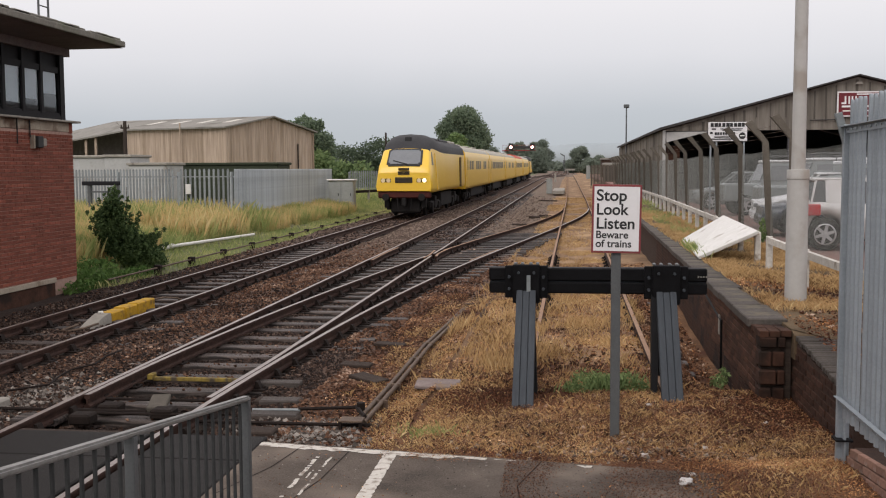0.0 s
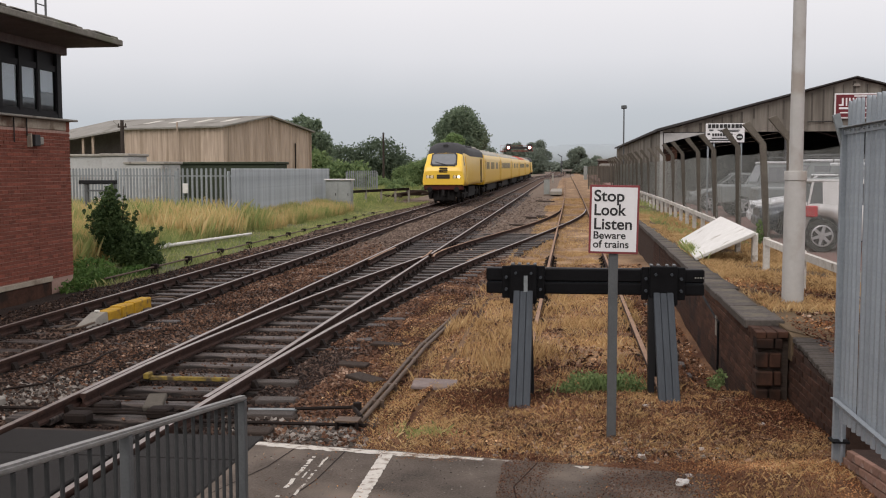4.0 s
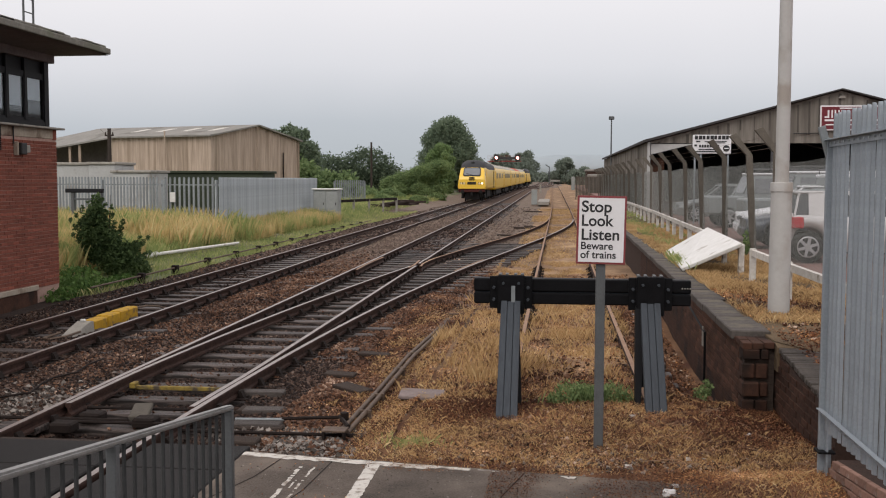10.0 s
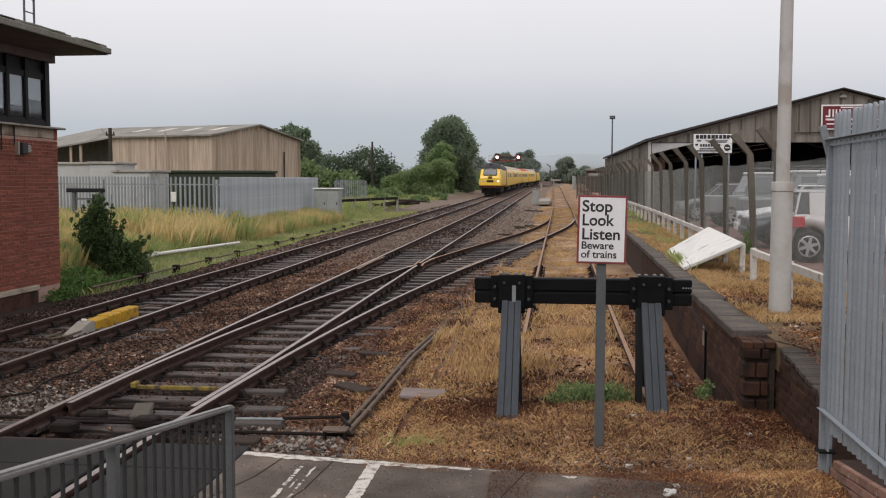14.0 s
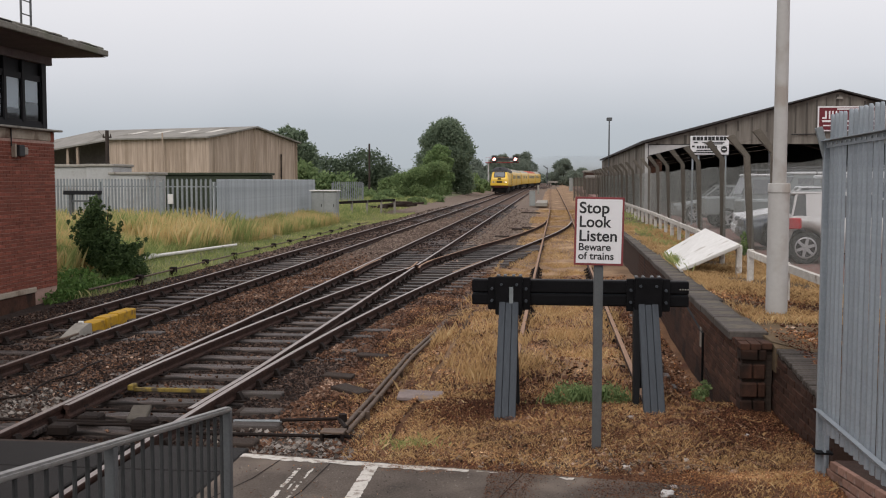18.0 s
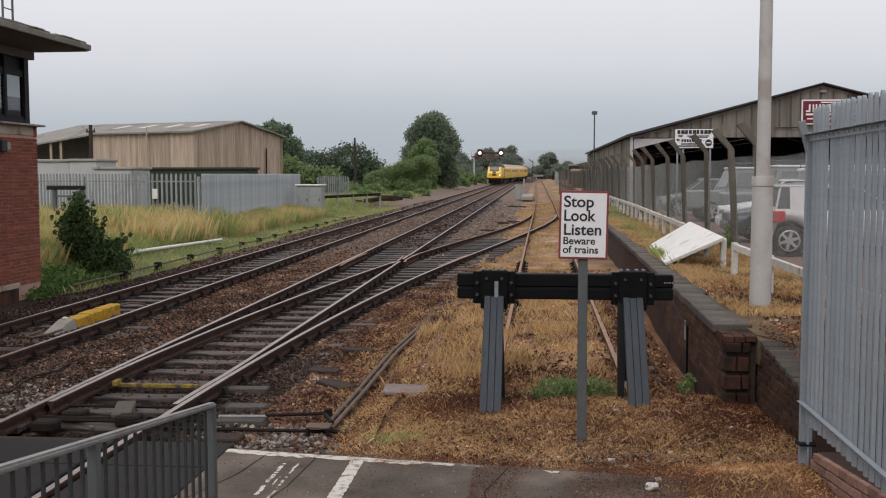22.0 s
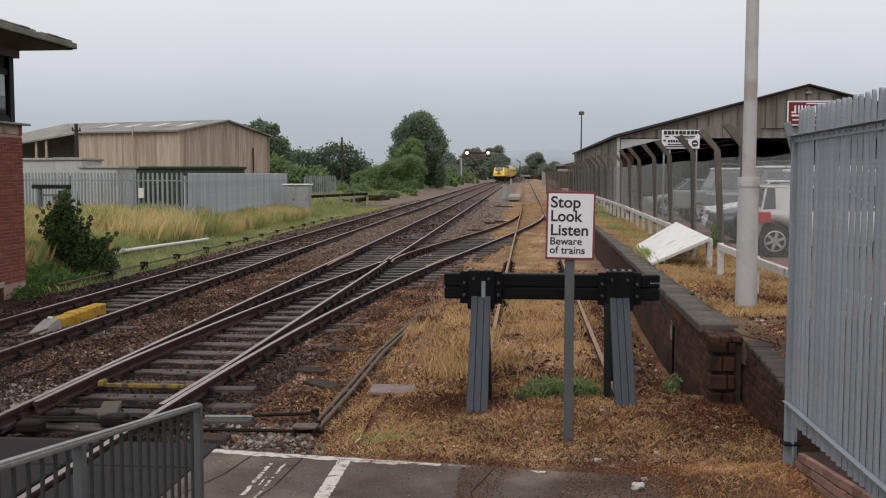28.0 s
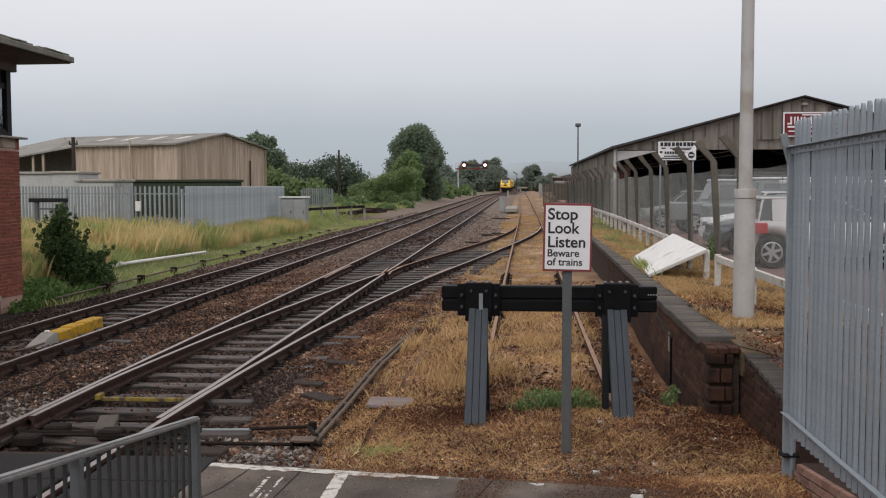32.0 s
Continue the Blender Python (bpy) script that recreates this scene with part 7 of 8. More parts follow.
                part("rooflight", bm, M_ROOFLIGHT, roof, "pale rooflight sheet")
    for p, z in ((c0, ze), (mid, za), (far, ze)):
        bm = B()
        d = go * 0.05
        box(bm, p.x + d.x - 0.11, p.x + d.x + 0.11, p.y + d.y - 0.11, p.y + d.y + 0.11, 0.0, z - 0.04)
        part("corner_trim", bm, M_CLAD, b)
    bm = B()
    p = c0 + g * 0.80 + go * 0.16
    tube(bm, (p.x, p.y, 0.5), (p.x, p.y, 4.75), 0.06, n=6)
    part("downpipe", bm, M_CHAIR, b, "dark downpipe on the gable")
    # lower roof falling away over the open bay
    bm = B()
    q = [c0 - g * 0.03 + lv * 0.81, c0 + g * 0.5 + lv * 1.41, c0 + g * 0.5 + lv * 2.3, c0 - g * 0.03 + lv * 1.9]
    zs = [ze - 0.03, za + 0.06, za - 1.55, ze - 1.70]
    loft(bm, [[(p.x, p.y, z - 0.08) for p, z in zip(q, zs)], [(p.x, p.y, z + 0.06) for p, z in zip(q, zs)]], smooth=False)
    part("lean_to_roof", bm, M_ROOFCEM, b, "lower sloping cement sheet roof")
    for k2 in (1.10, 1.19, 1.6):
        bm = B()
        p = c0 + lv * k2
        box(bm, p.x - 0.1, p.x + 0.1, p.y - 0.1, p.y + 0.1, 0, ze - 0.1 - (k2 - 0.81) * 1.55)
        part("post", bm, M_CLAD, b)
    # soffit brown on this wall stands for the bay's shade
    bm = B()
    p, q = c0 + lv * 0.83 + g * 0.3, c0 + lv * 1.85 + g * 0.3
    corrugated(bm, q, p, 0, ze - 0.62, 0, ze + 0.55, 0.8, 0.03)
    part("inner_wall", bm, M_SOFFIT, b, "shaded wall inside the open bay")
    bm = B()
    p = c0 + lv * 0.34
    tube(bm, (p.x - 0.1, p.y - 0.35, 1.5), (p.x - 0.1, p.y - 0.35, 6.3), 0.07, n=6)
    part("flue", bm, M_CLAD, b)
    # low cabins behind the fence
    for x0, x1, y, z, m, lab in ((-27.9, -25.5, 54, 3.28, M_WHITEBLD, "off-white flat-roofed cabin behind the fence"), (-25.4, -23.9, 53.5, 3.30, M_WHITEBLD, "off-white flat-roofed cabin behind the fence"), (-23.8, -21.7, 53, 2.85, M_WHITEBLD, "grey-white container behind the fence"), (-23.2, -16.9, 58, 2.86, M_GREENDARK, "long dark green container behind the fence")):
        c = thing("cabin", lab, "cabin", "cabins behind the fence")
        bm = B()
        box(bm, x0, x1, y, y + 2.6, 0.0, z - 0.15, bevel=0.03)
        part("body", bm, m, c)
        bm = B()
        box(bm, x0 - 0.1, x1 + 0.1, y - 0.1, y + 2.7, z - 0.15, z, bevel=0.03)
        part("roof", bm, M_CONC if m is M_WHITEBLD else M_GREENDARK, c)
    # poles
    for x, y, z, lab in ((-26.2, 58.0, 5.35, "dark wooden telegraph pole with a small cross-arm"), (-21.3, 118.0, 6.7, "slim dark wooden telegraph pole")):
        q = thing("telegraph_pole", lab, "pole")
        bm = B()
        tube(bm, (x, y, -0.2), (x, y, z), 0.16 if y < 100 else 0.14, 0.11, n=8)
        part("shaft", bm, M_WOODPOLE, q)
        if y < 100:
            bm = B()
            box(bm, x - 0.26, x + 0.26, y - 0.05, y + 0.05, z - 0.45, z - 0.36)
            part("cross_arm", bm, M_WOODPOLE, q)
            for dx in (-0.22, 0.22):
                bm = B()
                tube(bm, (x + dx, y, z - 0.38), (x + dx, y, z - 0.2), 0.05, 0.03, n=6)
                part("insulator", bm, M_WOODPOLE, q)


build_left_background()


# ---- signals and far things ----
def build_far():
    s = thing("gantry_signal", "cantilever signal with two lit heads over the line", "railway signal")
    x, y = -12.9, 208.0
    ztop = 6.7
    bm = B()
    tube(bm, (x, y, -0.3), (x, y, ztop), 0.17, 0.15, n=8)
    part("mast", bm, M_WHITEBLD, s)
    bm = B()
    box(bm, x - 0.4, x + 0.4, y - 0.4, y + 0.4, -0.3, 0.35, bevel=0.05)
    part("base", bm, M_WHITEBLD, s)
    bm = B()
    box(bm, x - 0.6, x + 6.2, y - 0.3, y + 0.3, 6.0, 6.14)
    part("arm", bm, M_SIGHALO, s, "dull red walkway arm")
    bm = B()
    box(bm, x + 1.6, x + 5.1, y - 0.34, y - 0.30, 6.45, 6.95)
    part("back_screen", bm, M_ROOFDARK, s, "dark screen between the signal heads")
    bm = B()
    box(bm, x - 0.55, x + 6.1, y - 0.32, y - 0.28, 7.12, 7.17)
    for i in range(8):
        tube(bm, (x - 0.5 + i * 0.94, y - 0.3, 6.14), (x - 0.5 + i * 0.94, y - 0.3, 7.15), 0.022, n=4)
    part("handrail", bm, M_SIGHALO, s, "thin red handrail")
    for xs in (x + 1.2, x + 5.5):
        bm = B()
        box(bm, xs - 0.45, xs + 0.45, y - 0.55, y - 0.3, 6.05, 7.5, bevel=0.08)
        hd = part("signal_head", bm, M_SIGNBLACK, s, "black signal head")
        bm = B()
        tube(bm, (xs, y - 0.62, 6.75), (xs, y - 0.56, 6.75), 0.27, n=16)
        part("lens", bm, M_SIGLIGHT, hd, "bright lit lens")
        # added red ring that paints the glow round the lit lens
        bm = B()
        tube(bm, (xs, y - 0.60, 6.75), (xs, y - 0.555, 6.75), 0.40, n=16)
        part("lens_halo", bm, M_SIGHALO, hd)
    e = thing("semaphore_signal", "dark semaphore signal with a raised arm", "railway signal")
    x, y = -1.5, 330.0
    bm = B()
    tube(bm, (x, y, -0.2), (x, y, 6.6), 0.16, 0.11, n=6)
    part("post", bm, M_GREYPAINT, e)
    bm = B()
    box(bm, -1.5, 0.2, -0.1, 0.1, -0.16, 0.16, pose(x, y - 0.2, 6.3, 0, 35, 0))
    part("arm", bm, M_GREYPAINT, e)
    bm = B()
    box(bm, x - 0.35, x + 0.35, y - 0.4, y + 0.4, 3.2, 5.0, bevel=0.1)
    part("signal_box_head", bm, M_GREYPAINT, e)
    b = thing("far_buffer_stop", "distant pale buffer stop at the siding's end", "buffer stop")
    cx = centre_siding(305)
    for dx in (-1.0, 1.0):
        bm = B()
        box(bm, cx + dx - 0.15, cx + dx + 0.15, 305, 305.5, 0.0, 2.1)
        part("upright", bm, M_SLEEPER, b)
    bm = B()
    box(bm, cx - 1.5, cx + 1.5, 304.8, 305, 1.75, 2.3)
    part("beam", bm, M_CONC, b)
    # low slab and cabinet beside the siding
    p = thing("concrete_slab", "low pale concrete slab beside the siding", "slab")
    bm = B()
    z = grade(104) - 0.2
    box(bm, -1.55, -0.42, 97.0, 110.0, z - 0.1, z + 0.26, bevel=0.04)
    part("slab_body", bm, M_CONC, p)
    k = thing("lineside_cabinet", "grey steel lineside cabinet at the slab's corner", "cabinet")
    bm = B()
    box(bm, -2.15, -1.60, 99.0, 99.7, z - 0.1, z + 1.35, bevel=0.04)
    part("body", bm, M_CAB, k)
    bm = B()
    box(bm, -2.19, -1.56, 98.96, 99.74, z + 1.35, z + 1.40, bevel=0.015)
    part("lid", bm, M_CONC, k)
    for lab, x, y, ln, a in (("dark half-buried timber beside the siding", -1.45, 54.2, 1.3, 4), ("dark half-buried timber beside the siding", -1.15, 55.8, 0.9, -8), ("dark half-buried timber beside the siding", -1.65, 81.0, 1.5, 3), ("dark half-buried timber beside the siding", -2.05, 47.0, 1.1, 12)):
        bm = B()
        box(bm, -ln / 2, ln / 2, -0.13, 0.13, -0.05, 0.09, bevel=0.02)
        part("timber_body", bm, M_OLDTIMBER, thing("timber", lab, "timber", "timbers by the siding", at=pose(x, y, ground_z(x, y), 0, 2, a)))
    for x, y in ((-21.0, 200.0), (-17.0, 222.0), (-2.2, 168.0), (-9.9, 205.0)):
        w = thing("marker_post", "short pale marker post beside the line", "post", "marker posts")
        bm = B()
        box(bm, x - 0.15, x + 0.15, y - 0.15, y + 0.15, -0.2, 1.5 if y != 168.0 else 1.7, bevel=0.03)
        part("post_body", bm, M_CONC, w)
    for x0, x1, y, z, lab in ((6.0, 14.0, 190, 3.9, "low brown brick shed far down the line"), (4.6, 6.8, 131, 2.7, "dark low shed far down the line")):
        h = thing("low_building", lab, "building")
        bm = B()
        box(bm, x0, x1, y, y + 8, 0.4, z, bevel=0.05)
        part("wall", bm, M_ROOFDARK if y < 150 else M_OLDMORTAR, h)
        bm = B()
        box(bm, x0 - 0.2, x1 + 0.2, y - 0.2, y + 8.2, z, z + 0.4, bevel=0.1)
        part("roof", bm, M_ROOFCEM, h)
    palisade("palisade_fence", "dull brown close-boarded fence far down the line", (2.7, 126.0), (6.6, 126.0), 0.3, 2.5, 0.17, M_CONCPOST, pale_w=0.13)
    c = thing("white_kiosk", "small pale hut far down the line", "hut")
    bm = B()
    box(bm, 3.3, 4.0, 196, 197, 0.2, 2.9, bevel=0.05)
    part("hut_body", bm, M_CAB, c)
    # misty hill line, its mist painted as pale blue-grey
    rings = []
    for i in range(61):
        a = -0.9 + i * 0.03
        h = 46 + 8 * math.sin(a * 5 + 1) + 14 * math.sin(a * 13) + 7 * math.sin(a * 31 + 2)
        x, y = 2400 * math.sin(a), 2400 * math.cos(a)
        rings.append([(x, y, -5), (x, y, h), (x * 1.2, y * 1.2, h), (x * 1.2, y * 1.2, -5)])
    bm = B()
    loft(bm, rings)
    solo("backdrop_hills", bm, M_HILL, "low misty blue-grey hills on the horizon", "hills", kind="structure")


build_far()


# ---- plants ----
def leaf_cloud(rng, blobs, n, size):
    """Leaves as small bent quads spread through ellipsoids (x, y, z, rx, ry, rz), thicker near the surface."""
    w = np.array([b[3] * b[4] + b[4] * b[5] for b in blobs])
    pick = rng.choice(len(blobs), n, p=w / w.sum())
    bl = np.array(blobs)[pick]
    d = rng.normal(size=(n, 3))
    d /= np.linalg.norm(d, axis=1)[:, None]
    r = rng.uniform(0.35, 1.0, n) ** 0.45 * (1 + 0.16 * rng.normal(size=n).clip(-1, 1.6))
    c = bl[:, :3] + d * r[:, None] * bl[:, 3:]
    u = rng.normal(size=(n, 3))
    u /= np.linalg.norm(u, axis=1)[:, None]
    v = np.cross(u, rng.normal(size=(n, 3)))
    v /= np.linalg.norm(v, axis=1)[:, None]
    s = (size * rng.uniform(0.55, 1.35, n))[:, None]
    verts = np.stack([c - u * s, c - v * s * 0.5, c + u * s, c + v * s * 0.5 + np.cross(u, v) * s * 0.25], 1).reshape(-1, 3)
    return verts, np.arange(n * 4).reshape(n, 4)


def tree(label, x, y, z0, trunk_h, blobs, n, size, material, seed, name="tree", limbs=7, trunk_r=0.25):
    rng = np.random.default_rng(seed)
    t = thing(name, label, name, at=pose(x, y, z0))
    bm = B()
    top = max(b[2] for b in blobs)
    tube(bm, (0, 0, -0.3), (0, 0, trunk_h), trunk_r, trunk_r * 0.7, n=8)
    tube(bm, (0, 0, trunk_h), (0.1, 0, top), trunk_r * 0.7, trunk_r * 0.15, n=6)
    for i in range(limbs):
        b = blobs[i % len(blobs)]
        tube(bm, (0, 0, trunk_h * (0.5 + 0.5 * rng.random())), (b[0] * 0.8, b[1] * 0.8, b[2]), trunk_r * 0.4, trunk_r * 0.1, n=5)
    part("trunk", bm, M_BARK, t)
    v, f = leaf_cloud(rng, blobs, n, size)
    part("crown", raw("crown", v.tolist(), f.tolist(), material), None, t)
    return t


def crown(rng, w, h, base, k):
    """Ellipsoids that pile up to a rough crown."""
    out = []
    for i in range(k):
        f = i / max(1, k - 1)
        a = rng.uniform(0, math.tau)
        rad = w * 0.5 * (1 - 0.75 * f) * rng.uniform(0.25, 0.75)
        r = w * rng.uniform(0.16, 0.26) * (1.15 - 0.5 * f)
        out.append((rad * math.cos(a), rad * math.sin(a), base + (h - base - r) * f + rng.uniform(-0.3, 0.3), r, r, r * rng.uniform(0.75, 1.05)))
    return out


def dome(rng, w, h, base, k):
    """Ellipsoids spread over a broad dome, fuller at mid height."""
    out = []
    for i in range(k):
        f = (i + 0.5) / k
        a = i * 2.4 + rng.uniform(-0.5, 0.5)
        half = w * 0.5 * (1 - max(0.0, (f - 0.45) / 0.6) ** 2 * 0.7 if f > 0.3 else 0.8 + 0.66 * f)
        r = w * rng.uniform(0.11, 0.19)
        rad = max(0.0, half - r) * rng.uniform(0.55, 1.05)
        out.append((rad * math.cos(a), rad * math.sin(a), base + (h - base - r) * f, r, r, r * rng.uniform(0.7, 1.0)))
    return out


def blades(rng, n, spot, h0, h1, w, lean=0.35):
    """Grass blades as thin bent triangles; spot gives places and ground heights."""
    p = spot(rng, n)
    n = len(p)
    a = rng.uniform(0, math.tau, n)
    h = rng.uniform(h0, h1, n)
    dx, dy = np.cos(a) * w, np.sin(a) * w
    lx, ly = rng.normal(0, lean, n) * h, rng.normal(0, lean, n) * h
    v = np.empty((n, 4, 3))
    v[:, 0] = np.c_[p[:, 0] - dx, p[:, 1] - dy, p[:, 2] - 0.02]
    v[:, 1] = np.c_[p[:, 0] + dx, p[:, 1] + dy, p[:, 2] - 0.02]
    v[:, 2] = np.c_[p[:, 0] + dx * 0.7 + lx * 0.4, p[:, 1] + dy * 0.7 + ly * 0.4, p[:, 2] + h * 0.6]
    v[:, 3] = np.c_[p[:, 0] + lx, p[:, 1] + ly, p[:, 2] + h]
    f = np.array([(0, 1, 2), (0, 2, 3)])[None] + (np.arange(n) * 4)[:, None, None]
    return v.reshape(-1, 3), f.reshape(-1, 3)


def grass(name, label, seed, n, spot, h0, h1, w, material, lean=0.35):
    v, f = blades(np.random.default_rng(seed), n, spot, h0, h1, w, lean)
    tagged(new(name, raw(name, v.tolist(), f.tolist(), material)), label, "grass", kind="stuff")


def chips(name, label, seed, n, spot, size, material=None):
    """Small curled flakes that lie about on the ground."""
    rng = np.random.default_rng(seed)
    p = spot(rng, n)
    n = len(p)
    a = rng.uniform(0, math.tau, n)
    l, w = size * rng.uniform(0.5, 1.5, n), size * rng.uniform(0.25, 0.9, n)
    u = np.c_[np.cos(a), np.sin(a), rng.normal(0, 0.30, n)] * l[:, None]
    t = np.c_[-np.sin(a), np.cos(a), rng.normal(0, 0.35, n)] * w[:, None]
    c = p + np.c_[np.zeros(n), np.zeros(n), rng.uniform(0.004, 0.035, n)]
    v = np.stack([c - u, c - t, c + u + np.c_[np.zeros(n), np.zeros(n), w * 0.5], c + t], 1).reshape(-1, 3)
    f = np.arange(n * 4).reshape(n, 4)
    tagged(new(name, raw(name, v.tolist(), f.tolist(), material or M_LITTER)), label, "litter", kind="stuff")


def patch(x0, x1, y0, y1, scale=0.7, cut=0.0, z=None, seed=0.0):
    """Places in a rectangle, clumped by noise."""
    def spot(rng, n):
        x, y = rng.uniform(x0, x1, n), rng.uniform(y0, y1, n)
        keep = np.array([noise.noise(Vector((a * scale, b * scale * 0.6, seed))) > cut + 0.12 * c for a, b, c in zip(x, y, rng.normal(size=n))])
        x, y = x[keep], y[keep]
        zz = np.array([ground_z(a, b) for a, b in zip(x, y)]) if z is None else np.full(len(x), z)
        return np.c_[x, y, zz]
    return spot


def tufts(x0, x1, y0, y1, count, spread):
    """Places in small tight clumps."""
    def spot(rng, n):
        c = np.c_[rng.uniform(x0, x1, count), rng.uniform(y0, y1, count)]
        p = c[rng.integers(0, count, n)] + rng.normal(0, 1, (n, 2)) * spread * rng.uniform(0.4, 1.2, (n, 1))
        return np.array([(a, b, ground_z(a, b)) for a, b in p])
    return spot


def build_plants():
    py = random.Random(17)
    # dark bush beside the signal box
    rng = np.random.default_rng(1)
    shoots = []
    br = random.Random(23)
    for i in range(46):
        low = i % 3 == 0
        tx, tz = (br.uniform(0.15, 1.0), br.uniform(0.45, 0.95)) if low else (br.uniform(-0.85, 0.35), br.uniform(0.9, 2.1))
        if not low and tz > 1.4:
            tx = -0.30 + (tx + 0.25) * (2.35 - tz)
        ty = br.uniform(-0.45, 0.45)
        for f in (0.45, 0.62, 0.78, 0.92, 1.05):
            r = 0.17 * (1.35 - f)
            shoots.append((tx * f, ty * f, tz * f + 0.1, r, r, r * 1.3))
    for lump in ((0.55, -0.1, 0.42, 0.46, 0.4, 0.42), (0.15, 0.0, 0.55, 0.5, 0.4, 0.5), (-0.30, 0.0, 1.1, 0.42, 0.36, 0.5), (-0.38, 0.0, 1.7, 0.22, 0.22, 0.34), (0.92, -0.1, 0.28, 0.30, 0.3, 0.30), (-0.62, 0.0, 1.35, 0.2, 0.2, 0.28)):
        shoots.append(lump)
    tree("dark green bush beside the signal box", -11.98, 26.3, -0.27, 0.4, shoots, 26000, 0.048, M_LEAFDARK, 2, "bush", 30, 0.03)
    v, f = leaf_cloud(rng, [(-11.0, 22.4, -0.12, 0.5, 0.7, 0.28), (-10.75, 21.4, -0.2, 0.25, 0.8, 0.22), (-11.5, 23.6, 0.0, 0.5, 0.6, 0.3), (-10.9, 24.5, -0.2, 0.4, 0.9, 0.18)], 2600, 0.055)
    tagged(new("green_weeds", raw("green_weeds", v.tolist(), f.tolist(), M_NETTLE)), "low green weeds at the signal box's foot", "weeds", kind="stuff")
    # trees by the line
    tree("tall dense dark green tree beside the line", -15.8, 152, 0, 3.0, dome(py, 10.6, 12.1, 1.6, 46), 42000, 0.20, M_LEAFTREE, 3)
    tree("light green rounded tree beside the line", -15.2, 138, 0, 1.5, dome(py, 5.6, 7.6, 0.8, 24), 15000, 0.155, M_LEAFLIGHT, 4)
    th = random.Random(29)
    lumps = []
    for i in range(34):
        fx = th.uniform(-4.2, 3.2)
        hi = 2.5 + 0.33 * (fx + 4.2)
        r = th.uniform(0.5, 1.05)
        lumps.append((fx, th.uniform(-1.5, 1.5), th.uniform(0.2, 1.2) if i % 3 == 1 else th.uniform(0.3, max(0.4, hi - r)) if i % 3 else hi - r, r * 1.25, r, r))
    tree("sprawling light olive thicket beside the line", -16.4, 122, 0, 0.6, lumps, 28000, 0.112, M_LEAFOLIVE, 5, "bush", 10, 0.08)
    tree("dark green spreading tree behind the fence", -26.5, 135, 0, 1.5, [(-3.5, 0, 3.3, 3.2, 3, 2.4), (1.5, 0, 4.0, 3.4, 3, 2.5), (4.0, 0, 2.4, 2.5, 2.5, 2.2), (-1, 0, 2.0, 4, 3, 2), (-6.0, 0, 2.2, 2.5, 2.5, 2)], 16000, 0.21, M_LEAFSHADE, 6)
    tree("dark green tree behind the barn", -27.5, 104, 0, 2.5, dome(py, 9.0, 8.4, 1.0, 20), 16000, 0.21, M_LEAFTREE, 7)
    tree("green shrubs at the barn's corner", -23.5, 100, 0, 0.8, [(0, 0, 1.5, 2.3, 2, 1.7), (-1.8, 0, 2.8, 1.8, 1.8, 1.6), (2.4, 0, 1.6, 1.8, 1.8, 1.5)], 5000, 0.24, M_LEAFMID, 8, "bush", 3, 0.1)
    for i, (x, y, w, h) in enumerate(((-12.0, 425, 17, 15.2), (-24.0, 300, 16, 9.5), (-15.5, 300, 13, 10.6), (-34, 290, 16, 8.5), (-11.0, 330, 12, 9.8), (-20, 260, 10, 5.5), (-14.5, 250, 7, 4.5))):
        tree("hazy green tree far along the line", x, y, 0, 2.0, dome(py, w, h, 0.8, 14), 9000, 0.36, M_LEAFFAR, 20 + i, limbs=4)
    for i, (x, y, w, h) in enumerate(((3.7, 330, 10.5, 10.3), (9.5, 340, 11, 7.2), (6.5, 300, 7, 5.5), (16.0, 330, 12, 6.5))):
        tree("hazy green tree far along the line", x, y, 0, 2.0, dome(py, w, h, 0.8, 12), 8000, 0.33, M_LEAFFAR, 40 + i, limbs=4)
    for i, (x, y, w, h) in enumerate(((-15.0, 165, 5, 3.2), (-13.8, 178, 4.5, 2.6), (-15.5, 188, 6, 3.6), (-13.5, 200, 5, 2.8), (-16.5, 212, 7, 4.2), (-12.5, 226, 5, 3.0), (-19.5, 150, 6, 3.4), (-22.5, 122, 4, 1.8), (-20.5, 112, 3.5, 1.4), (-23.5, 96, 3.5, 1.7), (-15.2, 90, 2.6, 1.1), (-13.2, 100, 2.2, 0.8), (-16.8, 104, 3.4, 1.5), (-12.8, 112, 2.4, 0.9))):
        tree("green scrub bush beside the line", x, y, 0, 0.4, dome(py, w, h, 0.1, 14), 2600, 0.20 if y < 150 else 0.28, M_LEAFOLIVE if i % 3 else M_LEAFMID, 60 + i, "bush", 4, 0.06)
    far_row = []
    rng = np.random.default_rng(9)
    for i in range(60):
        x = -230 + i * 7.0
        far_row.append((x, 430 + rng.uniform(-20, 20), rng.uniform(1, 3), rng.uniform(5, 9), 4, rng.uniform(2.5, 5.0)))
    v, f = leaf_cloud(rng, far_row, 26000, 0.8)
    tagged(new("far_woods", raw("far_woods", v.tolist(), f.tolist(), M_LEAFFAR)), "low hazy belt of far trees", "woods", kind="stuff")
    # grass
    grass("field_grass", "tall yellow dry grass before the fence", 31, 60000, patch(-22, -12.9, 32.5, 40.1, 0.6, -0.30), 0.12, 0.62, 0.0018, M_TALL, 0.14)
    grass("field_grass", "rough green grass under the dry stalks", 30, 80000, patch(-22, -12.6, 28, 38.5, 0.4, -0.3, seed=21), 0.14, 0.46, 0.003, M_GREENGRASS, 0.25)
    grass("field_grass", "tall yellow dry grass before the fence", 32, 30000, patch(-22, -13.0, 33.0, 40.1, 0.75, -0.05, seed=4), 0.30, 0.95, 0.0014, M_TALL, 0.16)
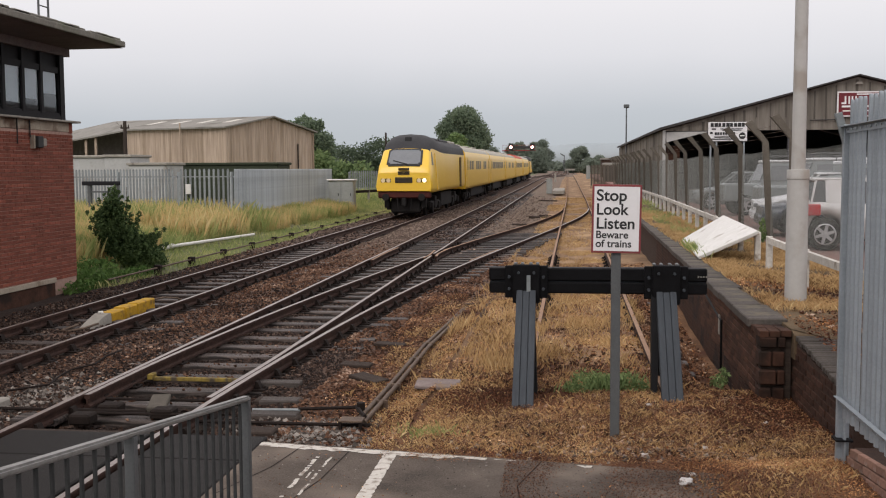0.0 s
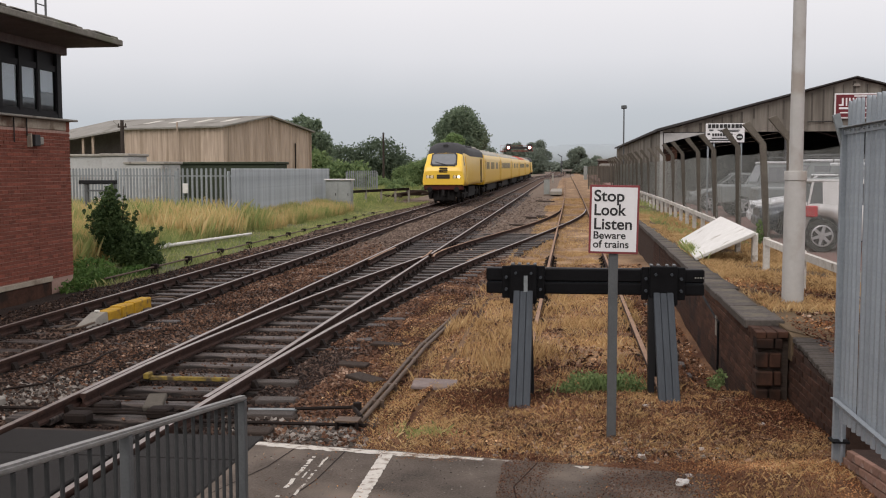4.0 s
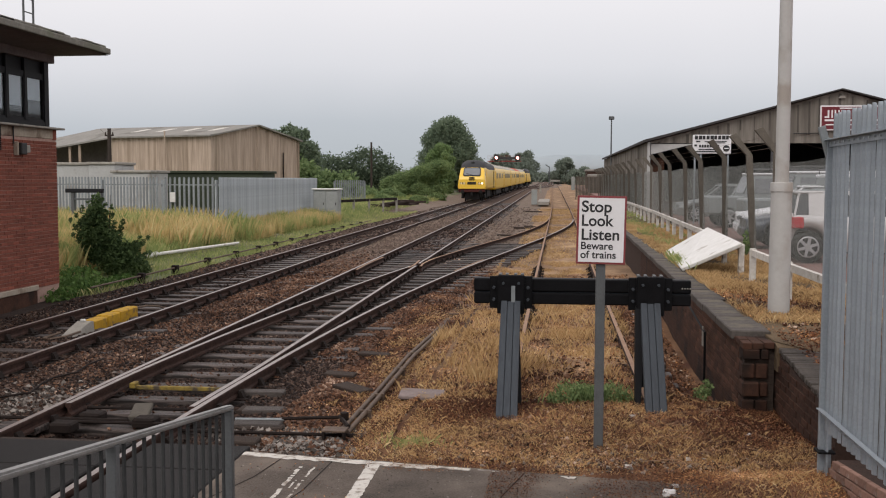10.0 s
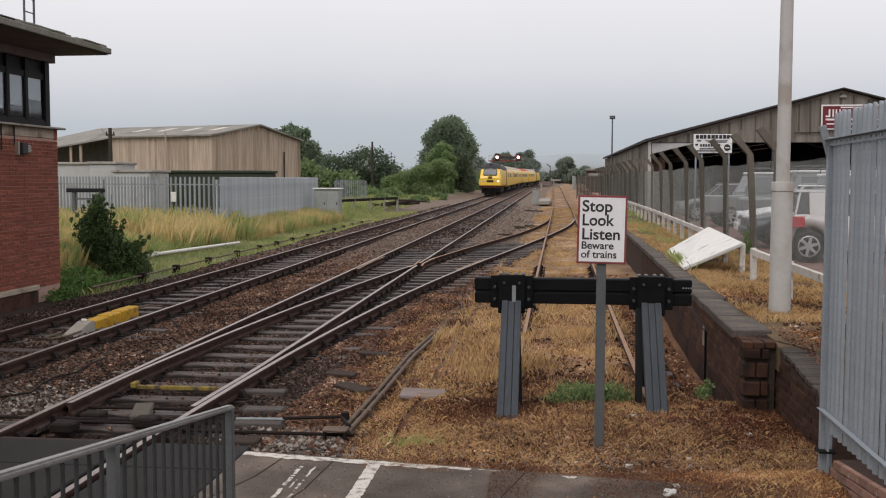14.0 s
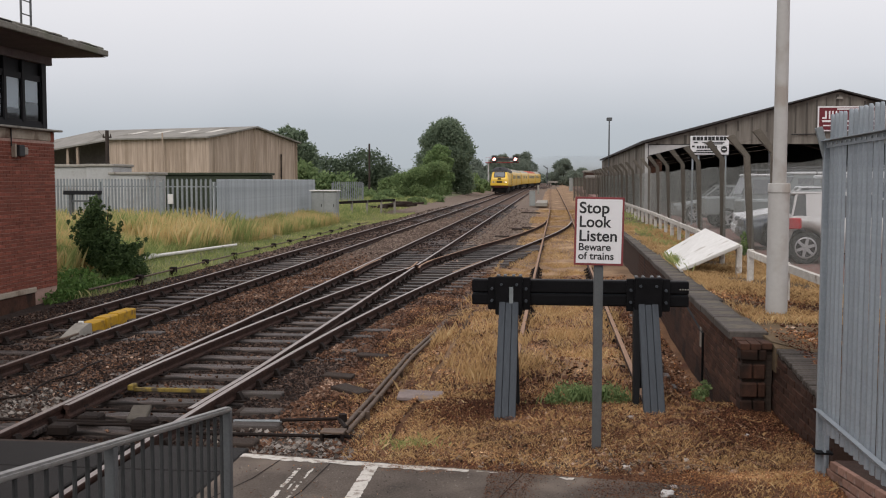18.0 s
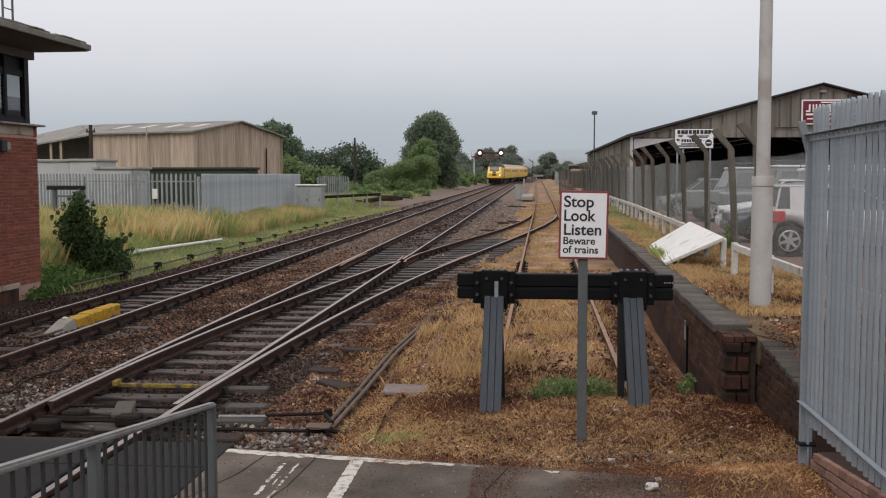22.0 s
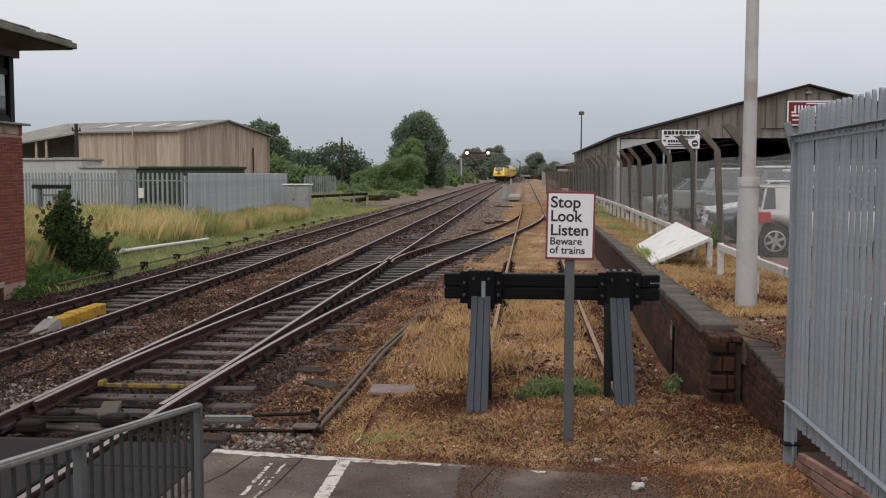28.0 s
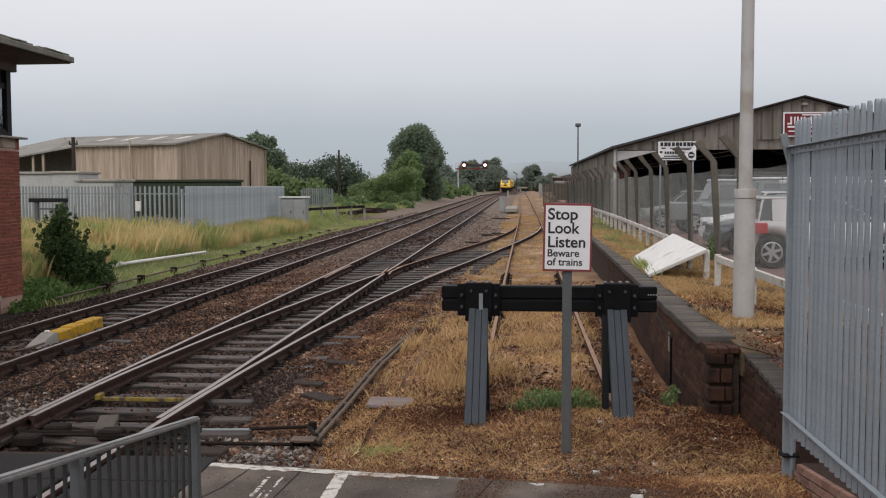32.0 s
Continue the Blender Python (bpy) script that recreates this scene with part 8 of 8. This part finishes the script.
    grass("field_grass", "thin seed-headed stalks over the dry grass", 62, 9000, patch(-22, -12.5, 33.5, 42, 0.5, -0.4, seed=44), 0.65, 1.15, 0.0013, M_TALL, 0.18)
    grass("field_grass", "tall yellow dry grass along the fence", 55, 34000, patch(-14.1, -12.2, 37.5, 58, 0.6, -0.28, seed=41), 0.15, 0.75, 0.0018, M_TALL, 0.12)
    grass("verge_grass", "short green grass along the far line", 33, 60000, patch(-15.5, -10.0, 21.5, 75, 0.5, -0.3, seed=7), 0.05, 0.20, 0.004, M_GREENGRASS, 0.3)
    grass("verge_grass", "straw-coloured grass beside the signal box", 34, 24000, patch(-14.8, -12.5, 23.2, 30, 0.6, -0.25, seed=2), 0.3, 0.9, 0.0016, M_TALL, 0.2)
    grass("verge_grass", "rough green grass beyond the cabinet", 35, 22000, patch(-24, -12.4, 60, 110, 0.2, -0.1, seed=5), 0.1, 0.45, 0.009, M_GREENGRASS, 0.4)
    grass("dry_grass", "dry straw grass in the siding", 36, 54000, patch(-1.6, 1.25, 11.3, 32, 1.3, 0.05), 0.02, 0.075, 0.0011, M_STRAW, 0.6)
    grass("dry_grass", "dry straw tufts beside the buffer stop", 37, 8000, patch(-1.85, -0.35, 12.2, 17.2, 1.1, 0.12, seed=3), 0.05, 0.24, 0.0010, M_STRAW, 0.22)
    grass("dry_grass", "dry straw litter before the buffer stop", 38, 9000, patch(-1.8, 2.4, 8.4, 11.8, 1.3, 0.16, seed=6), 0.010, 0.035, 0.0007, M_STRAW, 0.7)
    grass("dry_grass", "dry straw tufts beside the asphalt", 51, 1800, patch(-1.9, -0.4, 8.6, 12.4, 1.2, 0.0, seed=26), 0.015, 0.06, 0.0008, M_STRAW, 0.8)
    grass("dry_grass", "dry straw grass along the siding", 39, 34000, patch(-1.4, 1.95, 30, 90, 0.3, -0.05, seed=8), 0.03, 0.09, 0.006, M_STRAW, 0.7)
    grass("dry_grass", "dry straw grass on the dock", 40, 80000, patch(2.42, 4.3, 12.4, 40, 0.9, -0.16, DOCK, 3), 0.02, 0.10, 0.0010, M_STRAW, 0.55)
    chips("leaf_litter", "brown dead leaves, husks and straw litter on the soil", 45, 90000, patch(-1.9, 2.42, 8.2, 12.0, 0.9, -0.4, seed=11), 0.0055)
    chips("leaf_litter", "short broken straw trodden into the soil", 63, 80000, patch(-1.9, 2.35, 8.3, 12.2, 1.0, 0.06, seed=81), 0.0055, M_STRAW)
    chips("leaf_litter", "short broken straw in patches on the soil", 64, 30000, patch(-1.9, 2.35, 8.3, 12.2, 2.6, 0.12, seed=83), 0.006, M_STRAW)
    chips("leaf_litter", "dead leaves and straw among the ballast", 65, 22000, patch(-2.7, -1.5, 9.8, 22, 1.0, -0.1, seed=85), 0.010)
    chips("leaf_litter", "broken straw among the ballast", 66, 26000, patch(-2.5, -1.2, 9.8, 20, 1.4, 0.0, seed=87), 0.010, M_STRAW)
    chips("leaf_litter", "dark rotten leaves at the foot of the dock", 52, 18000, lambda r, n: np.array([(a, b, ground_z(a, b)) for a, b in zip(np.minimum(2.38, r.normal(1.95, 0.3, n)), r.normal(10.3, 0.55, n))]), 0.012, M_MOULD)
    chips("leaf_litter", "dark rotten leaves beside the slab", 53, 10000, lambda r, n: np.array([(a, b, ground_z(a, b)) for a, b in zip(r.normal(-1.0, 0.28, n), r.normal(10.9, 0.4, n))]), 0.011, M_MOULD)
    chips("leaf_litter", "dark bare soil showing through the straw", 67, 50000, patch(-1.9, 2.3, 8.45, 12.2, 1.0, 0.14, seed=91), 0.0075, M_MOULD)
    chips("leaf_litter", "dark damp soil crumbs between the straw", 56, 26000, patch(-1.9, 2.3, 8.45, 12.4, 1.5, 0.10, seed=61), 0.0065, M_MOULD)
    grass("dry_grass", "pale straw clumps on the soil", 57, 2600, patch(-1.85, 2.2, 8.6, 12.2, 2.1, 0.22, seed=71), 0.02, 0.06, 0.0009, M_STRAW, 0.55)
    grass("dry_grass", "small flattened straw tufts on the soil", 68, 5200, tufts(-1.75, 2.1, 8.6, 11.7, 190, 0.075), 0.015, 0.055, 0.0007, M_STRAW, 0.75)
    grass("dry_grass", "small straw tufts between the stones", 69, 1300, tufts(-2.5, -1.6, 10.4, 17, 60, 0.07), 0.02, 0.07, 0.0008, M_STRAW, 0.6)
    grass("dry_grass", "pale straw clumps along the siding", 58, 14000, patch(-1.8, 1.3, 12.0, 26, 1.6, 0.22, seed=73), 0.06, 0.20, 0.0010, M_STRAW, 0.35)
    grass("green_grass", "sparse green blades among the weeds", 59, 380, lambda r, n: np.array([(a, b, ground_z(a, b)) for a, b in zip(r.normal(0.42, 0.22, n), r.normal(11.25, 0.10, n))]), 0.06, 0.22, 0.0018, M_WEED, 0.35)
    grass("green_grass", "sparse green blades on the bare soil", 60, 260, lambda r, n: np.array([(a, b, ground_z(a, b)) for a, b in zip(r.normal(-1.35, 0.16, n), r.normal(9.25, 0.12, n))]), 0.02, 0.07, 0.003, M_GREENGRASS, 0.6)
    chips("leaf_litter", "larger dead brown leaves and bark on the soil", 50, 2600, patch(-1.9, 2.25, 8.3, 12.0, 0.8, -0.1, seed=19), 0.014)
    chips("leaf_litter", "brown dead leaves and straw litter in the siding", 46, 46000, patch(-1.8, 2.0, 12.0, 28, 0.8, -0.4, seed=12), 0.013)
    chips("leaf_litter", "brown dead leaves on the dock", 47, 16000, patch(2.4, 4.3, 8.8, 16, 0.9, -0.4, DOCK + 0.01, 13), 0.015)
    chips("leaf_litter", "brown litter swept onto the asphalt by the wall", 48, 9000, patch(0.85, 2.25, 6.9, 8.5, 0.9, -0.5, None, 14), 0.008)
    grass("dry_grass", "straw swept against the low wall", 61, 2200, patch(0.9, 2.25, 6.9, 8.5, 1.5, 0.0, None, 16), 0.01, 0.05, 0.0009, M_STRAW, 0.9)
    chips("leaf_litter", "dark crumbly soil spread over the asphalt's edge", 54, 30000, patch(-0.5, 2.3, 7.0, 8.4, 1.6, 0.0, 0.004, 33), 0.006, M_MOULD)
    chips("asphalt_grit", "scattered grit and straw bits on the asphalt", 49, 900, patch(-2.6, 1.6, 6.9, 8.4, 0.7, -0.1, 0.0, 15), 0.009)
    for lab, seed, blobs, n in (("fresh green leafy weeds behind the sign", 41, [(0.04, 11.2, 0.0, 0.10, 0.12, 0.07), (0.16, 11.15, 0.06, 0.12, 0.12, 0.15), (0.32, 11.2, 0.05, 0.12, 0.12, 0.13), (0.46, 11.25, 0.03, 0.14, 0.12, 0.11), (0.66, 11.2, 0.06, 0.14, 0.12, 0.15), (0.82, 11.3, 0.0, 0.08, 0.1, 0.05)], 1300), ("fresh green leafy weeds at the wall's foot", 42, [(1.70, 11.75, -0.02, 0.09, 0.16, 0.07), (1.80, 12.0, 0.0, 0.06, 0.12, 0.09)], 300)):
        v, f = leaf_cloud(np.random.default_rng(seed), blobs, n, 0.022)
        tagged(new("green_weeds", raw("green_weeds", v.tolist(), f.tolist(), M_WEED)), lab, "weeds", kind="stuff")
    v, f = leaf_cloud(np.random.default_rng(71), [(4.26, 23.2, 0.92, 0.12, 0.2, 0.18), (4.30, 23.3, 1.12, 0.07, 0.12, 0.16)], 220, 0.04)
    tagged(new("green_weeds", raw("green_weeds", v.tolist(), f.tolist(), M_WEED)), "thin green weeds climbing the wire fence", "weeds", kind="stuff")
    grass("green_grass", "green tuft at the fallen board", 43, 420, lambda r, n: np.c_[2.52 + r.normal(0, 0.06, n), 20.6 + r.normal(0, 0.7, n), np.full(n, DOCK)], 0.10, 0.24, 0.006, M_GREENGRASS, 0.4)
    grass("green_grass", "green grass on the dock", 44, 6000, patch(2.7, 4.0, 22, 60, 0.6, 0.0, DOCK, 9), 0.05, 0.18, 0.004, M_GREENGRASS, 0.4)


build_plants()


# ---- litter ----
def build_litter():
    rng = random.Random(12)
    for x, y, s in ((0.91, 7.80, 0.06), (0.65, 8.55, 0.035), (1.87, 9.83, 0.045), (0.83, 10.55, 0.035), (1.18, 8.84, 0.03), (0.98, 8.02, 0.03)):
        bm = B()
        bmesh.ops.create_icosphere(bm, subdivisions=3, radius=s)
        for v in bm.verts:
            v.co += Vector((rng.uniform(-1, 1), rng.uniform(-1, 1), rng.uniform(-1, 1))) * s * 0.22 + Vector((noise.noise(v.co / s * 1.4), noise.noise(v.co / s * 1.4 + Vector((5, 0, 0))), 0)) * s * 0.7
            v.co.z *= 0.45
        zz = 0.0 if y < 8.1 else ground_z(x, y)
        solo("litter", bm, M_PLASTIC, "crumpled scrap of white plastic on the ground", "litter", "scraps", at=pose(x, y, zz + s * 0.3))


build_litter()


def build_boards():
    """Short timber ends lying on the ballast beside the turnout rail."""
    for xa, xb, y, w, a in ((-3.74, -3.16, 11.66, 0.19, 2), (-3.37, -2.94, 10.75, 0.20, 3), (-3.29, -2.78, 10.12, 0.21, 1)):
        bm = B()
        h = (xb - xa) / 2
        box(bm, -h, h, -w / 2, w / 2, -0.10, 0.0, bevel=0.012)
        solo("timber_board", bm, M_BOARD, "worn grey timber end on the ballast beside the rail", "timber", "timber ends", at=pose((xa + xb) / 2, y, -0.098, 0, 0, a))


build_boards()


def build_twigs():
    rng = random.Random(44)
    bm = B()
    for i in range(46):
        x, y, a, l = rng.uniform(0.9, 2.2), rng.uniform(8.5, 10.9), rng.uniform(0, math.tau), rng.uniform(0.06, 0.28)
        z = ground_z(x, y) + 0.03
        q = Vector((x, y, z))
        for k in range(2):
            p = q
            q = p + Vector((math.cos(a), math.sin(a), rng.uniform(-0.05, 0.12))) * l * 0.5
            a += rng.uniform(-0.5, 0.5)
            tube(bm, p, q, 0.006 - 0.002 * k, 0.003, n=4)
    tagged(new("dead_twigs", mesh_of("dead_twigs", bm, M_TWIG)), "dry brown twigs strewn at the wall's foot", "twigs", kind="stuff")


build_twigs()


# ---- the train ----
def section(w, zb, zs, zt, n=8, top=None):
    """A body section: straight or leaning sides, then a flattened arch."""
    top = w if top is None else top
    pts = [(-w * 0.97, zb), (-w, zb + 0.22), (-top, zs)]
    for i in range(1, n):
        a = math.pi * (1 - i / n)
        c = math.cos(a)
        pts.append((top * math.copysign(abs(c) ** 0.8, c), zs + (zt - zs) * math.sin(a) ** 0.75))
    pts += [(top, zs), (w, zb + 0.22), (w * 0.97, zb)]
    return pts


def bogie(parent, y):
    bm = B()
    for sx in (-1, 1):
        box(bm, sx * 1.0 - 0.08, sx * 1.0 + 0.08, y - 1.7, y + 1.7, 0.42, 0.72, bevel=0.03)
        box(bm, sx * 1.0 - 0.12, sx * 1.0 + 0.12, y - 0.3, y + 0.3, 0.35, 0.95, bevel=0.03)
        for dy in (-1.3, 1.3):
            box(bm, sx * 1.02 - 0.14, sx * 1.02 + 0.14, y + dy - 0.22, y + dy + 0.22, 0.3, 0.66, bevel=0.03)
    box(bm, -1.0, 1.0, y - 0.3, y + 0.3, 0.5, 0.9)
    bg = part("bogie", bm, M_UNDER, parent, "black bogie")
    for dy in (-1.3, 1.3):
        for sx in (-0.753, 0.753):
            bm = B()
            tube(bm, (sx - 0.06, y + dy, 0.46), (sx + 0.06, y + dy, 0.46), 0.455, n=20)
            part("wheel", bm, M_UNDER, bg)


def window_row(parent, spans, z0, z1, w=1.372, material=None):
    for y0, y1 in spans:
        for sx in (-1, 1):
            bm = B()
            box(bm, sx * w - 0.012, sx * w + 0.012, y0, y1, z0, z1, bevel=0.01)
            part("window", bm, material or M_DARKGLASS, parent, "dark window")


def power_car(label):
    """Its nose points along local -y."""
    t = thing("power_car", label, "train", "yellow train")
    L = 15.5
    zb = 1.02
    rings = []
    for y, w, top, zs, zt in ((0.0, 1.33, 1.22, 2.10, 2.16), (0.05, 1.36, 1.24, 2.24, 2.32), (0.2, 1.36, 1.22, 2.46, 2.56), (0.6, 1.37, 1.18, 2.80, 2.93), (1.0, 1.37, 1.15, 3.16, 3.32), (1.25, 1.37, 1.14, 3.30, 3.60), (1.7, 1.37, 1.18, 3.30, 3.88), (2.3, 1.37, 1.24, 3.26, 4.05), (3.2, 1.37, 1.30, 3.18, 4.06), (4.6, 1.37, 1.33, 3.12, 3.92), (6.0, 1.37, 1.33, 3.12, 3.90), (L - 0.1, 1.37, 1.33, 3.12, 3.90), (L, 1.33, 1.30, 3.0, 3.8)):
        rings.append([(x, y, z) for x, z in section(w, zb + 0.18 if y > 0.1 else zb + 0.26, zs, zt, top=top)])
    bm = B()
    rows, faces = loft(bm, rings)
    k = len(rings[0])
    for f in bm.faces:
        c = f.calc_center_median()
        if c.z > 3.22 and c.y > 1.05:
            f.material_index = 1
    part("body", mesh_of("body", bm, [M_YELLOW, M_TROOF]), None, t, "yellow body with dark roof")
    # windscreen lies on the raked nose
    a, b = Vector((0, 0.17, 2.48)), Vector((0, 0.91, 3.23))
    out = Vector((0, -(b.z - a.z), b.y - a.y)).normalized()
    for w0, w1, off, m, nm, lab, ins in ((0.86, 0.82, 0.055, M_SIGNBLACK, "windscreen_surround", "black rubber surround", -0.05), (0.78, 0.74, 0.080, M_TGLASS, "windscreen", "grey windscreen", 0.055)):
        bm = B()
        d = (b - a).normalized()
        p, q = a + d * ins, b - d * ins
        vs = [p + out * off + Vector((-w0, 0, 0)), p + out * off + Vector((w0, 0, 0)), q + out * off + Vector((w1, 0, 0)), q + out * off + Vector((-w1, 0, 0))]
        lo = [bm.verts.new(v - out * 0.25) for v in vs]
        hi = [bm.verts.new(v) for v in vs]
        bm.faces.new(lo), bm.faces.new(hi)
        for i in range(4):
            bm.faces.new((lo[i], lo[(i + 1) % 4], hi[(i + 1) % 4], hi[i]))
        bmesh.ops.bevel(bm, geom=[e for e in bm.edges if abs((e.verts[0].co - e.verts[1].co).normalized().dot(out)) > 0.9], offset=0.09, segments=3, affect="EDGES")
        part(nm, bm, m, t, lab)
    bm = B()
    p = a + out * 0.09
    tube(bm, p + Vector((0.15, 0, 0.02)), p + Vector((-0.55, 0.18, 0.20)), 0.018, n=5)
    part("wiper", bm, M_SIGNBLACK, t)
    bm = B()
    box(bm, -0.16, 0.16, 1.40, 1.85, 3.45, 3.90, bevel=0.03)
    part("horn_grille", bm, M_SIGNBLACK, t)
    for x0, x1, z0, z1 in ((-0.42, 0.42, 1.66, 1.93), (-0.30, 0.30, 2.03, 2.22), (-0.26, 0.26, 2.25, 2.38)):
        bm = B()
        box(bm, x0, x1, -0.03 if z0 < 1.9 else 0.0, 0.2, z0, z1, bevel=0.02)
        g = part("nose_grille", bm, M_SIGNBLACK, t, "black nose grille")
        for i in range(3):
            bm = B()
            z = z0 + (z1 - z0) * (i + 0.5) / 3
            box(bm, x0 + 0.05, x1 - 0.05, -0.05 if z0 < 1.9 else -0.02, 0.0, z - 0.012, z + 0.012)
            part("slat", bm, M_GRILLE, g)
    for sx in (-1, 1):
        bm = B()
        box(bm, sx * 0.87 - 0.30, sx * 0.87 + 0.30, -0.012, 0.15, 1.64, 1.92, bevel=0.06)
        part("lamp_panel", bm, M_GRILLE, t, "dark oval lamp panel")
        for x, lit in ((0.74, False), (1.0, True)):
            bm = B()
            r = 0.10
            tube(bm, (sx * x, -0.035 if x < 0.9 else -0.02, 1.78), (sx * x, 0.2, 1.78), r, n=14)
            part("headlamp", bm, M_LAMP if lit and sx > 0 else M_LAMPDIM, t, "lit headlamp" if lit else "round lamp")
        lean = lambda z, d: sx * (1.37 - d * (z - 1.42) / 1.86)
        for nm, m, lab, d, off, pts in (("cab_window", M_DARKGLASS, "dark cab side window", 0.225, 0.012, [(0.98, 2.50), (1.52, 2.50), (1.50, 3.14), (1.22, 3.14)]), ("cab_door", M_YELLOW, "", 0.14, 0.012, [(2.0, 1.3), (2.6, 1.3), (2.6, 3.1), (2.0, 3.1)])):
            bm = B()
            lo = [bm.verts.new((lean(z, d) - sx * 0.03, y, z)) for y, z in pts]
            hi = [bm.verts.new((lean(z, d) + sx * off, y, z)) for y, z in pts]
            bm.faces.new(lo), bm.faces.new(hi)
            for i in range(4):
                bm.faces.new((lo[i], lo[(i + 1) % 4], hi[(i + 1) % 4], hi[i]))
            part(nm, bm, m, t, lab)
        for y0, y1 in ((12.4, 13.3),):
            bm = B()
            box(bm, sx * 1.372 - 0.012, sx * 1.372 + 0.014, y0, y1, 1.25, 2.98)
            part("side_grille", bm, M_GRILLE, t, "dark side grille")
    bm = B()
    box(bm, -1.28, 1.28, 0.08, 0.45, 0.92, 1.26, bevel=0.06)
    part("buffer_beam", bm, M_BUFFRED, t, "dull red buffer beam")
    for sx in (-0.87, 0.87):
        bm = B()
        tube(bm, (sx, -0.15, 0.98), (sx, 0.3, 0.98), 0.17, 0.14, n=12)
        part("buffer", bm, M_UNDER, t)
    bm = B()
    box(bm, -0.72, 0.72, 0.45, 0.8, 0.20, 0.95, bevel=0.08)
    for sx in (-1, 1):
        box(bm, sx * 0.9 - 0.12, sx * 0.9 + 0.12, 0.4, 0.7, 0.45, 0.95, bevel=0.03)
        tube(bm, (sx * 0.35, 0.1, 0.95), (sx * 0.3, 0.2, 0.35), 0.03, n=6)
    part("valance", bm, M_UNDER, t, "black front valance")
    bm = B()
    box(bm, -0.1, 0.1, -0.1, 0.3, 0.55, 0.95, bevel=0.03)
    part("coupler", bm, M_UNDER, t)
    bm = B()
    box(bm, -1.15, 1.15, 5.2, 10.0, 0.35, 1.05, bevel=0.05)
    part("fuel_tank", bm, M_UNDER, t)
    bogie(t, 3.3)
    bogie(t, 12.2)
    for y0, y1, m in ((4.0, 6.8, M_TROOF), (7.2, 11.2, M_TROOF), (11.8, 14.8, M_TROOFGREY)):
        bm = B()
        box(bm, -0.8, 0.8, y0, y1, 3.70, 3.93, bevel=0.06)
        part("roof_vent", bm, m, t)
    return t


def coach(label, spans, roof):
    t = thing("coach", label, "train", "yellow train")
    L = 19.9
    bm = B()
    sec = section(1.37, 1.0, 2.92, 3.80)
    rows, faces = loft(bm, [[(x, y, z) for x, z in sec] for y in (0.0, L)])
    for f in bm.faces:
        if f.calc_center_median().z > 3.15:
            f.material_index = 1
    part("body", mesh_of("body", bm, [M_YELLOW, roof]), None, t, "yellow body")
    window_row(t, spans, 2.22, 2.80)
    for y in (0.9, L - 1.7):
        for sx in (-1, 1):
            bm = B()
            box(bm, sx * 1.372 - 0.01, sx * 1.372 + 0.013, y, y + 0.8, 1.1, 3.0)
            d = part("door", bm, M_YELLOW, t)
            bm = B()
            box(bm, sx * 1.38 - 0.012, sx * 1.38 + 0.016, y + 0.2, y + 0.6, 2.2, 2.85)
            part("door_window", bm, M_DARKGLASS, d)
    bm = B()
    box(bm, -1.2, 1.2, 5.2, L - 5.2, 0.35, 1.05, bevel=0.08)
    part("equipment_cases", bm, M_UNDER, t, "dark grey equipment cases")
    bm = B()
    box(bm, -0.5, 0.5, -0.35, 0.0, 1.05, 3.3)
    part("gangway", bm, M_UNDER, t)
    bogie(t, 3.3)
    bogie(t, L - 3.3)
    for i in range(3):
        bm = B()
        box(bm, -0.55, 0.55, 2.6 + i * 5.8, 4.6 + i * 5.8, 3.72, 3.88, bevel=0.05)
        part("roof_vent", bm, roof, t)
    return t


ROW_A = [(2.6, 3.7), (4.2, 5.3), (7.4, 8.4), (8.8, 9.8), (10.2, 11.2), (13.6, 14.6), (15.0, 16.0)]
ROW_B = [(2.5 + i * 1.8, 3.85 + i * 1.8) for i in range(8)]
ROW_C = [(5.7, 7.0), (7.5, 8.8), (12.2, 13.5), (14.0, 15.3)]
# each vehicle with the distance of its front end behind the nose
TRAIN = [
    (power_car("yellow locomotive with a dark roof and raked nose"), 0.0, False),
    (coach("yellow coach with dark windows and a grey roof", ROW_A, M_TROOFGREY), 16.0, False),
    (coach("yellow coach with dark windows and a grey roof", ROW_B, M_TROOFGREY), 36.4, False),
    (coach("yellow coach with a few dark windows and a grey roof", ROW_C, M_TROOFGREY), 56.8, False),
    (coach("yellow coach with bright red roof boxes", ROW_B, M_TROOFRED), 77.2, False),
    (coach("yellow coach with dark windows and a grey roof", ROW_A, M_TROOFGREY), 97.6, False),
    (power_car("yellow locomotive at the far end of the train"), 133.6, True),
]

# seconds and the place of the nose along the line
RUN = [(0, 48.2), (1, 51.9), (2, 56.0), (3, 60.4), (4.5, 67.5), (6, 75.1), (7.5, 82.7), (9, 91.3), (10.5, 100.8), (12, 110.6), (13, 117.3), (14, 124.0), (16, 138.3), (18, 153.3), (19.5, 165.0), (21, 177.3), (23, 194.4), (25, 212.0), (27, 230.2), (29, 249.0), (30.5, 263.3), (32, 278.0)]


def motions():
    for ob, back, turned in TRAIN:
        rows = []
        for t, y in RUN:
            y = y + back
            a, b = (y - 15.5, y) if turned else (y, y + 18)
            xa, xb = centre_far(a + 3), centre_far(b - 3)
            head = math.degrees(math.atan2(xb - xa, b - a - 6))
            climb = math.degrees(math.atan2(grade(b) - grade(a), b - a))
            rows.append((t, pose(centre_far(y), y, grade(y), -climb if turned else climb, 0, 180 - head if turned else -head)))
        walk(ob, rows)


motions()
